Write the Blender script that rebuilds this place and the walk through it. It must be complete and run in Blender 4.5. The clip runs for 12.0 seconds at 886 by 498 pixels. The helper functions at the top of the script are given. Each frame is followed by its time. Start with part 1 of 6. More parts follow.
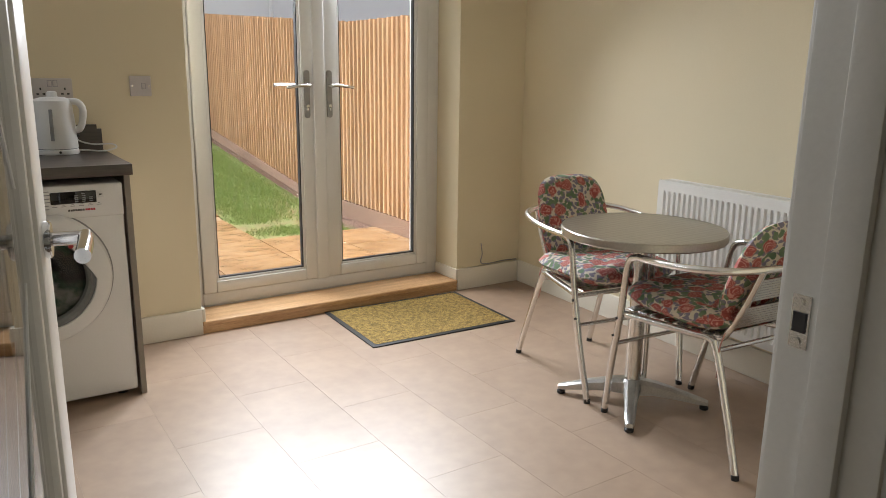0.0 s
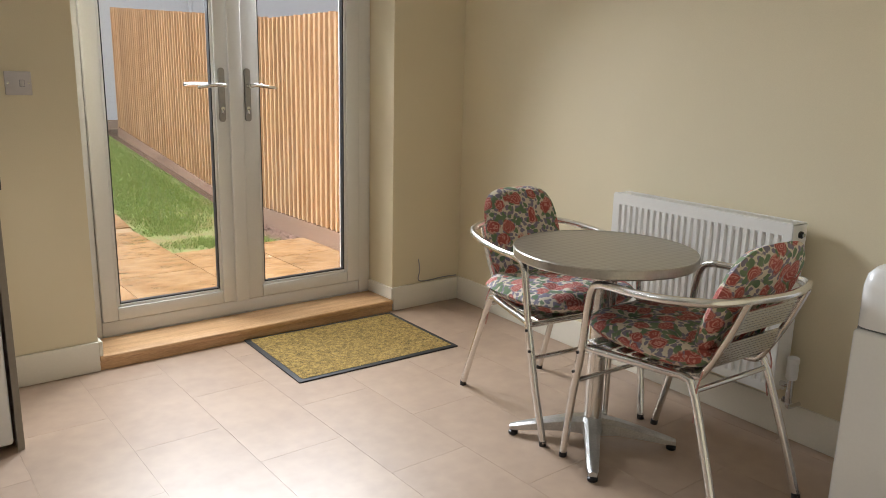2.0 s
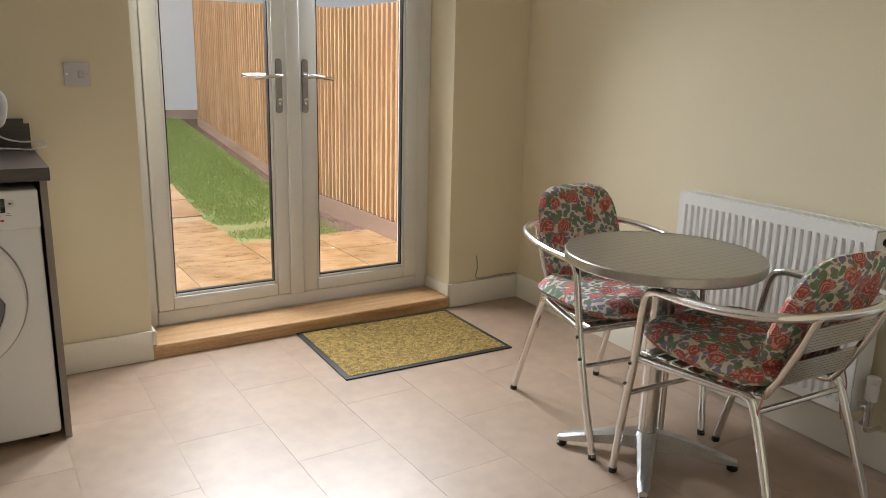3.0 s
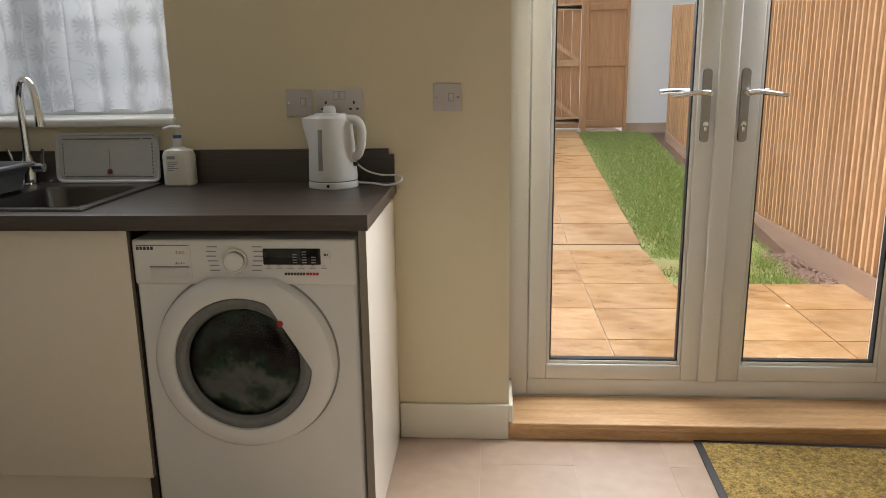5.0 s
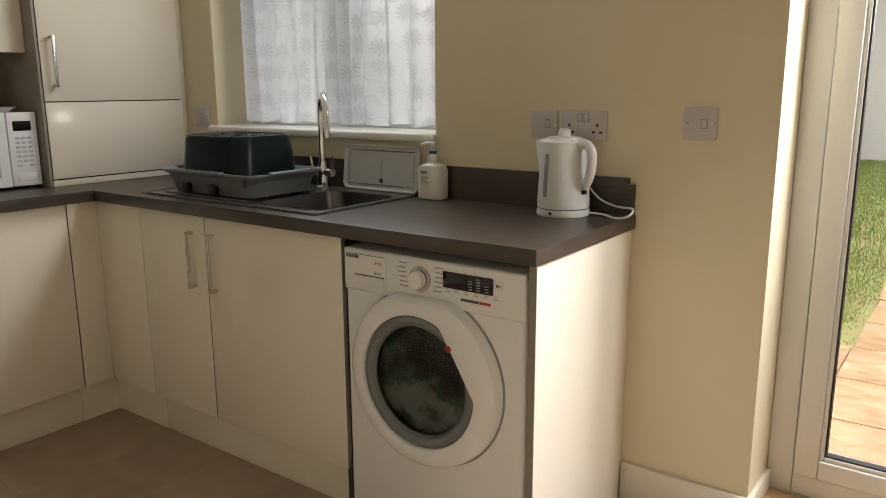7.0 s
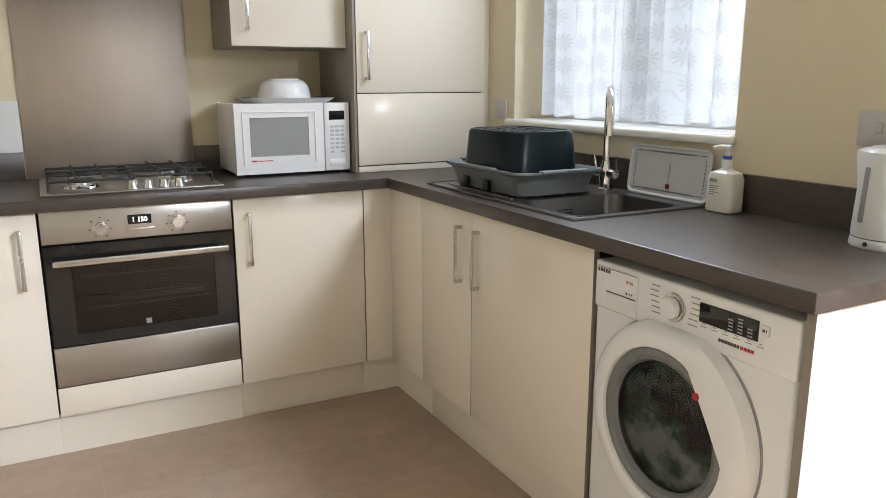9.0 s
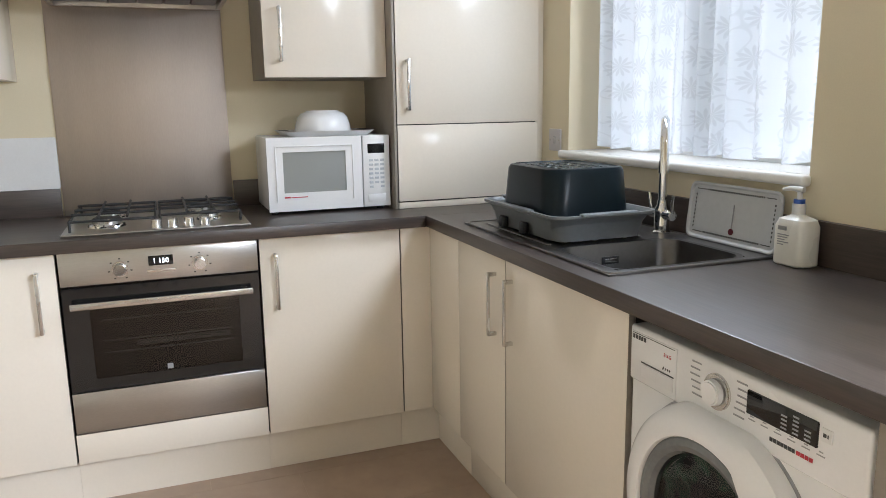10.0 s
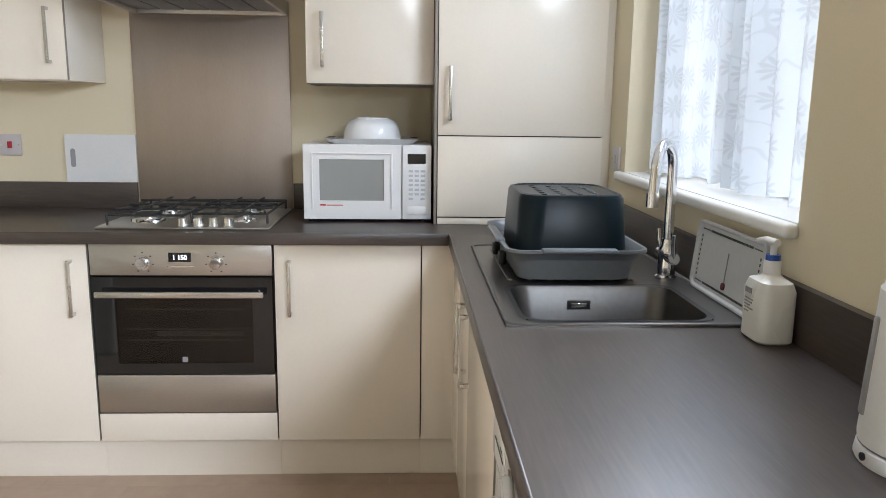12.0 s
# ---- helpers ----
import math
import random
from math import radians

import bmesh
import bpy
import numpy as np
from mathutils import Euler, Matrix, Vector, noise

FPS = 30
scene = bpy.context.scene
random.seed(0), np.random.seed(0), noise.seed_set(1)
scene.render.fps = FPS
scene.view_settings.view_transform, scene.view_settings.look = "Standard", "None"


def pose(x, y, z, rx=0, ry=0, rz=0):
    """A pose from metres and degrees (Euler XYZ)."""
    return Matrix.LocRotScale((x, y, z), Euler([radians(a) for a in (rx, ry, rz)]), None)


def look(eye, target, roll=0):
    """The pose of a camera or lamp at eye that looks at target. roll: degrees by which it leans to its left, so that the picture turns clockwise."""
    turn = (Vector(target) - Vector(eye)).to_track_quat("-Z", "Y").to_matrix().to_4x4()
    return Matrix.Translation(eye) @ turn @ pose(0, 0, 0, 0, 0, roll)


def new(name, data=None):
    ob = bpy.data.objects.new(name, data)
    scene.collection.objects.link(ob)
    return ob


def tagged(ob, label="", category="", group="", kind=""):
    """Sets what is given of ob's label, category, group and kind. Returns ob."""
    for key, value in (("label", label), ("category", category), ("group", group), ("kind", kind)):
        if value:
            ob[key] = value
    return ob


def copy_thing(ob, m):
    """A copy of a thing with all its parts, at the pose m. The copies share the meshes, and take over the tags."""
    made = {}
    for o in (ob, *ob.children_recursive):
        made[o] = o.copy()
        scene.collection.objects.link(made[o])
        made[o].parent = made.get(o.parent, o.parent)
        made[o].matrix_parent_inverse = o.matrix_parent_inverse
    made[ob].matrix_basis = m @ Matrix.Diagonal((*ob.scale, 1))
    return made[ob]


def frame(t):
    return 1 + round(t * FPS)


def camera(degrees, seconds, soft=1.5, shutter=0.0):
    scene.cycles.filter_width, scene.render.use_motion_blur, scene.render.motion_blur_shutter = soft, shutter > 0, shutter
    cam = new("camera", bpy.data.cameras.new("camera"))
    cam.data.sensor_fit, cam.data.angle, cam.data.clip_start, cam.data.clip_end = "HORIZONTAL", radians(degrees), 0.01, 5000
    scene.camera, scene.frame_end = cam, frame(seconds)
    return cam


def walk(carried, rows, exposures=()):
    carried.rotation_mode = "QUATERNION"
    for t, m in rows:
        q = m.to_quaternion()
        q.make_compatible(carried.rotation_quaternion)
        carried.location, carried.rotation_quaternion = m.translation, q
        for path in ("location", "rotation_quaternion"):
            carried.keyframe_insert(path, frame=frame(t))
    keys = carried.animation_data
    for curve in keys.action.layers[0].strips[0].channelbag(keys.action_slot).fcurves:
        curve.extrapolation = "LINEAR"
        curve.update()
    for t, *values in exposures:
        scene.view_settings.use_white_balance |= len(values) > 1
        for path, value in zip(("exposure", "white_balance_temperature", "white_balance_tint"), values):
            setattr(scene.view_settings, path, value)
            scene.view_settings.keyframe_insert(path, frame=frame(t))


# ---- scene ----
cam = camera(61.0, 12.0, soft=0.7)
PATH = [
    (0, (0.167, 0.282, 1.243), (1.233, 1.912, 0.787), 0.7),
    (0.5, (0.23, 0.431, 1.242), (1.267, 2.08, 0.787), -0.0),
    (1, (0.272, 0.541, 1.238), (1.393, 2.133, 0.781), 0.2),
    (1.5, (0.323, 0.581, 1.234), (1.529, 2.111, 0.779), 1.2),
    (2, (0.36, 0.604, 1.232), (1.575, 2.129, 0.786), 1.4),
    (2.5, (0.413, 0.601, 1.235), (1.568, 2.17, 0.782), 1.5),
    (2.7, (0.449, 0.603, 1.233), (1.562, 2.2, 0.773), 1.6),
    (4.3, (0.795, 1.135, 1.252), (1.232, 3.023, 0.755), -1.0),
    (4.5, (0.857, 1.22, 1.242), (1.11, 3.143, 0.755), -0.9),
    (5, (1.025, 1.378, 1.252), (0.897, 3.321, 0.792), -0.8),
    (5.5, (1.171, 1.488, 1.246), (0.808, 3.408, 0.819), -0.3),
    (6, (1.299, 1.551, 1.256), (0.652, 3.399, 0.849), 0.1),
    (6.5, (1.473, 1.631, 1.282), (0.573, 3.368, 0.866), 0.8),
    (7, (1.531, 1.723, 1.268), (0.381, 3.305, 0.851), -0.3),
    (7.5, (1.537, 1.819, 1.276), (0.21, 3.257, 0.859), 0.3),
    (7.7, (1.556, 1.864, 1.286), (0.159, 3.232, 0.866), 0.9),
    (9.3, (1.518, 2.103, 1.268), (-0.243, 2.95, 0.84), -0.2),
    (9.5, (1.473, 2.169, 1.287), (-0.304, 2.983, 0.865), -0.1),
    (10, (1.396, 2.311, 1.303), (-0.442, 3.003, 0.924), -0.9),
    (10.5, (1.408, 2.534, 1.313), (-0.5, 3.015, 0.959), -0.8),
    (11, (1.419, 2.75, 1.313), (-0.522, 3.076, 0.956), -1.0),
    (11.5, (1.369, 2.92, 1.307), (-0.582, 3.165, 0.942), -0.0),
    (12, (1.352, 3.077, 1.322), (-0.612, 3.164, 0.955), 0.7),
]
walk(cam, [(t, look(eye, target, roll)) for t, eye, target, roll in PATH],
     exposures=[(0.0, 0.14, 6150, 9), (2.7, 0.06, 6150, 9), (4.5, -0.02, 6200, 9), (5.5, -0.05, 6500, 10), (6.5, 0.05, 6800, 10), (7.5, 0.42, 6600, 10), (9.3, 1.06, 5850, 10), (12.0, 1.00, 5700, 10)])

# ---- world, sun and sky light ----
world = bpy.data.worlds.new("overcast_sky")
scene.world = world
world.use_nodes = True
wn, wl = world.node_tree.nodes, world.node_tree.links
sky = wn.new("ShaderNodeTexSky")
sky.sky_type = 'NISHITA'
sky.sun_disc = False
sky.sun_elevation = radians(57)
sky.sun_rotation = radians(-41)
sky.dust_density = 6.0
sky.air_density = 1.0
grey = wn.new("ShaderNodeHueSaturation")
grey.inputs["Saturation"].default_value = 0.25
wl.new(sky.outputs["Color"], grey.inputs["Color"])
wl.new(grey.outputs["Color"], wn["Background"].inputs["Color"])
wn["Background"].inputs["Strength"].default_value = 0.33

sun = new("sun", bpy.data.lights.new("sun", "SUN"))
sun.data.energy, sun.data.angle, sun.data.color = 0.8, radians(35), (1.0, 0.96, 0.90)
sun.matrix_world = look((-6, 7, 14), (0, 0, 0))


def sky_lamp(name, size_x, size_y, watts, eye, target, color, spread=180):
    """An area lamp in an opening, standing in for the sky's light."""
    lamp = new(name, bpy.data.lights.new(name, "AREA"))
    lamp.data.shape, lamp.data.size, lamp.data.size_y = "RECTANGLE", size_x, size_y
    lamp.data.energy, lamp.data.color = watts, color
    lamp.data.spread = radians(spread)
    lamp.matrix_world = look(eye, target)
    return lamp


sky_lamp("door_sky_light", 1.25, 0.34, 62, (1.83, 4.14, 1.83), (0.75, 1.9, 0.15), (0.96, 0.98, 1.0), 120)
sky_lamp("curtain_sky_light", 1.1, 0.95, 0.55, (-0.595, 4.16, 1.62), (-0.595, 0.0, 1.62), (0.95, 0.98, 1.0))
sky_lamp("window_sky_light", 0.70, 0.28, 9.0, (-0.45, 3.825, 1.93), (-0.30, 1.2, 0.5), (0.93, 0.97, 1.0))

# ---- building helpers ----
ORIGIN = {}


def thing(name, at, label="", category="", group="", kind=""):
    ob = new(name)
    ob.location = at
    ob.empty_display_size = 0.1
    ORIGIN[ob] = Vector(at)
    return tagged(ob, label, category, group, kind)


def part(name, bm, material, parent=None, label="", smooth=True):
    """Links a bmesh, built in world places, as one mesh under a thing or a part."""
    me = bpy.data.meshes.new(name)
    off = ORIGIN.get(parent, Vector((0, 0, 0)))
    if off.length > 0:
        bmesh.ops.translate(bm, verts=bm.verts, vec=-off)
    bmesh.ops.recalc_face_normals(bm, faces=bm.faces)
    bm.to_mesh(me)
    bm.free()
    me.materials.append(material)
    if smooth:
        me.polygons.foreach_set("use_smooth", [True] * len(me.polygons))
        me.set_sharp_from_angle(angle=radians(35))
    ob = new(name, me)
    if parent is not None:
        ob.parent = parent
        ORIGIN[ob] = off
    return tagged(ob, label)


def box(x0, x1, y0, y1, z0, z1, bev=0.0, seg=2, bm=None):
    """A box between two corners, with rounded edges, added to bm."""
    tmp = bmesh.new()
    bmesh.ops.create_cube(tmp, size=1.0, matrix=Matrix.Translation(((x0 + x1) / 2, (y0 + y1) / 2, (z0 + z1) / 2)) @ Matrix.Diagonal((abs(x1 - x0), abs(y1 - y0), abs(z1 - z0), 1)))
    if bev > 0:
        bmesh.ops.bevel(tmp, geom=tmp.edges[:], offset=bev, segments=seg, affect='EDGES', profile=0.5)
    if bm is None:
        return tmp
    add(bm, tmp)
    return bm


def add(bm, tmp, m=None):
    me = bpy.data.meshes.new("tmp")
    if m is not None:
        bmesh.ops.transform(tmp, matrix=m, verts=tmp.verts)
    tmp.to_mesh(me)
    tmp.free()
    bm.from_mesh(me)
    bpy.data.meshes.remove(me)
    return bm


def boxes(rows, bev=0.0):
    bm = bmesh.new()
    for r in rows:
        box(*r, bev=bev, bm=bm)
    return bm


def cyl(p0, p1, r, r2=None, seg=20, bev=0.0, bm=None):
    p0, p1 = Vector(p0), Vector(p1)
    d = p1 - p0
    tmp = bmesh.new()
    bmesh.ops.create_cone(tmp, cap_ends=True, cap_tris=False, segments=seg, radius1=r, radius2=r if r2 is None else r2, depth=d.length)
    if bev > 0:
        rims = [e for e in tmp.edges if abs(e.verts[0].co.z - e.verts[1].co.z) < 1e-6]
        bmesh.ops.bevel(tmp, geom=rims, offset=bev, segments=2, affect='EDGES')
    m = Matrix.Translation((p0 + p1) / 2) @ d.to_track_quat("Z", "Y").to_matrix().to_4x4()
    bmesh.ops.transform(tmp, matrix=m, verts=tmp.verts)
    if bm is None:
        return tmp
    return add(bm, tmp)


def spline(points, n=8, closed=False):
    """Points on a smooth curve through the given ones."""
    ps = [Vector(p) for p in points]
    k = len(ps)
    out = []
    spans = k if closed else k - 1
    for i in range(spans):
        a = ps[(i - 1) % k] if closed or i > 0 else ps[0]
        b, c = ps[i], ps[(i + 1) % k]
        d = ps[(i + 2) % k] if closed or i + 2 < k else ps[-1]
        for j in range(n):
            t = j / n
            out.append(0.5 * ((2 * b) + (c - a) * t + (2 * a - 5 * b + 4 * c - d) * t * t + (3 * b - a - 3 * c + d) * t ** 3))
    if not closed:
        out.append(ps[-1])
    return out


def tube(points, r, seg=12, bm=None, closed=False):
    """A round tube swept along a run of points."""
    bm = bm or bmesh.new()
    ps = [Vector(p) for p in points]
    n = len(ps)
    rings = []
    side = None
    for i, p in enumerate(ps):
        a = ps[i - 1] if i > 0 else (ps[-1] if closed else p)
        b = ps[i + 1] if i < n - 1 else (ps[0] if closed else p)
        t = (b - a).normalized()
        if side is None:
            side = t.orthogonal().normalized()
        side = (side - t * side.dot(t)).normalized()
        up = t.cross(side)
        rr = r(i / (n - 1)) if callable(r) else r
        rings.append([bm.verts.new(p + (side * math.cos(2 * math.pi * k / seg) + up * math.sin(2 * math.pi * k / seg)) * rr) for k in range(seg)])
    pairs = list(zip(rings, rings[1:]))
    if closed:
        pairs.append((rings[-1], rings[0]))
    for q0, q1 in pairs:
        for k in range(seg):
            bm.faces.new((q0[k], q0[(k + 1) % seg], q1[(k + 1) % seg], q1[k]))
    if not closed:
        bm.faces.new(rings[0][::-1])
        bm.faces.new(rings[-1])
    return bm


def loft(rings, cap0=True, cap1=True, bm=None):
    """Joins closed rings of equal length into a skin."""
    bm = bm or bmesh.new()
    vs = [[bm.verts.new(p) for p in ring] for ring in rings]
    n = len(vs[0])
    for a, b in zip(vs, vs[1:]):
        for k in range(n):
            bm.faces.new((a[k], a[(k + 1) % n], b[(k + 1) % n], b[k]))
    if cap0:
        bm.faces.new(vs[0][::-1])
    if cap1:
        bm.faces.new(vs[-1])
    return bm


def lathe(at, profile, seg=32, cap0=True, cap1=True, bm=None):
    """Turned shape about a vertical axis; the profile is (radius, height)."""
    x, y, z = at
    return loft([[(x + r * math.cos(2 * math.pi * k / seg), y + r * math.sin(2 * math.pi * k / seg), z + h) for k in range(seg)] for r, h in profile], cap0, cap1, bm)


def rrect(cx, cy, w, d, r, z, seg=5):
    """A rounded rectangle ring at height z."""
    pts = []
    r = min(r, w / 2 - 1e-4, d / 2 - 1e-4)
    for sx, sy, a0 in ((1, 1, 0), (-1, 1, 90), (-1, -1, 180), (1, -1, 270)):
        for k in range(seg + 1):
            a = radians(a0 + 90 * k / seg)
            pts.append((cx + sx * (w / 2 - r) + r * math.cos(a), cy + sy * (d / 2 - r) + r * math.sin(a), z))
    return pts


# ---- materials ----
def mat(name, color, rough=0.5, metal=0.0, var=0.08, scale=3.0, fine=60.0, bump=0.02, stretch=(1, 1, 1), spec=0.5, coat=0.0, rough_var=0.06, tint=None, bdist=0.01):
    """A painted or solid surface: two scales of noise in colour, gloss and relief."""
    m = bpy.data.materials.new(name)
    m.use_nodes = True
    n, l = m.node_tree.nodes, m.node_tree.links
    b = n["Principled BSDF"]
    co = n.new("ShaderNodeTexCoord")
    mp = n.new("ShaderNodeMapping")
    mp.inputs["Scale"].default_value = stretch
    l.new(co.outputs["Object"], mp.inputs["Vector"])
    big, small = n.new("ShaderNodeTexNoise"), n.new("ShaderNodeTexNoise")
    big.inputs["Scale"].default_value, big.inputs["Detail"].default_value = scale, 4
    small.inputs["Scale"].default_value, small.inputs["Detail"].default_value = fine, 5
    for t in (big, small):
        l.new(mp.outputs["Vector"], t.inputs["Vector"])
    mixf = n.new("ShaderNodeMath")
    mixf.operation = 'MULTIPLY_ADD'
    l.new(small.outputs["Fac"], mixf.inputs[0])
    mixf.inputs[1].default_value = 0.5
    half = n.new("ShaderNodeMath")
    half.operation = 'MULTIPLY'
    half.inputs[1].default_value = 0.5
    l.new(big.outputs["Fac"], half.inputs[0])
    l.new(half.outputs[0], mixf.inputs[2])
    ramp = n.new("ShaderNodeValToRGB")
    e = ramp.color_ramp.elements
    lo = tint or tuple(c * (1 - var) for c in color)
    e[0].position, e[1].position = 0.35, 0.65
    e[0].color, e[1].color = (*lo, 1), (*[min(1, c * (1 + var * 0.6)) for c in color], 1)
    l.new(mixf.outputs[0], ramp.inputs["Fac"])
    l.new(ramp.outputs["Color"], b.inputs["Base Color"])
    rr = n.new("ShaderNodeMapRange")
    rr.inputs["To Min"].default_value, rr.inputs["To Max"].default_value = max(0.02, rough - rough_var), min(1, rough + rough_var)
    l.new(big.outputs["Fac"], rr.inputs["Value"])
    l.new(rr.outputs["Result"], b.inputs["Roughness"])
    b.inputs["Metallic"].default_value = metal
    b.inputs["Specular IOR Level"].default_value = spec
    b.inputs["Coat Weight"].default_value = coat
    b.inputs["Coat Roughness"].default_value = 0.08
    if bump > 0:
        bp = n.new("ShaderNodeBump")
        bp.inputs["Strength"].default_value, bp.inputs["Distance"].default_value = bump, bdist
        l.new(small.outputs["Fac"], bp.inputs["Height"])
        l.new(bp.outputs["Normal"], b.inputs["Normal"])
    return m


def rand_tint(m, amount):
    """Lets each piece with this material differ a little in brightness."""
    n, l = m.node_tree.nodes, m.node_tree.links
    b = n["Principled BSDF"]
    src = b.inputs["Base Color"].links[0].from_socket
    info = n.new("ShaderNodeObjectInfo")
    far = n.new("ShaderNodeMath")
    far.operation = 'MULTIPLY'
    far.inputs[1].default_value = 70.0
    l.new(info.outputs["Random"], far.inputs[0])
    l.new(far.outputs[0], n["Mapping"].inputs["Location"])
    rng = n.new("ShaderNodeMapRange")
    rng.inputs["To Min"].default_value, rng.inputs["To Max"].default_value = 1 - amount, 1 + amount
    l.new(info.outputs["Random"], rng.inputs["Value"])
    hsv = n.new("ShaderNodeHueSaturation")
    l.new(src, hsv.inputs["Color"])
    l.new(rng.outputs["Result"], hsv.inputs["Value"])
    l.new(hsv.outputs["Color"], b.inputs["Base Color"])
    return m


M_WALL = mat("cream_wall_paint", (0.71, 0.63, 0.455), 0.75, var=0.03, scale=1.5, fine=220, bump=0.06)
M_CEIL = mat("white_ceiling_paint", (0.82, 0.81, 0.78), 0.85, var=0.02, scale=1.5, fine=200, bump=0.05)
M_WHITE = mat("white_gloss_paint", (0.80, 0.79, 0.76), 0.35, var=0.03, scale=4, fine=120, bump=0.03)
M_SKIRT = mat("cream_white_gloss", (0.73, 0.69, 0.60), 0.35, var=0.03, scale=4, fine=120, bump=0.03)
# White plastic, greyed in its colour for the shade on the backlit wall.
M_WALLPLATE = mat("shade_grey_plate", (0.53, 0.495, 0.49), 0.38, var=0.03, scale=6, fine=150, bump=0.01)
M_UPVC = mat("white_upvc", (0.73, 0.725, 0.71), 0.30, var=0.03, scale=3, fine=150, bump=0.01)
M_PLASTIC = mat("white_plastic", (0.72, 0.72, 0.72), 0.35, var=0.03, scale=6, fine=150, bump=0.01)
M_ENAMEL = mat("white_enamel", (0.80, 0.80, 0.80), 0.25, var=0.02, scale=4, fine=150, bump=0.01)
M_GASKET = mat("black_rubber", (0.02, 0.02, 0.02), 0.6, var=0.2)
M_DARK = mat("black_plastic", (0.015, 0.015, 0.017), 0.35, var=0.2)
M_CREAM = mat("cream_gloss_laminate", (0.80, 0.735, 0.635), 0.16, var=0.02, scale=2, fine=90, bump=0.004, rough_var=0.04)
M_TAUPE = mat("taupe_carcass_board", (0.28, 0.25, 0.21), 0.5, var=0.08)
M_PLATE = mat("dull_steel_plate", (0.34, 0.33, 0.32), 0.35, 1.0, var=0.1)
M_CHROME = mat("chrome", (0.75, 0.75, 0.76), 0.10, 1.0, var=0.03, scale=8, fine=120, bump=0.0)
M_SATIN = mat("satin_nickel", (0.60, 0.59, 0.57), 0.26, 1.0, var=0.05, scale=8, fine=200, bump=0.01)
M_STEEL = mat("brushed_steel", (0.46, 0.40, 0.345), 0.50, 1.0, var=0.06, scale=2, fine=60, bump=0.015, stretch=(1, 8, 1))
M_STEEL_H = mat("brushed_steel_level", (0.50, 0.49, 0.47), 0.32, 1.0, var=0.08, scale=2, fine=60, bump=0.02, stretch=(14, 1, 14))
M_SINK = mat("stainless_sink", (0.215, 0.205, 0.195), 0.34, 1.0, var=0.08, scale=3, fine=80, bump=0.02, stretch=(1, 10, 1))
# The rim's steel coloured darker, for the shade and dimmed reflections in the bowl.
M_BOWL = mat("shaded_steel_bowl", (0.13, 0.125, 0.12), 0.36, 1.0, var=0.1, scale=3, fine=80, bump=0.02)
M_ALU = mat("polished_aluminium", (0.78, 0.77, 0.75), 0.22, 1.0, var=0.06, scale=6, fine=120, bump=0.01)
M_EDGE = mat("dull_steel_edge", (0.46, 0.44, 0.40), 0.34, 1.0, var=0.12, scale=20, fine=120, bump=0.02)
M_CAST = mat("cast_aluminium", (0.55, 0.55, 0.54), 0.38, 1.0, var=0.18, scale=14, fine=160, bump=0.08)
M_OAK = mat("oak_sill", (0.56, 0.36, 0.19), 0.42, var=0.28, scale=3, fine=26, bump=0.05, stretch=(1.2, 14, 14), tint=(0.42, 0.24, 0.11))
M_TOPX = mat("dark_wood_worktop", (0.050, 0.036, 0.029), 0.37, var=0.45, scale=4, fine=30, bump=0.010, spec=0.75, stretch=(0.4, 6, 7))
M_TOPY = mat("dark_wood_worktop_across", (0.050, 0.036, 0.029), 0.37, var=0.45, scale=4, fine=30, bump=0.010, spec=0.75, stretch=(6, 0.4, 7))
M_RADIATOR = mat("white_radiator_enamel", (0.80, 0.79, 0.76), 0.3, var=0.02)
M_TEAL = mat("dark_teal_plastic", (0.003, 0.009, 0.013), 0.30, var=0.15, bump=0.01, spec=0.22)
M_GREY = mat("grey_plastic", (0.16, 0.17, 0.18), 0.38, var=0.1, bump=0.03)
M_BLACKGLASS = mat("black_oven_glass", (0.012, 0.012, 0.012), 0.05, var=0.1, bump=0.0, rough_var=0.02)
M_IRON = mat("black_iron", (0.02, 0.02, 0.02), 0.55, var=0.2, bump=0.1)
M_RED = mat("red_plastic", (0.36, 0.02, 0.03), 0.35, var=0.05)
M_BLUE = mat("blue_plastic", (0.03, 0.10, 0.45), 0.35, var=0.05)
M_PRINT = mat("dark_grey_print", (0.06, 0.06, 0.06), 0.5, var=0.1)
M_REDPRINT = mat("red_print", (0.45, 0.03, 0.05), 0.5, var=0.1)
M_GREYPRINT = mat("grey_print", (0.30, 0.30, 0.31), 0.5, var=0.1)
M_MAT = mat("ochre_coir_mat", (0.40, 0.27, 0.075), 0.95, var=0.3, scale=60, fine=150, bump=1.0, tint=(0.10, 0.065, 0.018))
M_LINO = mat("buff_stone_vinyl", (0.375, 0.272, 0.196), 0.42, var=0.08, scale=3.0, fine=16, bump=0.003, tint=(0.322, 0.229, 0.164), rough_var=0.04, spec=0.9, coat=0.0)
rand_tint(M_LINO, 0.03)
M_GROUT = mat("tile_joint", (0.50, 0.39, 0.30), 0.5)
M_CARPET = mat("hall_carpet", (0.20, 0.15, 0.11), 0.95, var=0.25, fine=300, bump=0.5)
M_SLAB = mat("buff_sandstone", (0.38, 0.245, 0.125), 0.22, var=0.25, scale=2.5, fine=7, bump=1.0, tint=(0.27, 0.145, 0.055), stretch=(1, 1.25, 1), bdist=0.018, rough_var=0.13)
rand_tint(M_SLAB, 0.12)
M_FENCE = mat("larch_fence_board", (0.58, 0.39, 0.23), 0.75, var=0.2, scale=3, fine=22, bump=0.15, stretch=(6, 6, 0.6), tint=(0.42, 0.255, 0.13))
rand_tint(M_FENCE, 0.10)
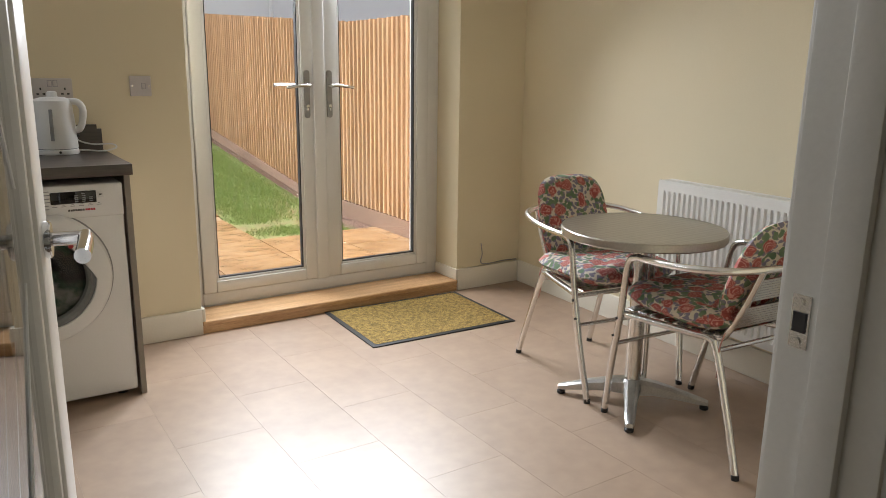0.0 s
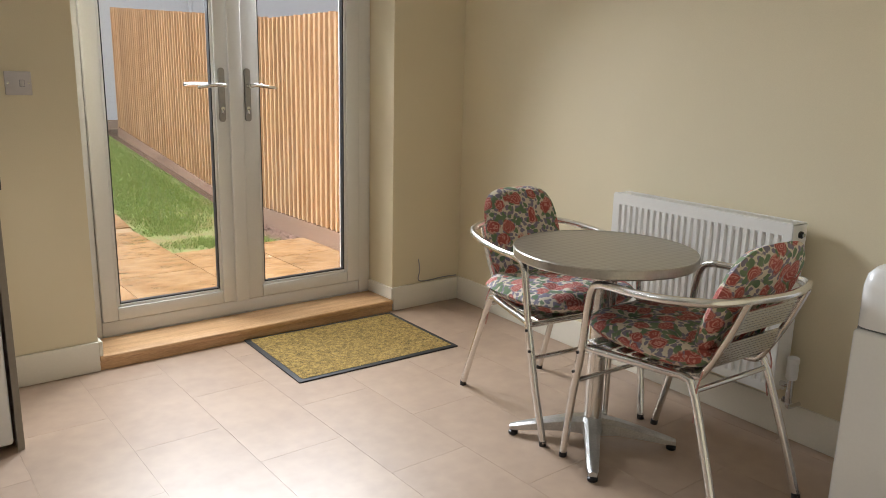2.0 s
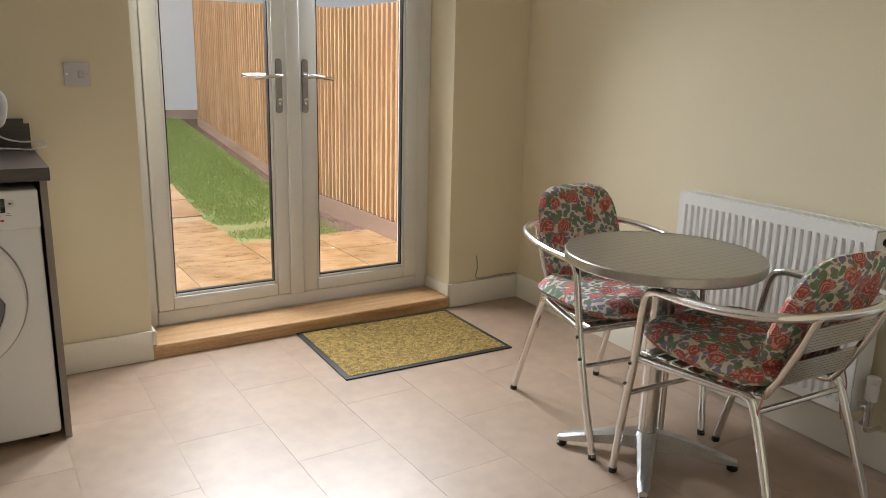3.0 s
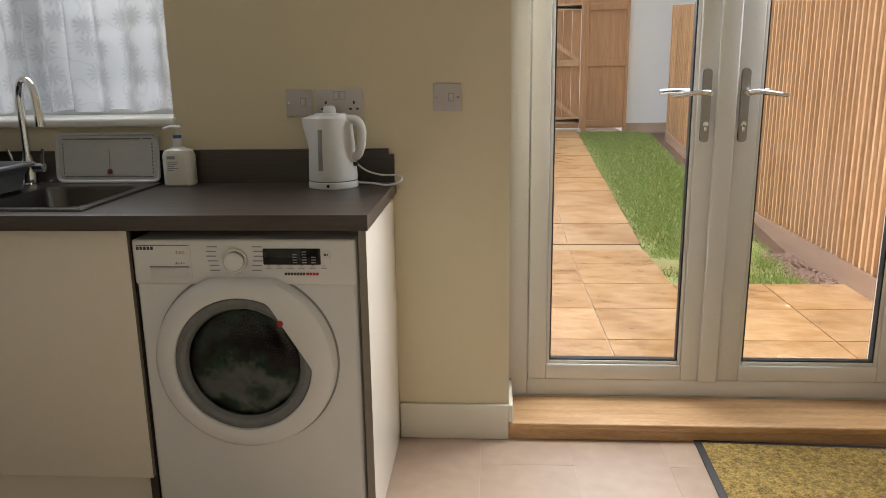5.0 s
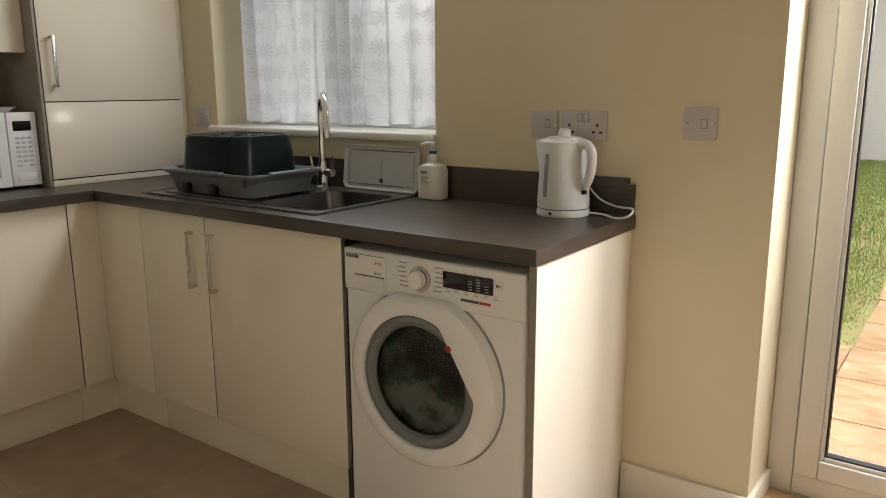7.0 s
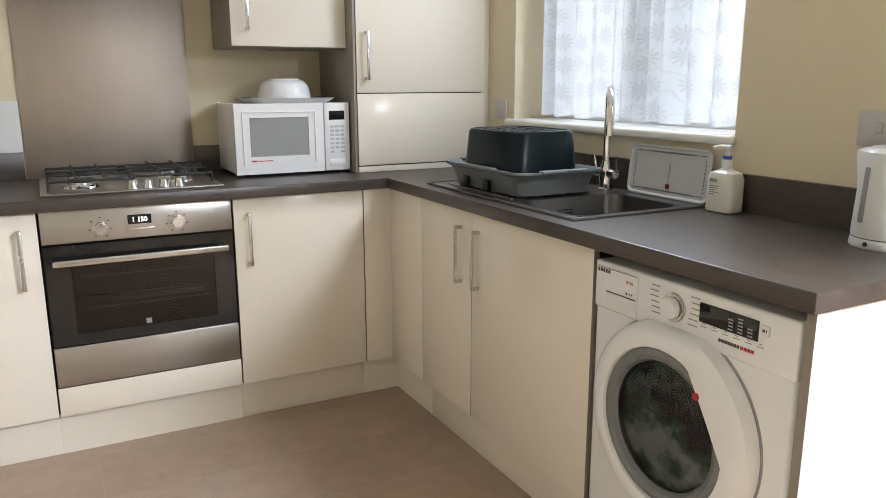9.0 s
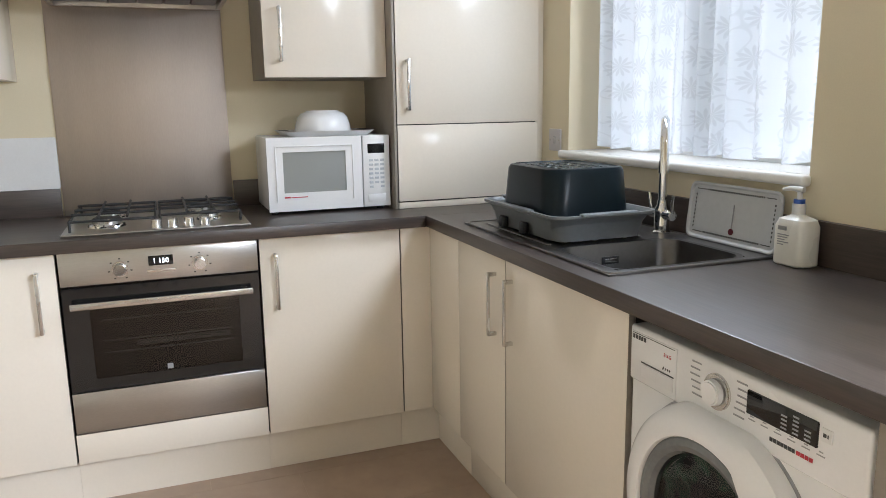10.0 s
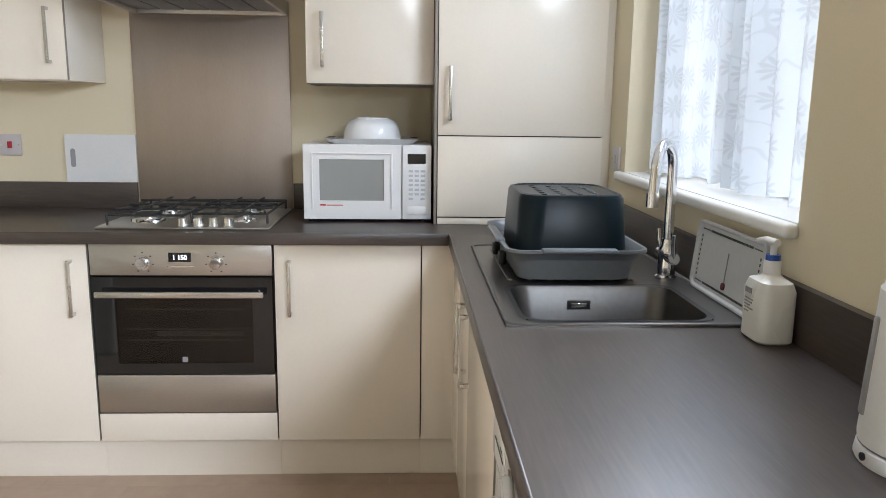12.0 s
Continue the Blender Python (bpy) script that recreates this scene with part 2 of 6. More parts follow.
M_GATE = mat("stained_gate_wood", (0.46, 0.25, 0.12), 0.7, var=0.25, scale=4, fine=22, bump=0.15, stretch=(6, 6, 0.6))
rand_tint(M_GATE, 0.08)
M_SOIL = mat("garden_soil", (0.10, 0.055, 0.03), 0.95, var=0.35, scale=4, fine=40, bump=0.8)
M_GRAVEL = mat("pink_gravel", (0.34, 0.22, 0.17), 0.9, var=0.45, scale=40, fine=120, bump=1.0)
M_RENDER = mat("white_render", (0.80, 0.80, 0.79), 0.85, var=0.03, scale=1, fine=150, bump=0.25)
M_SLATE = mat("grey_roof_slate", (0.12, 0.12, 0.13), 0.7, var=0.2, fine=30, bump=0.3)
M_GALV = mat("galvanised_steel", (0.55, 0.57, 0.58), 0.45, 0.8, var=0.15)


def glass(name, tint=(1, 1, 1), gloss=0.02):
    """Thin clear or tinted sheet glass with a mirror sheen that grows at a slant."""
    m = bpy.data.materials.new(name)
    m.use_nodes = True
    n, l = m.node_tree.nodes, m.node_tree.links
    n.remove(n["Principled BSDF"])
    tr, gl, mx, fr = n.new("ShaderNodeBsdfTransparent"), n.new("ShaderNodeBsdfGlossy"), n.new("ShaderNodeMixShader"), n.new("ShaderNodeFresnel")
    tr.inputs["Color"].default_value = (*tint, 1)
    gl.inputs["Roughness"].default_value = gloss
    fr.inputs["IOR"].default_value = 1.45
    l.new(fr.outputs[0], mx.inputs[0])
    l.new(tr.outputs[0], mx.inputs[1])
    l.new(gl.outputs[0], mx.inputs[2])
    l.new(mx.outputs[0], n["Material Output"].inputs["Surface"])
    return m


M_GLASS = glass("clear_glass")
M_SMOKED = glass("smoked_glass", (0.70, 0.72, 0.72))
M_OVENGLASS = glass("oven_window_glass", (0.5, 0.48, 0.46))


def grass_material():
    m = mat("grass_blades", (0.14, 0.23, 0.035), 0.6, var=0.5, scale=1.6, fine=30, bump=0.0, tint=(0.17, 0.17, 0.045))
    n, l = m.node_tree.nodes, m.node_tree.links
    geo = n.new("ShaderNodeNewGeometry")
    ramp = n.new("ShaderNodeValToRGB")
    e = ramp.color_ramp.elements
    e[0].color, e[1].color = (0.14, 0.23, 0.045, 1), (0.40, 0.42, 0.14, 1)
    mid = e.new(0.55)
    mid.color = (0.23, 0.35, 0.075, 1)
    l.new(geo.outputs["Random Per Island"], ramp.inputs["Fac"])
    l.new(ramp.outputs["Color"], n["Principled BSDF"].inputs["Base Color"])
    return m


M_GRASS = grass_material()


def floral():
    """Printed cotton: cream ground with red roses, green leaves and blue-grey sprigs."""
    m = bpy.data.materials.new("floral_cotton")
    m.use_nodes = True
    n, l = m.node_tree.nodes, m.node_tree.links
    b = n["Principled BSDF"]
    b.inputs["Roughness"].default_value = 0.85
    co = n.new("ShaderNodeTexCoord")
    wob = n.new("ShaderNodeTexNoise")
    wob.inputs["Scale"].default_value, wob.inputs["Detail"].default_value = 26, 3
    l.new(co.outputs["Object"], wob.inputs["Vector"])
    shift = n.new("ShaderNodeVectorMath")
    shift.operation = 'MULTIPLY_ADD'
    l.new(wob.outputs["Color"], shift.inputs[0])
    shift.inputs[1].default_value = (0.035, 0.035, 0.035)
    l.new(co.outputs["Object"], shift.inputs[2])

    def spots(scale, edge0, edge1, offset):
        mp = n.new("ShaderNodeMapping")
        mp.inputs["Location"].default_value = offset
        l.new(shift.outputs[0], mp.inputs["Vector"])
        v = n.new("ShaderNodeTexVoronoi")
        v.inputs["Scale"].default_value = scale
        l.new(mp.outputs["Vector"], v.inputs["Vector"])
        r = n.new("ShaderNodeMapRange")
        r.inputs["From Min"].default_value, r.inputs["From Max"].default_value = edge0, edge1
        r.inputs["To Min"].default_value, r.inputs["To Max"].default_value = 1, 0
        l.new(v.outputs["Distance"], r.inputs["Value"])
        return v, r

    def over(under, color_socket, fac):
        mx = n.new("ShaderNodeMix")
        mx.data_type = 'RGBA'
        l.new(fac, mx.inputs["Factor"])
        if isinstance(under, tuple):
            mx.inputs[6].default_value = under
        else:
            l.new(under, mx.inputs[6])
        if isinstance(color_socket, tuple):
            mx.inputs[7].default_value = color_socket
        else:
            l.new(color_socket, mx.inputs[7])
        return mx.outputs[2]

    _, sprig = spots(58, 0.46, 0.56, (3.1, 0.4, 1.7))
    _, leaf = spots(36, 0.40, 0.46, (0.7, 2.2, 5.0))
    rose_v, rose = spots(17.5, 0.42, 0.50, (0, 0, 0))
    rings = n.new("ShaderNodeMath")
    rings.operation = 'SINE'
    ten = n.new("ShaderNodeMath")
    ten.operation = 'MULTIPLY'
    ten.inputs[1].default_value = 34
    crumple = n.new("ShaderNodeMath")
    crumple.operation = 'MULTIPLY_ADD'
    crumple.inputs[1].default_value = 1.1
    l.new(wob.outputs["Fac"], crumple.inputs[0])
    l.new(rose_v.outputs["Distance"], crumple.inputs[2])
    l.new(crumple.outputs[0], ten.inputs[0])
    l.new(ten.outputs[0], rings.inputs[0])
    petal = n.new("ShaderNodeValToRGB")
    pe = petal.color_ramp.elements
    pe[0].position, pe[0].color = 0.0, (0.33, 0.075, 0.062, 1)
    pe[1].position, pe[1].color = 1.0, (0.56, 0.27, 0.22, 1)
    l.new(rings.outputs[0], petal.inputs["Fac"])
    green = n.new("ShaderNodeValToRGB")
    ge = green.color_ramp.elements
    ge[0].color, ge[1].color = (0.04, 0.11, 0.06, 1), (0.22, 0.26, 0.15, 1)
    l.new(wob.outputs["Fac"], green.inputs["Fac"])
    c = over((0.58, 0.51, 0.40, 1), (0.19, 0.17, 0.22, 1), sprig.outputs["Result"])
    c = over(c, green.outputs["Color"], leaf.outputs["Result"])
    c = over(c, petal.outputs["Color"], rose.outputs["Result"])
    l.new(c, b.inputs["Base Color"])
    weave = n.new("ShaderNodeTexNoise")
    weave.inputs["Scale"].default_value = 180
    l.new(co.outputs["Object"], weave.inputs["Vector"])
    bp = n.new("ShaderNodeBump")
    bp.inputs["Strength"].default_value, bp.inputs["Distance"].default_value = 0.25, 0.01
    l.new(weave.outputs["Fac"], bp.inputs["Height"])
    l.new(bp.outputs["Normal"], b.inputs["Normal"])
    return m


M_FLORAL = floral()


def lace():
    """Sheer net with woven flowers and curling stems."""
    m = bpy.data.materials.new("lace_net")
    m.use_nodes = True
    n, l = m.node_tree.nodes, m.node_tree.links
    for x in list(n):
        if x.type == 'BSDF_PRINCIPLED':
            n.remove(x)
    out = n["Material Output"]
    co = n.new("ShaderNodeTexCoord")
    sep = n.new("ShaderNodeSeparateXYZ")
    l.new(co.outputs["UV"], sep.inputs[0])
    wob = n.new("ShaderNodeTexNoise")
    wob.inputs["Scale"].default_value = 30
    l.new(co.outputs["UV"], wob.inputs["Vector"])
    vo = n.new("ShaderNodeTexVoronoi")
    vo.voronoi_dimensions = '2D'
    vo.inputs["Scale"].default_value = 10.5
    vo.inputs["Randomness"].default_value = 0.45
    l.new(co.outputs["UV"], vo.inputs["Vector"])
    # petals: the flower's rim swings with the angle round its middle
    off = n.new("ShaderNodeVectorMath")
    off.operation = 'SUBTRACT'
    l.new(co.outputs["UV"], off.inputs[0])
    l.new(vo.outputs["Position"], off.inputs[1])
    s2 = n.new("ShaderNodeSeparateXYZ")
    l.new(off.outputs[0], s2.inputs[0])
    ang = n.new("ShaderNodeMath")
    ang.operation = 'ARCTAN2'
    l.new(s2.outputs["X"], ang.inputs[0])
    l.new(s2.outputs["Y"], ang.inputs[1])
    mul = n.new("ShaderNodeMath")
    mul.operation = 'MULTIPLY'
    mul.inputs[1].default_value = 11
    l.new(ang.outputs[0], mul.inputs[0])
    cs = n.new("ShaderNodeMath")
    cs.operation = 'COSINE'
    l.new(mul.outputs[0], cs.inputs[0])
    rim = n.new("ShaderNodeMath")
    rim.operation = 'MULTIPLY_ADD'
    rim.inputs[1].default_value, rim.inputs[2].default_value = 0.08, 0.31
    l.new(cs.outputs[0], rim.inputs[0])
    gap = n.new("ShaderNodeMath")
    gap.operation = 'SUBTRACT'
    l.new(rim.outputs[0], gap.inputs[0])
    l.new(vo.outputs["Distance"], gap.inputs[1])
    soft_rim = n.new("ShaderNodeMapRange")
    soft_rim.inputs["From Min"].default_value, soft_rim.inputs["From Max"].default_value = -0.02, 0.05
    l.new(gap.outputs[0], soft_rim.inputs["Value"])
    ribs = n.new("ShaderNodeMapRange")
    ribs.inputs["From Min"].default_value, ribs.inputs["From Max"].default_value = -1.0, 0.4
    ribs.inputs["To Min"].default_value, ribs.inputs["To Max"].default_value = 0.15, 1.0
    l.new(cs.outputs[0], ribs.inputs["Value"])
    inside = n.new("ShaderNodeMath")
    inside.operation = 'MULTIPLY'
    l.new(soft_rim.outputs["Result"], inside.inputs[0])
    l.new(ribs.outputs["Result"], inside.inputs[1])
    stem = n.new("ShaderNodeTexNoise")
    stem.inputs["Scale"].default_value, stem.inputs["Detail"].default_value = 11.0, 0.6
    l.new(co.outputs["UV"], stem.inputs["Vector"])
    level = n.new("ShaderNodeMath")
    level.operation = 'SUBTRACT'
    level.inputs[1].default_value = 0.5
    l.new(stem.outputs["Fac"], level.inputs[0])
    dist0 = n.new("ShaderNodeMath")
    dist0.operation = 'ABSOLUTE'
    l.new(level.outputs[0], dist0.inputs[0])
    thin = n.new("ShaderNodeMapRange")
    thin.inputs["From Min"].default_value, thin.inputs["From Max"].default_value = 0.006, 0.022
    thin.inputs["To Min"].default_value, thin.inputs["To Max"].default_value = 0.55, 0.0
    l.new(dist0.outputs[0], thin.inputs["Value"])
    both = n.new("ShaderNodeMath")
    both.operation = 'MAXIMUM'
    l.new(inside.outputs[0], both.inputs[0])
    l.new(thin.outputs[0], both.inputs[1])
    rng = n.new("ShaderNodeMapRange")
    rng.inputs["To Min"].default_value, rng.inputs["To Max"].default_value = 0.86, 0.97
    l.new(both.outputs[0], rng.inputs["Value"])
    tr, tl, df = n.new("ShaderNodeBsdfTransparent"), n.new("ShaderNodeBsdfTranslucent"), n.new("ShaderNodeBsdfDiffuse")
    dense = n.new("ShaderNodeMix")
    dense.data_type = 'RGBA'
    dense.inputs[6].default_value, dense.inputs[7].default_value = (0.70, 0.74, 0.78, 1), (0.34, 0.375, 0.415, 1)
    l.new(both.outputs[0], dense.inputs["Factor"])
    l.new(dense.outputs[2], tl.inputs["Color"])
    df.inputs["Color"].default_value = (0.75, 0.76, 0.78, 1)
    cloth = n.new("ShaderNodeMixShader")
    fabric = n.new("ShaderNodeMapRange")
    fabric.inputs["To Min"].default_value, fabric.inputs["To Max"].default_value = 0.30, 0.52
    l.new(both.outputs[0], fabric.inputs["Value"])
    l.new(fabric.outputs["Result"], cloth.inputs[0])
    l.new(tl.outputs[0], cloth.inputs[1])
    l.new(df.outputs[0], cloth.inputs[2])
    mx = n.new("ShaderNodeMixShader")
    l.new(rng.outputs["Result"], mx.inputs[0])
    l.new(tr.outputs[0], mx.inputs[1])
    l.new(cloth.outputs[0], mx.inputs[2])
    l.new(mx.outputs[0], out.inputs["Surface"])
    return m


M_LACE = lace()

# ---- the room: 4.83 m by 3.04 m, doorway at the south, garden at the north ----
XW, XE, YS, YN, H = -1.785, 3.03, 0.735, 3.80, 2.40
DX0, DX1, DTOP = 1.086, 2.565, 2.10          # garden doors
WX0, WX1, WZ0, WZ1 = -1.168, -0.007, 1.116, 2.10   # window
HX0, HX1, HTOP = 0.13, 0.905, 2.04            # inner doorway
T = 0.30
EAST_X, EAST_Y, EAST_SKEW = 2.933, 2.32, -0.06   # the east wall stands a little out of square


def east(y, off=0.0):
    """A place on the east wall's face, or off it into the room."""
    return EAST_X - EAST_SKEW * (y - EAST_Y) - off


def structure(name, bm, material, label):
    return tagged(part(name, bm, material, None, label, smooth=False), kind="structure")


structure("wall_north", boxes([
    (XW - 0.12, WX0, YN, YN + T, 0, H), (WX0, WX1, YN, YN + T, 0, WZ0), (WX0, WX1, YN, YN + T, WZ1, H),
    (WX1, DX0, YN, YN + T, 0, H), (DX0, DX1, YN, YN + T, DTOP, H), (DX1, 3.20, YN, YN + T, 0, H)]), M_WALL, "cream painted plaster wall with window and garden doors")
structure("wall_east", loft([[(east(YS), YS, z), (3.20, YS, z), (3.20, YN, z), (east(YN), YN, z)] for z in (0, H)]), M_WALL, "cream painted plaster wall behind the radiator")
structure("wall_west", box(XW - 0.12, XW, YS, YN, 0, H), M_WALL, "cream painted plaster wall behind the hob")
structure("wall_south", boxes([(XW - 0.12, HX0 - 0.03, YS - 0.12, YS, 0, H), (HX1 + 0.03, 3.20, YS - 0.12, YS, 0, H), (HX0 - 0.03, HX1 + 0.03, YS - 0.12, YS, HTOP + 0.03, H)]), M_WALL, "cream painted plaster wall with the inner doorway")
structure("ceiling", box(XW - 0.12, 3.20, YS - 0.12, YN + T, H, H + 0.12), M_CEIL, "plain white painted kitchen ceiling")
structure("hall_wall_west", box(-0.62, -0.50, -1.6, YS - 0.12, 0, H), M_WALL, "cream painted hall wall")
structure("hall_wall_east", box(1.15, 1.27, -1.6, YS - 0.12, 0, H), M_WALL, "cream painted hall wall")
structure("hall_wall_south", box(-0.62, 1.27, -1.72, -1.6, 0, H), M_WALL, "cream painted hall wall")
structure("hall_ceiling", box(-0.62, 1.27, -1.72, YS - 0.12, H, H + 0.12), M_CEIL, "plain white hall ceiling")
structure("hall_floor", box(-0.62, 1.27, -1.72, YS - 0.12, -0.12, -0.002), M_CARPET, "brown hall carpet")

# skirting boards with a rounded top, 130 mm high
def skirting(rows, label):
    bm = bmesh.new()
    for r in rows:
        box(*r, bev=0.004, bm=bm)
    return tagged(part("baseboard", bm, M_SKIRT, None, label), kind="structure")


SK, SH = 0.015, 0.128
skirting([(0.71, DX0, YN - SK, YN, 0, SH)], "white painted skirting board beside the garden doors")
skirting([(DX0 - 0.001, DX0 + SK, YN - SK, YN + 0.218, 0.0635, SH)], "white skirting return on the door reveal")
skirting([(DX1 - SK, DX1 + 0.001, YN - SK, YN + 0.218, 0.0635, SH)], "white skirting return on the door reveal")
skirting([(DX1, east(YN) - SK, YN - SK, YN, 0, SH)], "white painted skirting board in the corner")
tagged(part("baseboard", loft([[(east(y, d), y, z) for d, z in ((SK, 0), (SK, SH - 0.006), (SK - 0.004, SH), (0, SH), (0, 0))] for y in (YS, YN)]), M_SKIRT, None, "white painted skirting board under the radiator"), kind="structure")
skirting([(HX1 + 0.1, east(YS) - SK, YS, YS + SK, 0, SH)], "white painted skirting board behind the freezer")

# ---- garden doors ----
def garden_doors():
    yf, yb = 4.020, 4.092            # room face and outer face of the frame
    th = thing("door_1", (1.83, 4.05, 0.064), "white plastic double glazed garden doors, closed", "door", kind="structure")
    fr = bmesh.new()
    for r in ((DX0, DX0 + 0.073, yf, yb, 0.064, DTOP), (DX1 - 0.073, DX1, yf, yb, 0.064, DTOP), (DX0 + 0.073, DX1 - 0.073, yf, yb, 0.064, 0.130), (DX0 + 0.073, DX1 - 0.073, yf, yb, DTOP - 0.068, DTOP)):
        box(*r, bev=0.006, bm=fr)
    part("door_frame", fr, M_UPVC, th)
    mid = 1.812
    for side, (a, b) in enumerate(((DX0 + 0.073, mid), (mid + 0.002, DX1 - 0.073))):
        g0, g1 = (a + 0.068, b - 0.094) if side == 0 else (a + 0.109, b - 0.078)
        gz0, gz1 = 0.193, DTOP - 0.15
        leaf = bmesh.new()
        z0, z1 = 0.134, DTOP - 0.072
        y0, y1 = yf - 0.014, yb
        for r in ((a + 0.003, g0, y0, y1, z0, z1), (g1, b - 0.003, y0, y1, z0, z1), (g0, g1, y0, y1, z0, gz0), (g0, g1, y0, y1, gz1, z1)):
            box(*r, bev=0.006, bm=leaf)
        lf = part("door_leaf", leaf, M_UPVC, th)
        bead = bmesh.new()
        w = 0.013
        for r in ((g0, g0 + w, y0 + 0.008, y0 + 0.03, gz0, gz1), (g1 - w, g1, y0 + 0.008, y0 + 0.03, gz0, gz1), (g0 + w, g1 - w, y0 + 0.008, y0 + 0.03, gz0, gz0 + w), (g0 + w, g1 - w, y0 + 0.008, y0 + 0.03, gz1 - w, gz1)):
            box(*r, bev=0.004, bm=bead)
        part("glazing_bead", bead, M_UPVC, lf)
        seal = bmesh.new()
        s = 0.005
        for r in ((g0 + w, g0 + w + s, y0 + 0.012, y0 + 0.04, gz0 + w, gz1 - w), (g1 - w - s, g1 - w, y0 + 0.012, y0 + 0.04, gz0 + w, gz1 - w), (g0 + w, g1 - w, y0 + 0.012, y0 + 0.04, gz0 + w, gz0 + w + s)):
            box(*r, bm=seal)
        part("rubber_seal", seal, M_GASKET, lf, "black rubber seal")
        pane = part("pane", box(g0 + 0.004, g1 - 0.004, y0 + 0.030, y0 + 0.034, gz0 + 0.004, gz1 - 0.004), M_GLASS, lf, smooth=False)
        pane.visible_shadow = False
        # lever handle on a long plate
        hx = b - 0.067 if side == 0 else a + 0.057
        sgn = -1 if side == 0 else 1
        hb = part("handle", loft([[(x, y0 - 0.001, z) for x, z, _ in rrect(hx, 1.127, 0.030, 0.245, 0.014, 0)], [(x, y0 - 0.011, z) for x, z, _ in rrect(hx, 1.127, 0.028, 0.243, 0.013, 0)]]), M_PLATE, lf, "dull metal handle plate")
        lev = cyl((hx, y0 - 0.008, 1.170), (hx, y0 - 0.045, 1.170), 0.010)
        tube(spline([(hx, y0 - 0.045, 1.170), (hx + sgn * 0.03, y0 - 0.050, 1.173), (hx + sgn * 0.08, y0 - 0.052, 1.167), (hx + sgn * 0.125, y0 - 0.046, 1.161)], 6), lambda u: 0.0105 - 0.004 * u, bm=lev)
        part("lever", lev, M_CHROME, hb, "polished lever")
        lock = cyl((hx, y0 - 0.010, 1.066), (hx, y0 - 0.016, 1.066), 0.009)
        box(hx - 0.005, hx + 0.005, y0 - 0.016, y0 - 0.010, 1.040, 1.064, 0.002, bm=lock)
        part("key_cylinder", lock, M_CHROME, hb)
        lev2 = cyl((hx, y1, 1.170), (hx, y1 + 0.045, 1.170), 0.010)
        tube(spline([(hx, y1 + 0.045, 1.170), (hx + sgn * 0.03, y1 + 0.050, 1.173), (hx + sgn * 0.08, y1 + 0.052, 1.173), (hx + sgn * 0.125, y1 + 0.046, 1.170)], 6), 0.009, bm=lev2)
        part("outer_lever", lev2, M_CHROME, lf, "polished outer lever")
    part("meeting_strip", box(mid - 0.034, mid + 0.034, yf - 0.028, yf - 0.0145, 0.131, DTOP - 0.07, 0.008, 3), M_UPVC, th)
    return th


garden_doors()

sill = thing("door_sill", (1.83, 3.87, 0), "oak-effect wooden step sill below the garden doors", "sill", kind="structure")
part("sill_board", box(DX0 + 0.001, DX1 - 0.001, 3.786, 4.019, 0.036, 0.063, 0.007, 3), M_OAK, sill)
part("riser", box(DX0 + 0.001, DX1 - 0.001, 3.796, 4.019, 0.0, 0.0355), M_OAK, sill)
structure("door_threshold", box(DX0, DX1, 4.0195, YN + T, -0.1, 0.0635), M_UPVC, "threshold below the garden doors")


# ---- kitchen window, its board and net curtain ----
def kitchen_window():
    th = thing("window_1", ((WX0 + WX1) / 2, YN + 0.2, WZ0), "white plastic framed kitchen window with two lights", "window", kind="structure")
    y0, y1 = YN + 0.185, YN + 0.245
    w = 0.06
    mid = (WX0 + WX1) / 2
    fr = bmesh.new()
    for r in ((WX0, WX0 + w, y0, y1, WZ0, WZ1), (WX1 - w, WX1, y0, y1, WZ0, WZ1), (WX0 + w, WX1 - w, y0, y1, WZ0, WZ0 + w), (WX0 + w, WX1 - w, y0, y1, WZ1 - w, WZ1), (mid - 0.04, mid + 0.04, y0, y1, WZ0 + w, WZ1 - w)):
        box(*r, bev=0.006, bm=fr)
    part("window_frame", fr, M_UPVC, th)
    for a, b in ((WX0 + w, mid - 0.04), (mid + 0.04, WX1 - w)):
        p = part("pane", box(a - 0.003, b + 0.003, y0 + 0.03, y0 + 0.034, WZ0 + w - 0.003, WZ1 - w + 0.003), M_GLASS, th, smooth=False)
        p.visible_shadow = False
    part("window_sill", box(WX0 - 0.035, WX1 + 0.012, YN - 0.030, YN - 0.0005, WZ0 - 0.026, WZ0 + 0.004, 0.010, 3), M_WHITE, th, "white painted rounded window board")
    part("sill_top", box(WX0 + 0.001, WX1 - 0.001, YN - 0.002, y0, WZ0 + 0.0005, WZ0 + 0.004), M_WHITE, th)


kitchen_window()


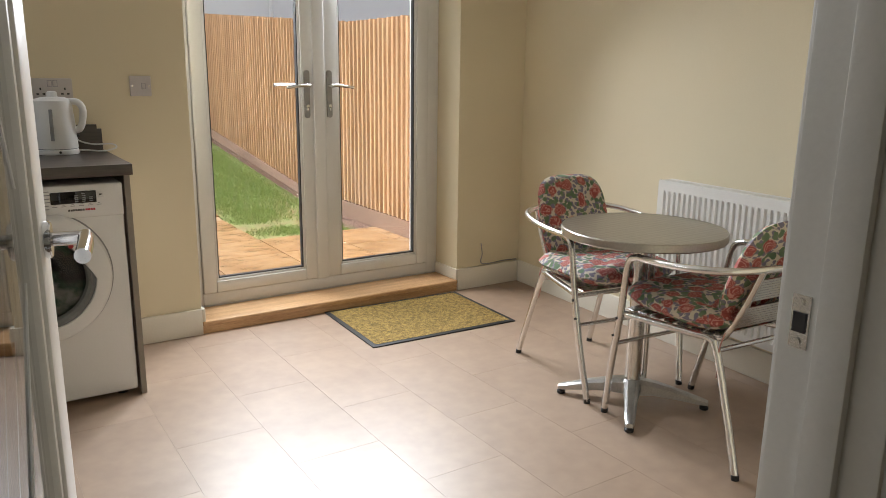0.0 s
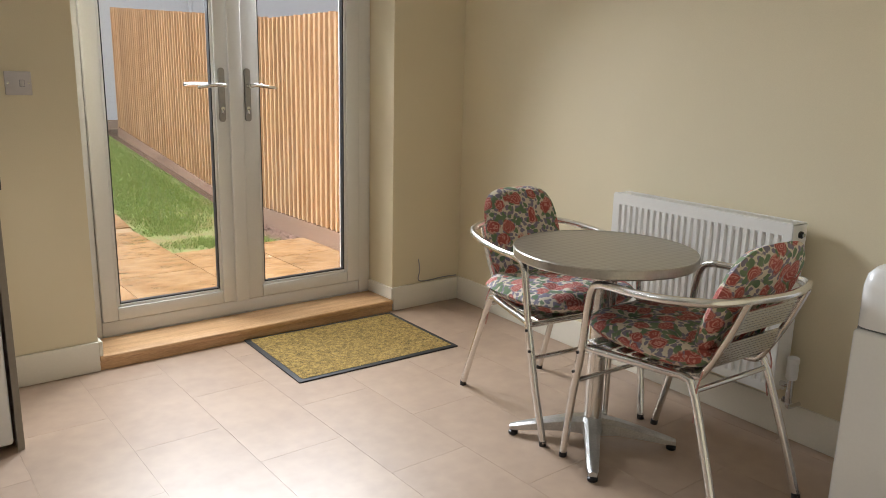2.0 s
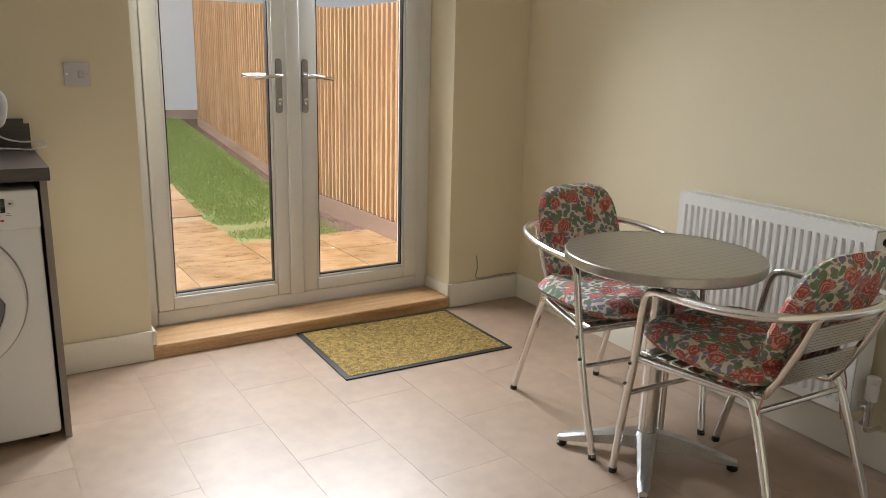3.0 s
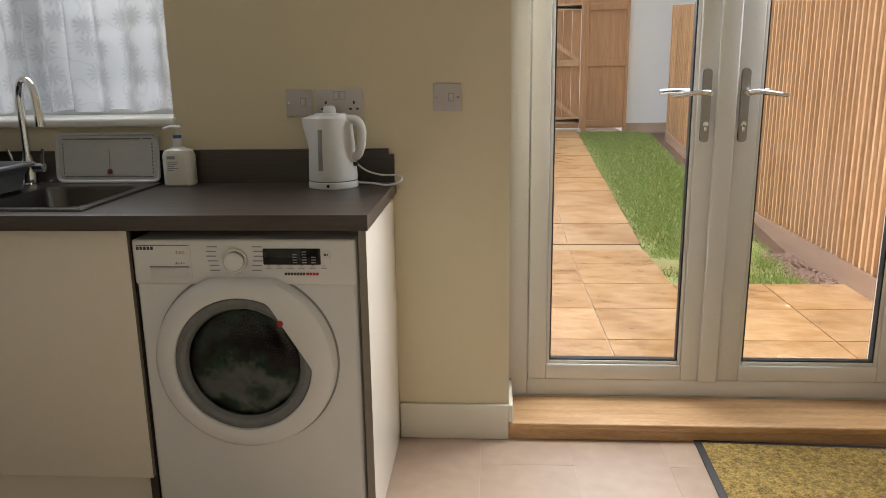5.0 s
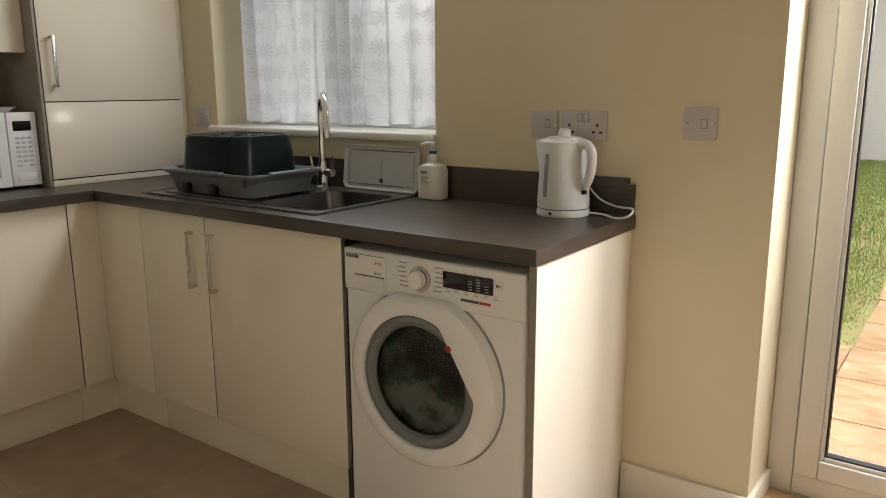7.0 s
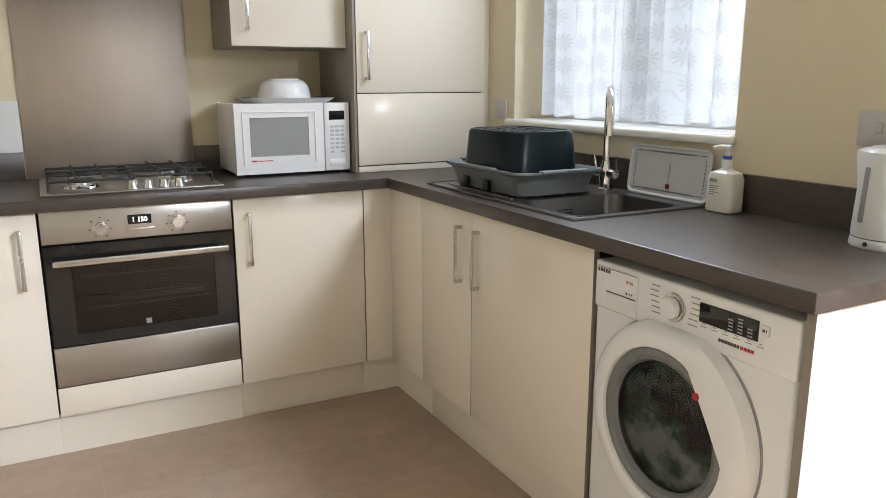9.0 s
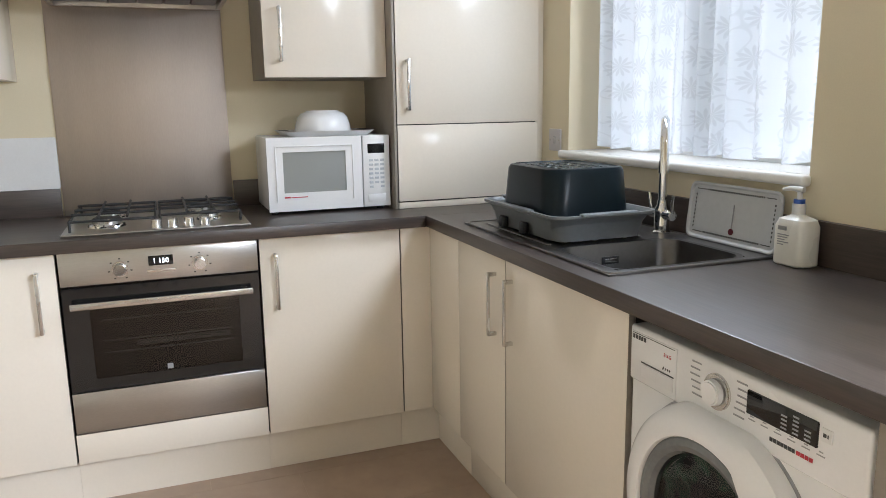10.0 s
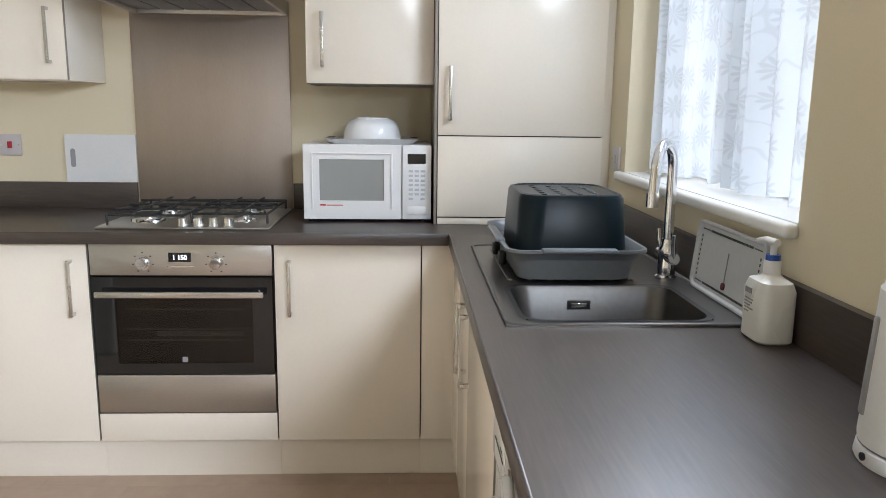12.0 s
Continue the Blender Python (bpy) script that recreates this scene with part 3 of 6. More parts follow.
def net_curtain():
    th = thing("net_curtain", (-0.595, YN + 0.078, WZ0 + 0.03), "sheer white lace net curtain with floral pattern", "curtain")
    cols, rows = 220, 8
    x0, x1, z0, z1 = WX0 + 0.105, WX1 - 0.012, WZ0 + 0.022, WZ1 - 0.02
    me = bpy.data.meshes.new("net")
    rnd = random.Random(4)
    phase = [rnd.uniform(0, 6.28) for _ in range(4)]
    verts, faces, uvs = [], [], []
    for j in range(rows + 1):
        for i in range(cols + 1):
            u, v = i / cols, j / rows
            x = x0 + (x1 - x0) * u
            amp = 0.032 * (0.55 + 0.45 * math.sin(u * 9 + phase[0])) + 0.006
            y = YN + 0.078 + amp * math.sin(u * 78 + 2.2 * math.sin(u * 11 + phase[1]) + 0.3 * v) + 0.008 * math.sin(u * 31 + phase[2])
            zz = z0 + (z1 - z0) * v + (0.006 * math.sin(u * 40 + phase[3]) if j == 0 else 0)
            verts.append((x + 0.005 * math.sin(v * 2 + u * 20) - th.location.x, y - th.location.y, zz - th.location.z))
            uvs.append((u * 1.75, v * 0.98))
    for j in range(rows):
        for i in range(cols):
            a = j * (cols + 1) + i
            faces.append((a, a + 1, a + cols + 2, a + cols + 1))
    me.from_pydata(verts, [], faces)
    lay = me.uv_layers.new(name="cloth")
    for lp in me.loops:
        lay.data[lp.index].uv = uvs[lp.vertex_index]
    me.polygons.foreach_set("use_smooth", [True] * len(me.polygons))
    me.materials.append(M_LACE)
    ob = new("net", me)
    ob.parent = th
    part("rod", tube([(x0 - 0.1, YN + 0.078, z1), (x1, YN + 0.078, z1)], 0.006), M_WHITE, th)


net_curtain()


# ---- inner doorway: lining, architraves, strike plate and open leaf ----
def inner_door():
    th = thing("door_2", (HX0, YS, 0), "white painted glazed inner door, standing open", "door", kind="structure")
    ln = bmesh.new()
    ya, yb = YS - 0.125, YS + 0.003
    for r in ((HX0 - 0.028, HX0, ya, yb, 0, HTOP + 0.028), (HX1, HX1 + 0.028, ya, yb, 0, HTOP + 0.028), (HX0, HX1, ya, yb, HTOP, HTOP + 0.028)):
        box(*r, bev=0.003, bm=ln)
    part("door_lining", ln, M_WHITE, th)
    st = bmesh.new()
    for r in ((HX0, HX0 + 0.012, YS - 0.085, YS - 0.045, 0, HTOP - 0.012), (HX1 - 0.012, HX1, YS - 0.085, YS - 0.045, 0, HTOP - 0.012), (HX0, HX1, YS - 0.085, YS - 0.045, HTOP - 0.012, HTOP)):
        box(*r, bev=0.002, bm=st)
    part("door_stop", st, M_WHITE, th)
    for sgn, yy in ((1, YS), (-1, YS - 0.12)):
        ar = bmesh.new()
        for k, (w, d) in enumerate(((0.062, 0.010), (0.045, 0.016), (0.020, 0.020))):
            y0, y1 = sorted((yy + sgn * 0.001, yy + sgn * d))
            for r in ((HX0 - 0.068, HX0 - 0.068 + w, y0, y1, 0, HTOP + 0.03), (HX1 + 0.068 - w, HX1 + 0.068, y0, y1, 0, HTOP + 0.03)):
                box(*r, bev=0.003, bm=ar)
        box(HX0 - 0.068, HX1 + 0.068, *sorted((yy + sgn * 0.001, yy + sgn * 0.016)), HTOP + 0.03, HTOP + 0.09, 0.003, bm=ar)
        part("architrave", ar, M_WHITE, th)
    sp = box(HX1 - 0.0015, HX1 + 0.001, YS - 0.033, YS - 0.012, 0.960, 1.019)
    pl = part("strike_plate", sp, M_SATIN, th, "satin metal strike plate", smooth=False)
    part("latch_hole", box(HX1 - 0.0030, HX1 - 0.0016, YS - 0.030, YS - 0.015, 0.978, 1.000), M_DARK, pl, smooth=False)
    for z in (0.9675, 1.0115):
        part("screw", cyl((HX1 - 0.0016, YS - 0.022, z), (HX1 - 0.0035, YS - 0.022, z), 0.004, seg=10), M_SATIN, pl)
    # the leaf swings about the hinge; built along +y, then turned
    W, TH = 0.762, 0.038
    turn = Matrix.Translation((HX0 + 0.002, YS + 0.006, 0)) @ Matrix.Rotation(radians(LEAF), 4, 'Z')

    def put(name, bm, material, parent, label=""):
        bmesh.ops.transform(bm, matrix=turn, verts=bm.verts)
        return part(name, bm, material, parent, label)

    body = bmesh.new()
    x0, x1 = -TH, 0.0
    frame_rows = [(x0, x1, 0, 0.105, 0.006, 2.025), (x0, x1, W - 0.105, W, 0.006, 2.025), (x0, x1, 0.105, W - 0.105, 0.006, 0.21), (x0, x1, 0.105, W - 0.105, 1.91, 2.025)]
    for r in frame_rows:
        box(*r, bev=0.004, bm=body)
    leaf = put("door_leaf", body, M_WHITE, th)
    bead = bmesh.new()
    for r in ((0.105, 0.119, 0.21, 1.91), (W - 0.119, W - 0.105, 0.21, 1.91), (0.119, W - 0.119, 0.21, 0.224), (0.119, W - 0.119, 1.896, 1.91)):
        box(x0 + 0.006, x1 - 0.006, *r, bev=0.004, bm=bead)
    put("glazing_bead", bead, M_WHITE, leaf)
    pane = put("pane", box(x0 + 0.016, x0 + 0.022, 0.115, W - 0.115, 0.22, 1.90), M_GLASS, leaf, "clear door glass")
    pane.visible_shadow = False
    for a, b in (((0.17, 0.30), (W - 0.17, 0.98)), ((W - 0.17, 0.30), (0.17, 0.98)), ((0.17, 1.10), (W - 0.17, 1.80)), ((W - 0.17, 1.10), (0.17, 1.80))):
        put("glass_groove", tube([(x0 + 0.0235, *a), (x0 + 0.0235, *b)], 0.0018, 6), M_PLASTIC, pane, "pale cut line in the glass")
    for s, xx in ((1, x1), (-1, x0)):
        ro = cyl((xx, W - 0.06, 1.012), (xx + s * 0.010, W - 0.06, 1.012), 0.026, seg=28, bev=0.002)
        h = put("handle", ro, M_CHROME, leaf, "polished chrome lever handle")
        lv = cyl((xx + s * 0.010, W - 0.06, 1.012), (xx + s * 0.055, W - 0.06, 1.012), 0.010)
        tube([(xx + s * 0.052, W - 0.052, 1.012), (xx + s * 0.054, W - 0.10, 1.012), (xx + s * 0.053, W - 0.17, 1.010)], 0.0105, bm=lv)
        put("lever", lv, M_CHROME, h)
    for z in (0.25, 1.80):
        hg = cyl((0.004, -0.004, z - 0.05), (0.004, -0.004, z + 0.05), 0.006)
        put("hinge", hg, M_SATIN, leaf, "steel hinge")


LEAF = -10.5
inner_door()

# Taupe carcass blackened, so the gaps between the fronts hold painted shade.
M_CARC_SHADE = mat("gap_shade_carcass", (0.045, 0.038, 0.032), 0.6, var=0.1)

# ---- kitchen units ----
TOP, UNDER, PL = 0.905, 0.866, 0.15
FX, FY = -1.185, 3.230            # door faces of the two runs


def bar_handle(parent, axis, at, z0, z1, out, along=0.0):
    """A flat D handle standing upright; axis is the way it stands off the door."""
    x, y = at
    bm = bmesh.new()
    w = 0.006
    if axis == "x":
        box(x + out - 0.008, x + out, y - w, y + w, z0, z1, 0.0025, bm=bm)
        for z in (z0, z1 - 0.012):
            box(x, x + out - 0.004, y - w, y + w, z, z + 0.012, 0.002, bm=bm)
    else:
        box(x - w, x + w, y - out, y - out + 0.008, z0, z1, 0.0025, bm=bm)
        for z in (z0, z1 - 0.012):
            box(x - w, x + w, y - out + 0.004, y, z, z + 0.012, 0.002, bm=bm)
    part("handle", bm, M_SATIN, parent, "satin bar handle")


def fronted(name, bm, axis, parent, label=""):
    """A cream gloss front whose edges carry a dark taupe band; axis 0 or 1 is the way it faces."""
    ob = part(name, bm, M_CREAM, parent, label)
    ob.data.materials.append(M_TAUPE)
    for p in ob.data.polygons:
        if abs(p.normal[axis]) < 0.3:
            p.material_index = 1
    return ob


def base_west(y0, y1, label, handle_y=None, door=True, z0=PL, z1=UNDER - 0.004):
    th = thing("base_cabinet", (FX - 0.28, (y0 + y1) / 2, 0), label, "cabinet", "base units")
    part("body", boxes([(XW + 0.02, FX - 0.020, y0 + 0.001, y1 - 0.001, PL, UNDER - 0.001)]), M_CARC_SHADE, th, smooth=False)
    if door:
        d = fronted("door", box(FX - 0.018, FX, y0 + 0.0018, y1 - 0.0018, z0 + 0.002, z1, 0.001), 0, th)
        if handle_y:
            bar_handle(d, "x", (FX, handle_y), 0.612, 0.808, 0.030)
    part("plinth", box(FX - 0.058, FX - 0.040, y0, y1, 0.0, PL, 0.0015), M_CREAM, th)
    return th


base_west(2.611, 3.115, "cream gloss base cabinet between oven and corner", 2.664)
base_west(1.490, 1.987, "cream gloss base cabinet beside the oven", 1.932)
base_west(0.990, 1.488, "cream gloss base cabinet at the end of the run", 1.055)

corner = thing("corner_unit", (-1.45, 3.45, 0), "cream gloss corner base unit", "cabinet")
part("body", boxes([(XW + 0.02, FX - 0.020, 3.117, YN - 0.02, PL, UNDER - 0.001), (FX - 0.020, -0.902, FY + 0.020, YN - 0.02, PL, UNDER - 0.001)]), M_CARC_SHADE, corner, smooth=False)
fronted("filler_panel", box(FX - 0.018, FX, 3.1175, FY + 0.018, PL + 0.002, UNDER - 0.004, 0.001), 0, corner)
part("filler_panel", box(FX, -0.9025, FY, FY + 0.018, PL + 0.002, UNDER - 0.004, 0.0015), M_CREAM, corner)
part("plinth", boxes([(FX - 0.058, FX - 0.040, 3.115, FY + 0.040, 0, PL), (FX - 0.058, -0.9, FY + 0.040, FY + 0.058, 0, PL)]), M_CREAM, corner, smooth=False)

sinkbase = thing("sink_cabinet", (-0.41, 3.5, 0), "cream gloss two-door sink base cabinet", "cabinet", "base units")
part("body", boxes([(-0.8985, -0.880, FY + 0.020, YN - 0.02, PL, UNDER - 0.001), (0.060, 0.082, FY + 0.020, YN - 0.02, 0.0, UNDER - 0.001), (-0.880, 0.060, FY + 0.020, YN - 0.02, PL, PL + 0.018), (-0.880, 0.060, FY + 0.020, FY + 0.03, UNDER - 0.10, UNDER - 0.001)]), M_CARC_SHADE, sinkbase, smooth=False)
for a, b, hx in ((-0.900, -0.537, -0.600), (-0.533, 0.080, -0.489)):
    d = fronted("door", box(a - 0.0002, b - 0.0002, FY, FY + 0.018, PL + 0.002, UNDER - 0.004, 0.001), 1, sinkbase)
    bar_handle(d, "y", (hx, FY), 0.612, 0.808, 0.030)
part("plinth", box(-0.900, 0.082, FY + 0.040, FY + 0.058, 0, PL, 0.0015), M_CREAM, sinkbase)

endp = thing("end_panel", (0.69, 3.5, 0), "cream end panel with dark edge beside the washing machine", "panel")
part("panel", box(0.689, 0.7065, FY + 0.001, YN - 0.001, 0, UNDER), M_CREAM, endp, smooth=False)
part("edging", box(0.687, 0.7070, FY - 0.002, FY + 0.0005, 0, UNDER), M_TAUPE, endp, "dark edge strip", smooth=False)

# worktop in two lengths with a cut-out for the sink, and its upstands
SX0, SX1, SY0, SY1 = -0.925, -0.050, 3.264, 3.767    # sink
BX0, BX1, BY0, BY1 = -0.385, -0.086, 3.308, 3.690    # bowl
WF, WE = 3.211, 0.716
worktop = thing("worktop", (-0.3, 3.5, UNDER), "dark brown wood-grain laminate worktop, corner shaped", "worktop")
part("north_length", boxes([(-1.155, BX0 - 0.01, WF, YN - 0.0005, UNDER, TOP), (BX1 + 0.01, WE, WF, YN - 0.0005, UNDER, TOP), (BX0 - 0.01, BX1 + 0.01, WF, BY0 - 0.01, UNDER, TOP), (BX0 - 0.01, BX1 + 0.01, BY1 + 0.01, YN - 0.0005, UNDER, TOP)]), M_TOPX, worktop, smooth=False)
part("west_length", boxes([(XW + 0.0005, -1.1555, 0.95, YN - 0.0005, UNDER, TOP)]), M_TOPY, worktop, smooth=False)
part("front_edge", box(-1.156, WE, WF - 0.004, WF + 0.002, UNDER - 0.001, TOP + 0.0005, 0.002), M_TOPX, worktop)
part("front_edge", box(-1.158, -1.151, 0.95, WF - 0.004, UNDER - 0.001, TOP + 0.0005, 0.002), M_TOPY, worktop)
upn = thing("upstand", (-0.3, YN - 0.01, TOP), "dark wood-grain upstand along the window wall", "upstand")
ub = box(-1.36, WE - 0.004, YN - 0.019, YN - 0.0005, TOP, 1.013)
outer = [e for e in ub.edges if all(v.co.x > 0.6 for v in e.verts) and abs(e.verts[0].co.y - e.verts[1].co.y) > 0.01 and e.verts[0].co.z > 1]
bmesh.ops.bevel(ub, geom=outer, offset=0.018, segments=4, affect='EDGES')
part("board", ub, M_TOPX, upn)
upw = thing("upstand", (XW + 0.01, 2.3, TOP), "dark wood-grain upstand along the hob wall", "upstand")
for ya, yb in ((0.95, 1.960), (2.595, 3.160)):
    part("board", box(XW + 0.0005, XW + 0.019, ya, yb, TOP, 1.010, 0.001), M_TOPY, upw)


# ---- wall cabinets, tall unit, hood, splashback ----
def wall_cab(y0, y1, hy, label):
    fx = -1.442
    th = thing("wall_cabinet", ((XW + fx) / 2, (y0 + y1) / 2, 1.405), label, "cabinet", "wall units")
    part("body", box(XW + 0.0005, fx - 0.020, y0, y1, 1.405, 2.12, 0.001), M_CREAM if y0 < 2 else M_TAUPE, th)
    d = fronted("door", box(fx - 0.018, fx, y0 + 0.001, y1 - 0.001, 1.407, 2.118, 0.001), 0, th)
    # Thin dark sheet added behind the door to deepen the shade there.
    part("shadow_strip", box(fx - 0.0195, fx - 0.0182, y0 + 0.004, y1 - 0.004, 1.408, 2.115), M_CARC_SHADE, th, smooth=False)
    bar_handle(d, "x", (fx, hy), 1.462, 1.655, 0.030)


wall_cab(2.700, 3.160, 2.760, "cream gloss wall cabinet above the microwave")
wall_cab(1.360, 1.858, 1.803, "cream gloss wall cabinet beside the cooker hood")
wall_cab(0.860, 1.358, 0.92, "cream gloss wall cabinet at the end of the row")

tall = thing("boiler_cupboard", (-1.57, 3.47, TOP), "tall cream gloss cupboard standing on the worktop", "cupboard")
TX = -1.367
part("body", boxes([(XW + 0.0005, TX - 0.020, 3.172, YN - 0.0205, TOP, 2.12)]), M_CARC_SHADE, tall, smooth=False)
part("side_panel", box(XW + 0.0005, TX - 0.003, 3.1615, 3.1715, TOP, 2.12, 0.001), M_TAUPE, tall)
d = fronted("upper_door", box(TX - 0.018, TX, 3.1745, 3.770, 1.2285, 2.118, 0.001), 0, tall)
bar_handle(d, "x", (TX, 3.216), 1.280, 1.470, 0.030)
fronted("lower_panel", box(TX - 0.018, TX, 3.1745, 3.770, 0.934, 1.2245, 0.001), 0, tall)
part("bottom_rail", box(TX - 0.018, TX - 0.001, 3.1745, 3.766, TOP + 0.0005, 0.929, 0.0015), M_CREAM, tall)
part("filler_strip", box(TX - 0.018, TX - 0.012, 3.768, YN - 0.0005, TOP + 0.108, 2.118), M_CREAM, tall, smooth=False)

splash = thing("splashback", (XW, 2.28, TOP), "brushed stainless steel splashback behind the hob", "splashback")
part("sheet", box(XW + 0.0005, XW + 0.008, 1.966, 2.590, TOP, 1.70, 0.001), M_STEEL, splash)

hood = thing("cooker_hood", (-1.55, 2.28, 1.66), "stainless steel chimney cooker hood", "cooker hood")
part("canopy", loft([[(XW + 0.0005, 1.99, 1.725), (-1.30, 1.99, 1.725), (-1.30, 2.590, 1.725), (XW + 0.0005, 2.590, 1.725)], [(XW + 0.0005, 2.13, 1.90), (-1.55, 2.13, 1.90), (-1.55, 2.45, 1.90), (XW + 0.0005, 2.45, 1.90)]]), M_STEEL_H, hood, smooth=False)
part("rim", boxes([(-1.318, -1.30, 1.99, 2.590, 1.676, 1.7245), (XW + 0.009, -1.318, 1.99, 2.005, 1.676, 1.7245), (XW + 0.009, -1.318, 2.575, 2.590, 1.676, 1.7245), (XW + 0.009, XW + 0.025, 2.005, 2.575, 1.676, 1.7245)], 0.002), M_STEEL_H, hood)
for k in range(6):
    part("filter", box(XW + 0.026, -1.320, 2.007 + k * 0.0947, 2.007 + k * 0.0947 + 0.088, 1.690, 1.702, 0.003), M_GREY, hood, "grey grease filter")
part("chimney", box(XW + 0.0005, -1.56, 2.14, 2.44, 1.901, H), M_STEEL_H, hood, smooth=False)

# ---- oven ----
def text(name, body, size, m, material, parent, label="", bold=0.0):
    cu = bpy.data.curves.new(name, 'FONT')
    cu.body, cu.size, cu.extrude, cu.offset = body, size, 0.0003, bold
    cu.align_x = 'CENTER'
    ob = bpy.data.objects.new(name + "_curve", cu)
    dep = bpy.context.evaluated_depsgraph_get()
    scene.collection.objects.link(ob)
    dep.update()
    me = bpy.data.meshes.new_from_object(ob.evaluated_get(bpy.context.evaluated_depsgraph_get()))
    bpy.data.objects.remove(ob)
    bm = bmesh.new()
    bm.from_mesh(me)
    bpy.data.meshes.remove(me)
    bmesh.ops.transform(bm, matrix=m, verts=bm.verts)
    return part(name, bm, material, parent, label, smooth=False)


FACE_X = Matrix(((0, 0, 1, 0), (1, 0, 0, 0), (0, 1, 0, 0), (0, 0, 0, 1)))     # lettering that faces +x
FACE_Y = Matrix(((1, 0, 0, 0), (0, 0, -1, 0), (0, 1, 0, 0), (0, 0, 0, 1)))    # lettering that faces -y
M_GLOW = bpy.data.materials.new("clock_digits")
M_GLOW.use_nodes = True
M_GLOW.node_tree.nodes["Principled BSDF"].inputs["Emission Color"].default_value = (0.9, 0.95, 1, 1)
M_GLOW.node_tree.nodes["Principled BSDF"].inputs["Emission Strength"].default_value = 1.2


def rim_x(x0, x1, out, hole):
    """A flat plate facing +x with a rectangular hole through it."""
    def ring(x, r):
        a, b, c, d = r
        return [(x, a, c), (x, b, c), (x, b, d), (x, a, d)]
    bm = loft([ring(x0, hole), ring(x0, out), ring(x1, out), ring(x1, hole), ring(x0, hole)], False, False)
    bmesh.ops.remove_doubles(bm, verts=bm.verts, dist=1e-5)
    return bm


def oven():
    th = thing("oven", (-1.47, 2.3, PL), "built-in stainless steel electric oven with black glass door", "oven")
    y0, y1, fx = 1.993, 2.606, FX
    part("body", box(XW + 0.03, fx - 0.022, y0 - 0.003, y1 + 0.003, PL, UNDER - 0.001), M_CARC_SHADE, th, smooth=False)
    cp = part("control_panel", box(fx - 0.02, fx, y0, y1, 0.752, 0.864, 0.003), M_STEEL_H, th)
    for y in (2.172, 2.417):
        k = part("knob", cyl((fx, y, 0.797), (fx + 0.006, y, 0.797), 0.026, seg=28, bev=0.002), M_SATIN, cp)
        part("grip", cyl((fx + 0.006, y, 0.797), (fx + 0.028, y, 0.797), 0.020, 0.017, seg=28, bev=0.002), M_CHROME, k)
        bars = bmesh.new()
        for a in range(-60, 241, 50):
            ca, sa = math.cos(radians(a)), math.sin(radians(a))
            box(fx + 0.0002, fx + 0.0008, y + 0.034 * ca - 0.003, y + 0.034 * ca + 0.003, 0.797 + 0.034 * sa - 0.002, 0.797 + 0.034 * sa + 0.002, bm=bars)
        tagged(part("dial_marks", bars, M_PRINT, cp, smooth=False), kind="stuff")
    clock = part("clock", box(fx, fx + 0.002, 2.258, 2.334, 0.800, 0.832, 0.0008), M_BLACKGLASS, cp, "black clock display")
    text("digits", "1 150", 0.022, Matrix.Translation((fx + 0.0025, 2.296, 0.808)) @ FACE_X, M_GLOW, clock, bold=0.0004)
    part("button_strip", box(fx, fx + 0.003, 2.252, 2.342, 0.778, 0.787, 0.001), M_SATIN, cp)
    # door: steel rim top edge, black glass, inner window with racks behind
    door = part("door", rim_x(fx - 0.018, fx + 0.004, (y0 + 0.002, y1 - 0.002, 0.402, 0.746), (2.070, 2.535, 0.440, 0.690)), M_BLACKGLASS, th, "black glass door", smooth=False)
    part("window", box(fx - 0.004, fx + 0.0035, 2.070, 2.535, 0.440, 0.690), M_OVENGLASS, door, "smoked glass window", smooth=False)
    part("cavity", box(fx - 0.0195, fx - 0.018, 2.06, 2.54, 0.43, 0.70), M_DARK, door, smooth=False)
    for z in (0.52, 0.56, 0.63):
        rk = bmesh.new()
        tube([(fx - 0.012, 2.10, z), (fx - 0.012, 2.51, z)], 0.003, 8, bm=rk)
        part("shelf_rail", rk, M_GREY, door)
    part("tray", box(fx - 0.016, fx - 0.008, 2.20, 2.50, 0.535, 0.552, 0.002), M_GREY, door)
    hb = box(fx + 0.030, fx + 0.044, 2.018, 2.580, 0.682, 0.704, 0.004, 3)
    for y in (2.045, 2.553):
        box(fx + 0.003, fx + 0.034, y - 0.010, y + 0.010, 0.684, 0.702, 0.003, bm=hb)
    part("door_handle", hb, M_SATIN, door, "long satin bar handle")
    part("mark", box(fx + 0.0042, fx + 0.0050, 2.289, 2.307, 0.446, 0.464), M_GREYPRINT, door, smooth=False)
    part("lower_panel", box(fx - 0.018, fx + 0.002, y0, y1, 0.259, 0.397, 0.002), M_STEEL_H, th, "brushed steel lower panel")
    fronted("drawer_front", box(fx - 0.018, fx, y0 - 0.002, y1 + 0.002, PL + 0.002, 0.254, 0.001), 0, th, "cream gloss panel")
    part("plinth", box(fx - 0.058, fx - 0.040, y0 - 0.006, y1 + 0.005, 0, PL), M_CREAM, th, smooth=False)


oven()


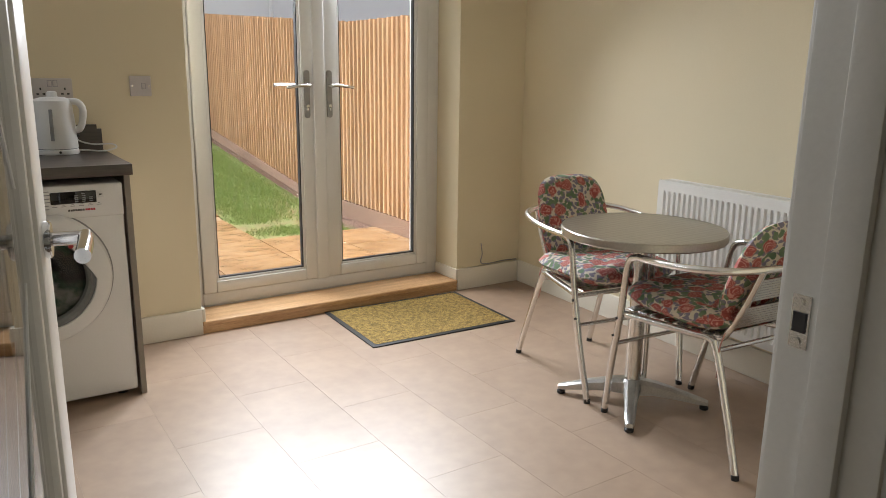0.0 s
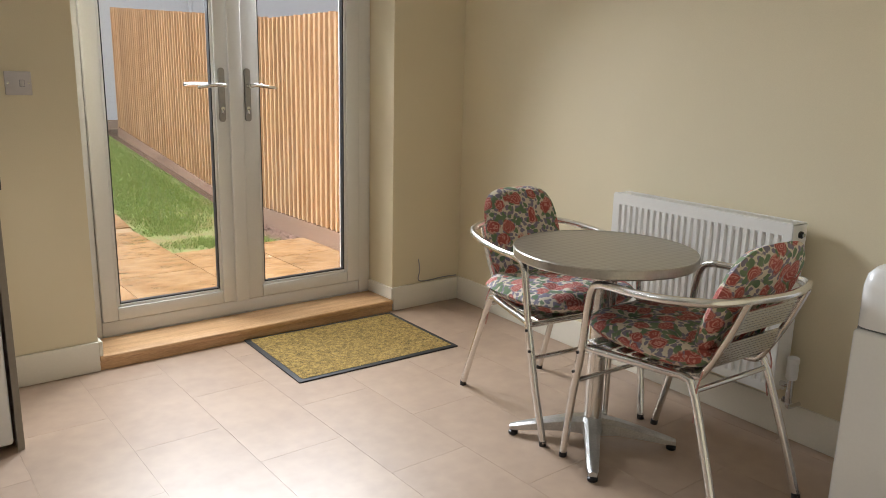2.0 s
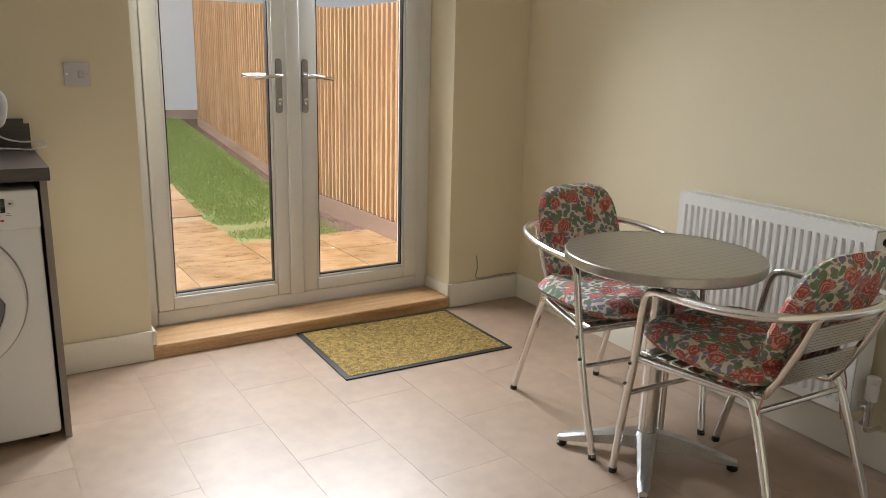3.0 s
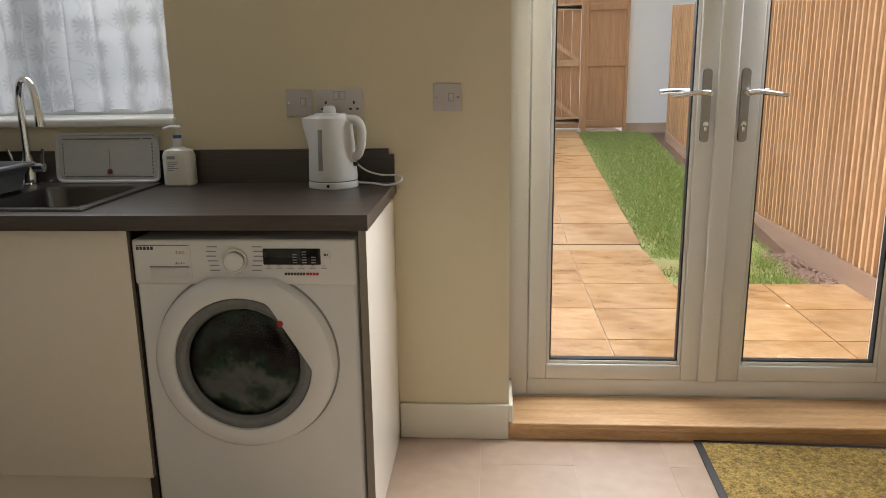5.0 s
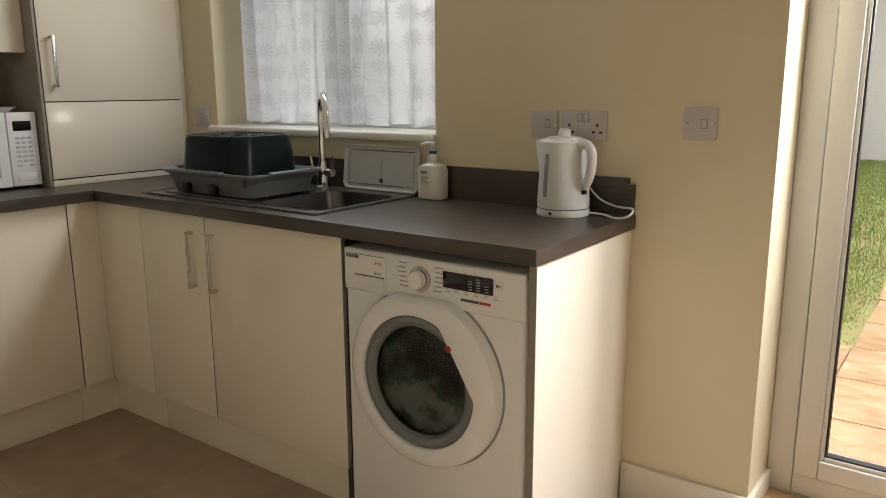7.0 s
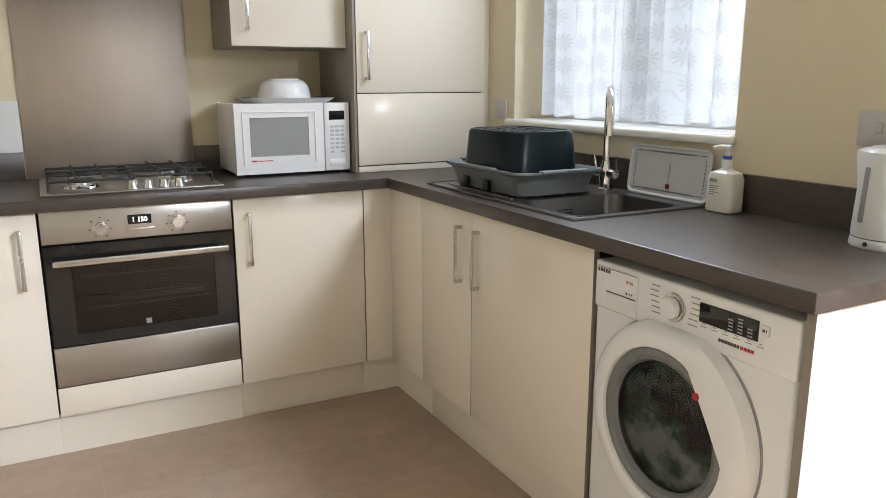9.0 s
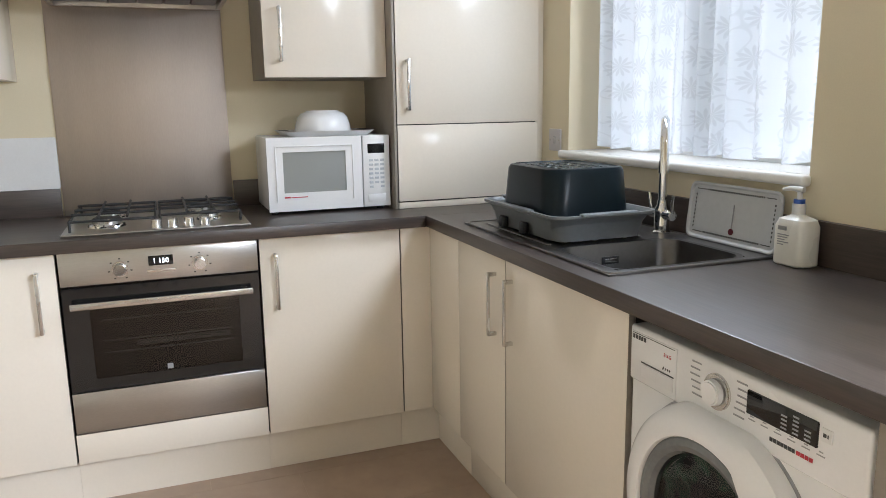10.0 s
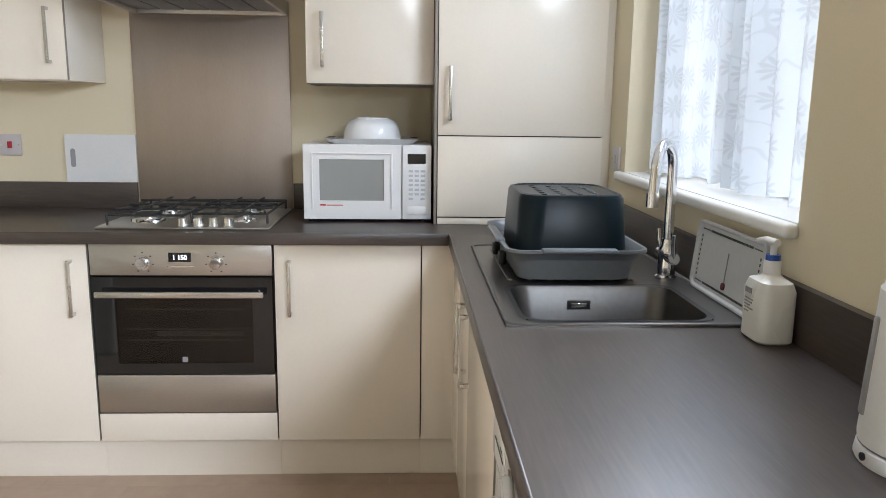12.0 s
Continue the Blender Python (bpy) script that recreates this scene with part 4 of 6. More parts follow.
# ---- gas hob ----
def hob():
    x0, x1, y0, y1 = -1.735, -1.215, 2.005, 2.594
    th = thing("gas_hob", (-1.485, 2.30, TOP), "stainless steel four-burner gas hob with black pan supports", "hob")
    part("plate", box(x0, x1, y0, y1, TOP + 0.0005, TOP + 0.008, 0.004), M_STEEL_H, th)
    burners = [(-1.375, 2.135, 0.050), (-1.60, 2.135, 0.040), (-1.60, 2.455, 0.045), (-1.40, 2.47, 0.034)]
    for bx, by, r in burners:
        b = part("burner", lathe((bx, by, TOP + 0.008), [(r + 0.012, 0), (r + 0.010, 0.006), (r, 0.010), (r, 0.020), (r - 0.004, 0.022)], 28), M_CHROME, th, "polished burner ring")
        part("cap", lathe((bx, by, TOP + 0.030), [(r - 0.006, 0), (r - 0.004, 0.003), (r - 0.008, 0.007)], 28), M_IRON, b, "black burner cap")
    for k in range(4):
        kx, ky = -1.258, 2.292 + 0.052 * k
        kb = lathe((kx, ky, TOP + 0.008), [(0.019, 0), (0.018, 0.004), (0.0165, 0.026), (0.014, 0.029)], 24)
        part("knob", kb, M_SATIN, th, "silver control knob")
    for a, b, cols in ((2.030, 2.290, 3), (2.305, 2.570, 3)):
        g = bmesh.new()
        zt = TOP + 0.052
        r = 0.0045
        xa, xb = -1.715, -1.315 if a > 2.2 else -1.265
        tube([(xa, a, zt - 0.010), (xb, a, zt - 0.010), (xb, b, zt - 0.010), (xa, b, zt - 0.010)], r, 8, bm=g, closed=True)
        for y in (a + (b - a) * 0.33, a + (b - a) * 0.67):
            tube([(xa - 0.002, y, zt), (xb + 0.002, y, zt)], r, 8, bm=g)
        for x in (xa + 0.10, (xa + xb) / 2, xb - 0.10):
            tube([(x, a - 0.002, zt), (x, b + 0.002, zt)], r, 8, bm=g)
        for x in (xa, xb):
            for y in (a, b):
                tube([(x, y, zt - 0.008), (x, y, TOP + 0.008)], r, 8, bm=g)
        part("pan_support", g, M_IRON, th, "black iron pan support")


hob()


# ---- microwave with a tray and an upturned bowl on it ----
M_KEY = mat("pale_blue_grey_key", (0.48, 0.51, 0.55), 0.4, var=0.1)


def microwave():
    fx, y0, y1, z0, z1 = -1.412, 2.686, 3.153, TOP + 0.012, 1.190
    th = thing("microwave", (-1.56, 2.92, TOP), "white microwave oven on the worktop", "microwave")
    part("body", box(XW + 0.045, fx - 0.024, y0 + 0.003, y1 - 0.003, z0, z1, 0.006), M_ENAMEL, th)
    door = part("door", rim_x(fx - 0.022, fx, (y0, 3.043, z0, z1), (2.744, 2.980, 0.985, 1.136)), M_ENAMEL, th, smooth=False)
    part("window", box(fx - 0.008, fx - 0.004, 2.744, 2.980, 0.985, 1.136), mat("grey_mesh_window", (0.30, 0.31, 0.30), 0.12, var=0.1, fine=300), door, "grey mesh window", smooth=False)
    part("moulding", boxes([(fx - 0.001, fx + 0.004, 2.715, 2.720, 0.955, 1.160), (fx - 0.001, fx + 0.004, 3.005, 3.010, 0.955, 1.160), (fx - 0.001, fx + 0.004, 2.720, 3.005, 1.155, 1.160)], 0.001), M_ENAMEL, door)
    part("maker_mark", boxes([(fx + 0.0002, fx + 0.0008, 2.745, 2.766, 0.966, 0.972), (fx + 0.0002, fx + 0.0008, 2.770, 2.830, 0.9665, 0.970)]), M_REDPRINT, door, smooth=False)
    panel = part("control_panel", box(fx - 0.022, fx + 0.001, 3.047, y1, z0, z1, 0.003), M_ENAMEL, th)
    part("display", box(fx + 0.001, fx + 0.002, 3.066, 3.132, 1.122, 1.158), M_BLACKGLASS, panel, "black display", smooth=False)
    for r in range(7):
        for c in range(3):
            if r < 6 or c != 1:
                y, z = 3.070 + c * 0.022, 1.100 - r * 0.017
                part("button", box(fx + 0.001, fx + 0.0025, y, y + 0.016, z - 0.009, z, 0.001, 1), M_KEY, panel)
    part("open_button", box(fx + 0.001, fx + 0.004, 3.064, 3.134, 0.935, 0.965, 0.002), M_ENAMEL, panel)
    for x in (-1.70, -1.45):
        for y in (2.71, 3.12):
            part("foot", cyl((x, y, TOP + 0.0003), (x, y, z0 + 0.001), 0.014, seg=14), M_DARK, th)
    tr = thing("serving_tray", (-1.57, 2.93, z1), "white tray with dark rim lying on the microwave", "tray")
    part("tray_base", loft([rrect(-1.565, 2.932, 0.24, 0.30, 0.03, z1 + 0.0005), rrect(-1.565, 2.932, 0.29, 0.35, 0.035, z1 + 0.020), rrect(-1.565, 2.932, 0.284, 0.344, 0.033, z1 + 0.020), rrect(-1.565, 2.932, 0.235, 0.295, 0.028, z1 + 0.005)]), M_PLASTIC, tr)
    for ya in (2.762, 3.075):
        part("rim_grip", box(-1.60, -1.53, ya, ya + 0.028, z1 + 0.0202, z1 + 0.0225, 0.001), M_DARK, tr, "dark grip")
    bw = thing("mixing_bowl", (-1.565, 2.93, z1 + 0.01), "white bowl turned upside down on the tray", "bowl")
    zb = z1 + 0.0052
    part("bowl", lathe((-1.565, 2.93, zb), [(0.108, 0), (0.110, 0.004), (0.107, 0.030), (0.098, 0.062), (0.085, 0.078), (0.064, 0.086), (0.062, 0.090), (0.055, 0.090), (0.053, 0.086)], 40), M_ENAMEL, bw)


microwave()


# ---- washing machine ----
M_RING = mat("grey_clear_plastic", (0.17, 0.18, 0.18), 0.2, var=0.15)


def laundry_cloth():
    """Black, grey and green clothes pressed together."""
    m = mat("mixed_laundry", (0.05, 0.12, 0.07), 0.9, var=0.3, scale=9.0, fine=30, bump=0.0)
    n, l = m.node_tree.nodes, m.node_tree.links
    ramp = n.new("ShaderNodeValToRGB")
    e = ramp.color_ramp.elements
    e[0].position, e[0].color = 0.42, (0.012, 0.012, 0.015, 1)
    e[1].position, e[1].color = 0.62, (0.32, 0.34, 0.32, 1)
    k = e.new(0.52)
    k.color = (0.03, 0.10, 0.06, 1)
    l.new(n["Noise Texture"].outputs["Fac"], ramp.inputs["Fac"])
    l.new(ramp.outputs["Color"], n["Principled BSDF"].inputs["Base Color"])
    return m


def washing_machine():
    x0, x1, fy, z1 = 0.092, 0.678, 3.232, 0.838
    th = thing("washing_machine", (0.385, 3.5, 0), "white front-loading washing machine with dark laundry inside", "washing machine")
    part("body", box(x0, x1, fy, 3.770, 0.022, 0.826, 0.012, 3), M_ENAMEL, th)
    part("fascia", box(x0 - 0.001, x1 + 0.001, fy - 0.004, 3.772, 0.7165, z1, 0.007, 3), M_ENAMEL, th)
    for x in (x0 + 0.05, x1 - 0.05):
        for y in (fy + 0.06, 3.72):
            part("foot", cyl((x, y, 0.0), (x, y, 0.024), 0.02, seg=14), M_DARK, th)
    yp = fy - 0.0045
    # drawer
    part("drawer", box(x0 + 0.006, x0 + 0.155, fy - 0.0056, fy - 0.003, 0.722, z1 - 0.012, 0.001), M_ENAMEL, th)
    yd = fy - 0.0058
    part("drawer_grip", box(x0 + 0.045, x0 + 0.148, yd - 0.0012, yd + 0.001, 0.735, 0.762, 0.001), M_PLASTIC, th)
    part("drawer_line", box(x0 + 0.044, x0 + 0.149, yd - 0.0013, yd, 0.7645, 0.767), M_PRINT, th, smooth=False)
    part("maker_badge", boxes([(x0 + 0.012 + 0.0095 * k, x0 + 0.019 + 0.0095 * k, yd - 0.0006, yd, 0.811, 0.820) for k in range(5)] + [(x0 + 0.012, x0 + 0.15, yd - 0.0006, yd, 0.8222, 0.8236)]), M_PRINT, th, smooth=False)
    text("load_print", "8 KG", 0.011, Matrix.Translation((x0 + 0.128, yd - 0.0003, 0.800)) @ FACE_Y, M_REDPRINT, th)
    text("rating_print", "A+++", 0.011, Matrix.Translation((x0 + 0.126, yd - 0.0003, 0.772)) @ FACE_Y, M_PRINT, th)
    # dial
    dial = part("dial", cyl((0.364, yp + 0.002, 0.783), (0.364, yp - 0.006, 0.783), 0.034, seg=36, bev=0.002), M_SATIN, th, "silver dial ring")
    part("knob", cyl((0.364, yp - 0.006, 0.783), (0.364, yp - 0.022, 0.783), 0.025, 0.023, seg=32, bev=0.003), M_ENAMEL, dial)
    marks = bmesh.new()
    for s in (-1, 1):
        for k in range(6):
            z = 0.818 - k * 0.0125
            xx = 0.364 + s * (0.046 + 0.004 * math.sin(k))
            box(*sorted((xx, xx + s * 0.026)), yp - 0.0006, yp + 0.001, z, z + 0.0028, bm=marks)
    tagged(part("programme_print", marks, M_GREYPRINT, th, smooth=False), kind="stuff")
    disp = part("display", box(0.438, 0.588, yp - 0.003, yp + 0.003, 0.772, 0.815, 0.002), M_BLACKGLASS, th, "black display panel")
    seg = bmesh.new()
    for c, rows in ((0.522, 4), (0.546, 5), (0.570, 3)):
        for k in range(rows):
            box(c - 0.006, c + 0.006, yp - 0.0036, yp - 0.003, 0.777 + k * 0.007, 0.780 + k * 0.007, bm=seg)
    part("display_print", seg, M_GREYPRINT, disp, smooth=False)
    part("start_button", box(0.594, 0.614, yp - 0.002, yp + 0.002, 0.788, 0.810, 0.001), M_PLASTIC, th)
    part("start_mark", boxes([(0.598, 0.604, yp - 0.0026, yp - 0.002, 0.796, 0.802), (0.606, 0.608, yp - 0.0026, yp - 0.002, 0.796, 0.802)]), M_PRINT, th, smooth=False)
    part("option_print", boxes([(0.442 + k * 0.029, 0.458 + k * 0.029, yp - 0.0006, yp, 0.762, 0.764) for k in range(6)] + [(0.446 + k * 0.029, 0.454 + k * 0.029, yp - 0.0006, yp, 0.768, 0.770) for k in range(6)]), M_GREYPRINT, th, smooth=False)
    tagged(part("range_print_dark", boxes([(0.492 + k * 0.0078, 0.4985 + k * 0.0078, yp - 0.0006, yp, 0.744, 0.751) for k in range(7)]), M_PRINT, th, smooth=False), kind="stuff")
    tagged(part("range_print_red", boxes([(0.5485 + k * 0.0085, 0.5555 + k * 0.0085, yp - 0.0006, yp, 0.744, 0.751) for k in range(4)]), M_REDPRINT, th, smooth=False), kind="stuff")
    # round door with a slanted grip cover over the glass
    cx, cz, R, rg = 0.376, 0.510, 0.243, 0.182
    n = 96
    p, q = Vector((0.452 - cx, 0.676 - cz)), Vector((0.556 - cx, 0.503 - cz))
    e = (q - p).normalized()
    nrm = Vector((-e.y, e.x))
    if nrm.dot(p) < 0:
        nrm = -nrm
    dist = nrm.dot(p)

    def inner(a):
        c = nrm.x * math.cos(a) + nrm.y * math.sin(a)
        return min(rg, dist / c) if c > 0.2 else rg

    def outer(a):
        """The door's rim, flattened below the fascia."""
        return min(R, 0.228 / math.sin(a)) if math.sin(a) > 0.3 else R

    rings = []
    for f, depth in ((0, 0.0), (0.02, 0.018), (0.10, 0.034), (0.35, 0.046), (0.75, 0.050), (0.96, 0.048), (1.0, 0.044), (1.0, 0.020)):
        ring = []
        for k in range(n):
            a = 2 * math.pi * k / n
            r = outer(a) + (inner(a) - outer(a)) * f
            ring.append((cx + r * math.cos(a), fy - depth, cz + r * math.sin(a)))
        rings.append(ring)
    door = part("door", loft(rings, False, False), M_ENAMEL, th)
    part("door_seam", loft([[(cx + (outer(2 * math.pi * k / n) + dr) * math.cos(2 * math.pi * k / n), fy - dd, cz + (outer(2 * math.pi * k / n) + dr) * math.sin(2 * math.pi * k / n)) for k in range(n)] for dr, dd in ((0.005, 0.0), (0.003, 0.003), (-0.004, 0.003))], False, False), M_GREYPRINT, door)
    part("inner_ring", tube([(cx + (rg - 0.014) * math.cos(2 * math.pi * k / 64), fy - 0.026, cz + (rg - 0.014) * math.sin(2 * math.pi * k / 64)) for k in range(64)], 0.020, 10, closed=True), M_RING, door, "grey door ring")
    bowl = []
    for r, dd in ((rg - 0.018, 0.030), (rg - 0.030, 0.046), (rg - 0.055, 0.056), (rg - 0.10, 0.060), (0.02, 0.061)):
        bowl.append([(cx + r * math.cos(2 * math.pi * k / 48), fy - dd + 0.018, cz + r * math.sin(2 * math.pi * k / 48)) for k in range(48)])
    part("glass", loft(bowl, False, True), M_SMOKED, door, "smoked glass bowl")
    part("drum", cyl((cx, fy - 0.004, cz), (cx, fy - 0.0005, cz), rg - 0.006, seg=48), M_DARK, door)
    lb = bmesh.new()
    rows = []
    for i in range(33):
        rr = 0.004 + 0.150 * i / 32
        row = []
        for k in range(96):
            an = 2 * math.pi * k / 96
            px, pz = rr * math.cos(an), rr * math.sin(an)
            fold = 1.0 - 2.6 * abs(noise.noise(Vector((px * 13, pz * 13 + 3 * px, 2.0)))) + 0.6 - 1.3 * abs(noise.noise(Vector((px * 27, pz * 27, 7.0))))
            row.append((cx + px, fy - 0.016 - 0.014 * fold * (1 - (i / 32) ** 3), cz + pz))
        rows.append(row)
    loft(rows, True, False, bm=lb)
    part("laundry", lb, laundry_cloth(), th, "crumpled dark laundry")
    part("badge", cyl((0.484, fy - 0.044, 0.627), (0.484, fy - 0.0525, 0.627), 0.0085, seg=24, bev=0.001), M_RED, door, "small red badge")


washing_machine()


# ---- sink, tap and what stands round them ----
def ring_rows(x0, x1, y0, y1, r, z):
    return rrect((x0 + x1) / 2, (y0 + y1) / 2, x1 - x0, y1 - y0, r, z)


def sink():
    th = thing("sink", (-0.475, 3.5, TOP), "stainless steel inset sink with drainer", "sink")
    z = TOP + 0.0045
    part("rim", boxes([(SX0, BX0, SY0, SY1, TOP + 0.0004, z), (BX1, SX1, SY0, SY1, TOP + 0.0004, z), (BX0, BX1, SY0, BY0, TOP + 0.0004, z), (BX0, BX1, BY1, SY1, TOP + 0.0004, z)]), M_SINK, th, smooth=False)
    edge = tube(ring_rows(SX0 + 0.003, SX1 - 0.003, SY0 + 0.003, SY1 - 0.003, 0.03, z), 0.0035, 8, closed=True)
    part("raised_edge", edge, M_SINK, th)
    part("bowl", loft([ring_rows(BX0 - 0.012, BX1 + 0.012, BY0 - 0.012, BY1 + 0.012, 0.05, z + 0.0012), ring_rows(BX0, BX1, BY0, BY1, 0.05, z), ring_rows(BX0 + 0.005, BX1 - 0.005, BY0 + 0.005, BY1 - 0.005, 0.05, z - 0.012), ring_rows(BX0 + 0.018, BX1 - 0.018, BY0 + 0.018, BY1 - 0.018, 0.055, z - 0.13), ring_rows(BX0 + 0.05, BX1 - 0.05, BY0 + 0.05, BY1 - 0.05, 0.06, z - 0.155)], False, True), M_BOWL, th, "steel bowl darkened as in shade")
    part("waste", cyl((-0.235, 3.48, z - 0.155), (-0.235, 3.48, z - 0.150), 0.04, seg=28), M_CHROME, th)
    ox = BX0 + 0.0085
    ov = part("overflow", box(ox, ox + 0.004, 3.452, 3.508, z - 0.056, z - 0.034, 0.0015), M_DARK, th, "slotted overflow plate")
    part("overflow_frame", box(ox + 0.003, ox + 0.006, 3.460, 3.500, z - 0.050, z - 0.040, 0.001), M_CHROME, ov)
    for k in range(7):
        y = 3.315 + k * 0.05
        part("drainer_rib", box(-0.86, -0.44, y, y + 0.012, z - 0.001, z + 0.004, 0.002), M_SINK, th)


sink()


def tap():
    x, y, z = -0.468, 3.718, TOP + 0.0047
    th = thing("mixer_tap", (x, y, z), "chrome swan-neck mixer tap on the sink", "tap")
    part("body", lathe((x, y, z), [(0.027, 0), (0.027, 0.006), (0.022, 0.010), (0.022, 0.075), (0.016, 0.085), (0.014, 0.10)], 28), M_CHROME, th)
    ux, uy = 0.80, -0.60
    pts = [(x, y, z + 0.09), (x, y, z + 0.20)]
    top, rad = z + 0.275, 0.062
    for a in range(180, -1, -15):
        ca, sa = math.cos(radians(a)), math.sin(radians(a))
        d = rad + rad * ca
        pts.append((x + ux * d, y + uy * d, top + rad * sa))
    d = 2 * rad
    pts.append((x + ux * (d + 0.004), y + uy * (d + 0.004), top - 0.030))
    pts.append((x + ux * (d + 0.010), y + uy * (d + 0.010), top - 0.078))
    part("spout", tube(pts, 0.0125, 16), M_CHROME, th, "curved chrome spout")
    e = Vector(pts[-1])
    part("nozzle", cyl(e + Vector((0, 0, 0.03)), e - Vector((0, 0, 0.004)), 0.0145, seg=20), M_CHROME, th)
    for s in (-1, 1):
        lx = x + s * 0.052
        vb = cyl((x + s * 0.015, y, z + 0.058), (lx, y, z + 0.058), 0.015, seg=20, bev=0.002)
        v = part("valve", vb, M_CHROME, th)
        part("lever", tube([(lx - s * 0.006, y, z + 0.058), (lx, y - 0.004, z + 0.09), (lx + s * 0.006, y - 0.006, z + 0.118)], lambda u: 0.006 - 0.001 * u, 12), M_CHROME, v)


tap()


def dish_rack():
    cx, cy = -0.635, 3.478
    z = TOP + 0.0088
    th = thing("dish_rack", (cx, cy, z), "grey plastic dish drainer tray on the sink drainer", "dish rack")
    w, d = 0.500, 0.335
    part("tray", loft([rrect(cx, cy, w - 0.11, d - 0.07, 0.04, z), rrect(cx, cy, w - 0.02, d - 0.02, 0.045, z + 0.065), rrect(cx, cy, w, d, 0.05, z + 0.070), rrect(cx, cy, w + 0.012, d + 0.012, 0.05, z + 0.074), rrect(cx, cy, w + 0.012, d + 0.012, 0.05, z + 0.081), rrect(cx, cy, w - 0.004, d - 0.004, 0.045, z + 0.081), rrect(cx, cy, w - 0.03, d - 0.03, 0.045, z + 0.066), rrect(cx, cy, w - 0.06, d - 0.06, 0.04, z + 0.004)]), M_GREY, th)
    for sx, sy, rx, ry in ((1, 0, 0.014, 0.09), (-1, 0, 0.014, 0.09), (0, -1, 0.11, 0.012)):
        part("hand_grip", box(cx + sx * (w / 2 + 0.004) - rx, cx + sx * (w / 2 + 0.004) + rx, cy + sy * (d / 2 + 0.004) - ry, cy + sy * (d / 2 + 0.004) + ry, z + 0.076, z + 0.086, 0.004), M_GREY, th)
    for x in (cx - 0.12, cx + 0.02):
        part("drain_slot", box(x, x + 0.035, cy - d / 2 - 0.0005, cy - d / 2 + 0.02, z + 0.004, z + 0.040, 0.006), M_DARK, th, "dark drain notch")
    for k in range(9):
        x = cx - 0.18 + k * 0.045
        part("plate_bar", tube([(x, cy - 0.13, z + 0.0255), (x, cy + 0.13, z + 0.0255)], 0.0042, 8), M_GREY, th)
    bz = z + 0.030
    b = thing("washing_up_bowl", (cx + 0.005, cy, bz), "dark teal plastic washing-up bowl turned upside down in the rack", "bowl")
    bx, by, bw, bd = cx - 0.020, cy + 0.010, 0.360, 0.300
    part("bowl", loft([rrect(bx, by, bw, bd, 0.06, bz, 8), rrect(bx, by, bw, bd, 0.06, bz + 0.008, 8), rrect(bx, by, bw - 0.012, bd - 0.012, 0.06, bz + 0.014, 8), rrect(bx, by, bw - 0.030, bd - 0.030, 0.065, bz + 0.158, 8), rrect(bx, by, bw - 0.040, bd - 0.040, 0.065, bz + 0.168, 8), rrect(bx, by, bw - 0.056, bd - 0.056, 0.06, bz + 0.170, 8), rrect(bx, by, bw - 0.066, bd - 0.066, 0.055, bz + 0.166, 8)]), M_TEAL, b)
    for i in range(6):
        for j in range(4):
            px, py = bx - 0.105 + i * 0.042 + (0.010 if j % 2 else 0), by - 0.070 + j * 0.046
            part("base_dimple", box(px - 0.011, px + 0.011, py - 0.007, py + 0.007, bz + 0.1655, bz + 0.1685, 0.0014, 1), M_TEAL, b)


dish_rack()


def drip_board():
    """Thin tray leaning on the upstand; built flat, then tipped up."""
    th = thing("drip_tray", (-0.235, 3.76, TOP), "white plastic drainer tray leaning on the upstand", "tray")
    w, h = 0.350, 0.162
    tip = Matrix.Translation((-0.225, 3.755, TOP + 0.0065)) @ Matrix.Rotation(radians(84), 4, 'X')

    def put(name, bm, material, parent, label=""):
        bmesh.ops.transform(bm, matrix=tip, verts=bm.verts)
        return part(name, bm, material, parent, label)

    tr = put("tray", loft([rrect(0, h / 2, w - 0.008, h - 0.008, 0.020, -0.007), rrect(0, h / 2, w, h, 0.024, 0.0), rrect(0, h / 2, w, h, 0.024, 0.004), rrect(0, h / 2, w - 0.010, h - 0.010, 0.020, 0.004), rrect(0, h / 2, w - 0.020, h - 0.020, 0.018, -0.001)]), mat("pale_grey_plastic", (0.52, 0.53, 0.54), 0.4, var=0.05), th)
    dots = bmesh.new()
    for s in (0.020, h - 0.020):
        for k in range(34):
            x = -0.105 + k * 0.0064
            box(x, x + 0.0035, s - 0.0025, s + 0.0025, -0.001, 0.0002, bm=dots)
        for x0, x1 in ((-0.150, -0.112), (0.118, 0.150)):
            box(x0, x1, s - 0.0012, s + 0.0012, -0.001, 0.0002, bm=dots)
    for x in (-0.150, 0.150):
        for k in range(9):
            y = 0.030 + k * 0.0115
            box(x - 0.0015, x + 0.0015, y, y + 0.006, -0.001, 0.0002, bm=dots)
    tagged(put("slot_row", dots, M_PRINT, tr, "dark drain slots"), kind="stuff")
    put("channel", box(0.004, 0.0065, 0.040, 0.110, -0.001, 0.0006), M_GREYPRINT, tr)
    put("drain_stopper", cyl((0.005, 0.036, -0.002), (0.005, 0.036, 0.002), 0.0085, seg=20), mat("maroon_plastic", (0.12, 0.01, 0.02), 0.4), tr, "dark red stopper")


drip_board()


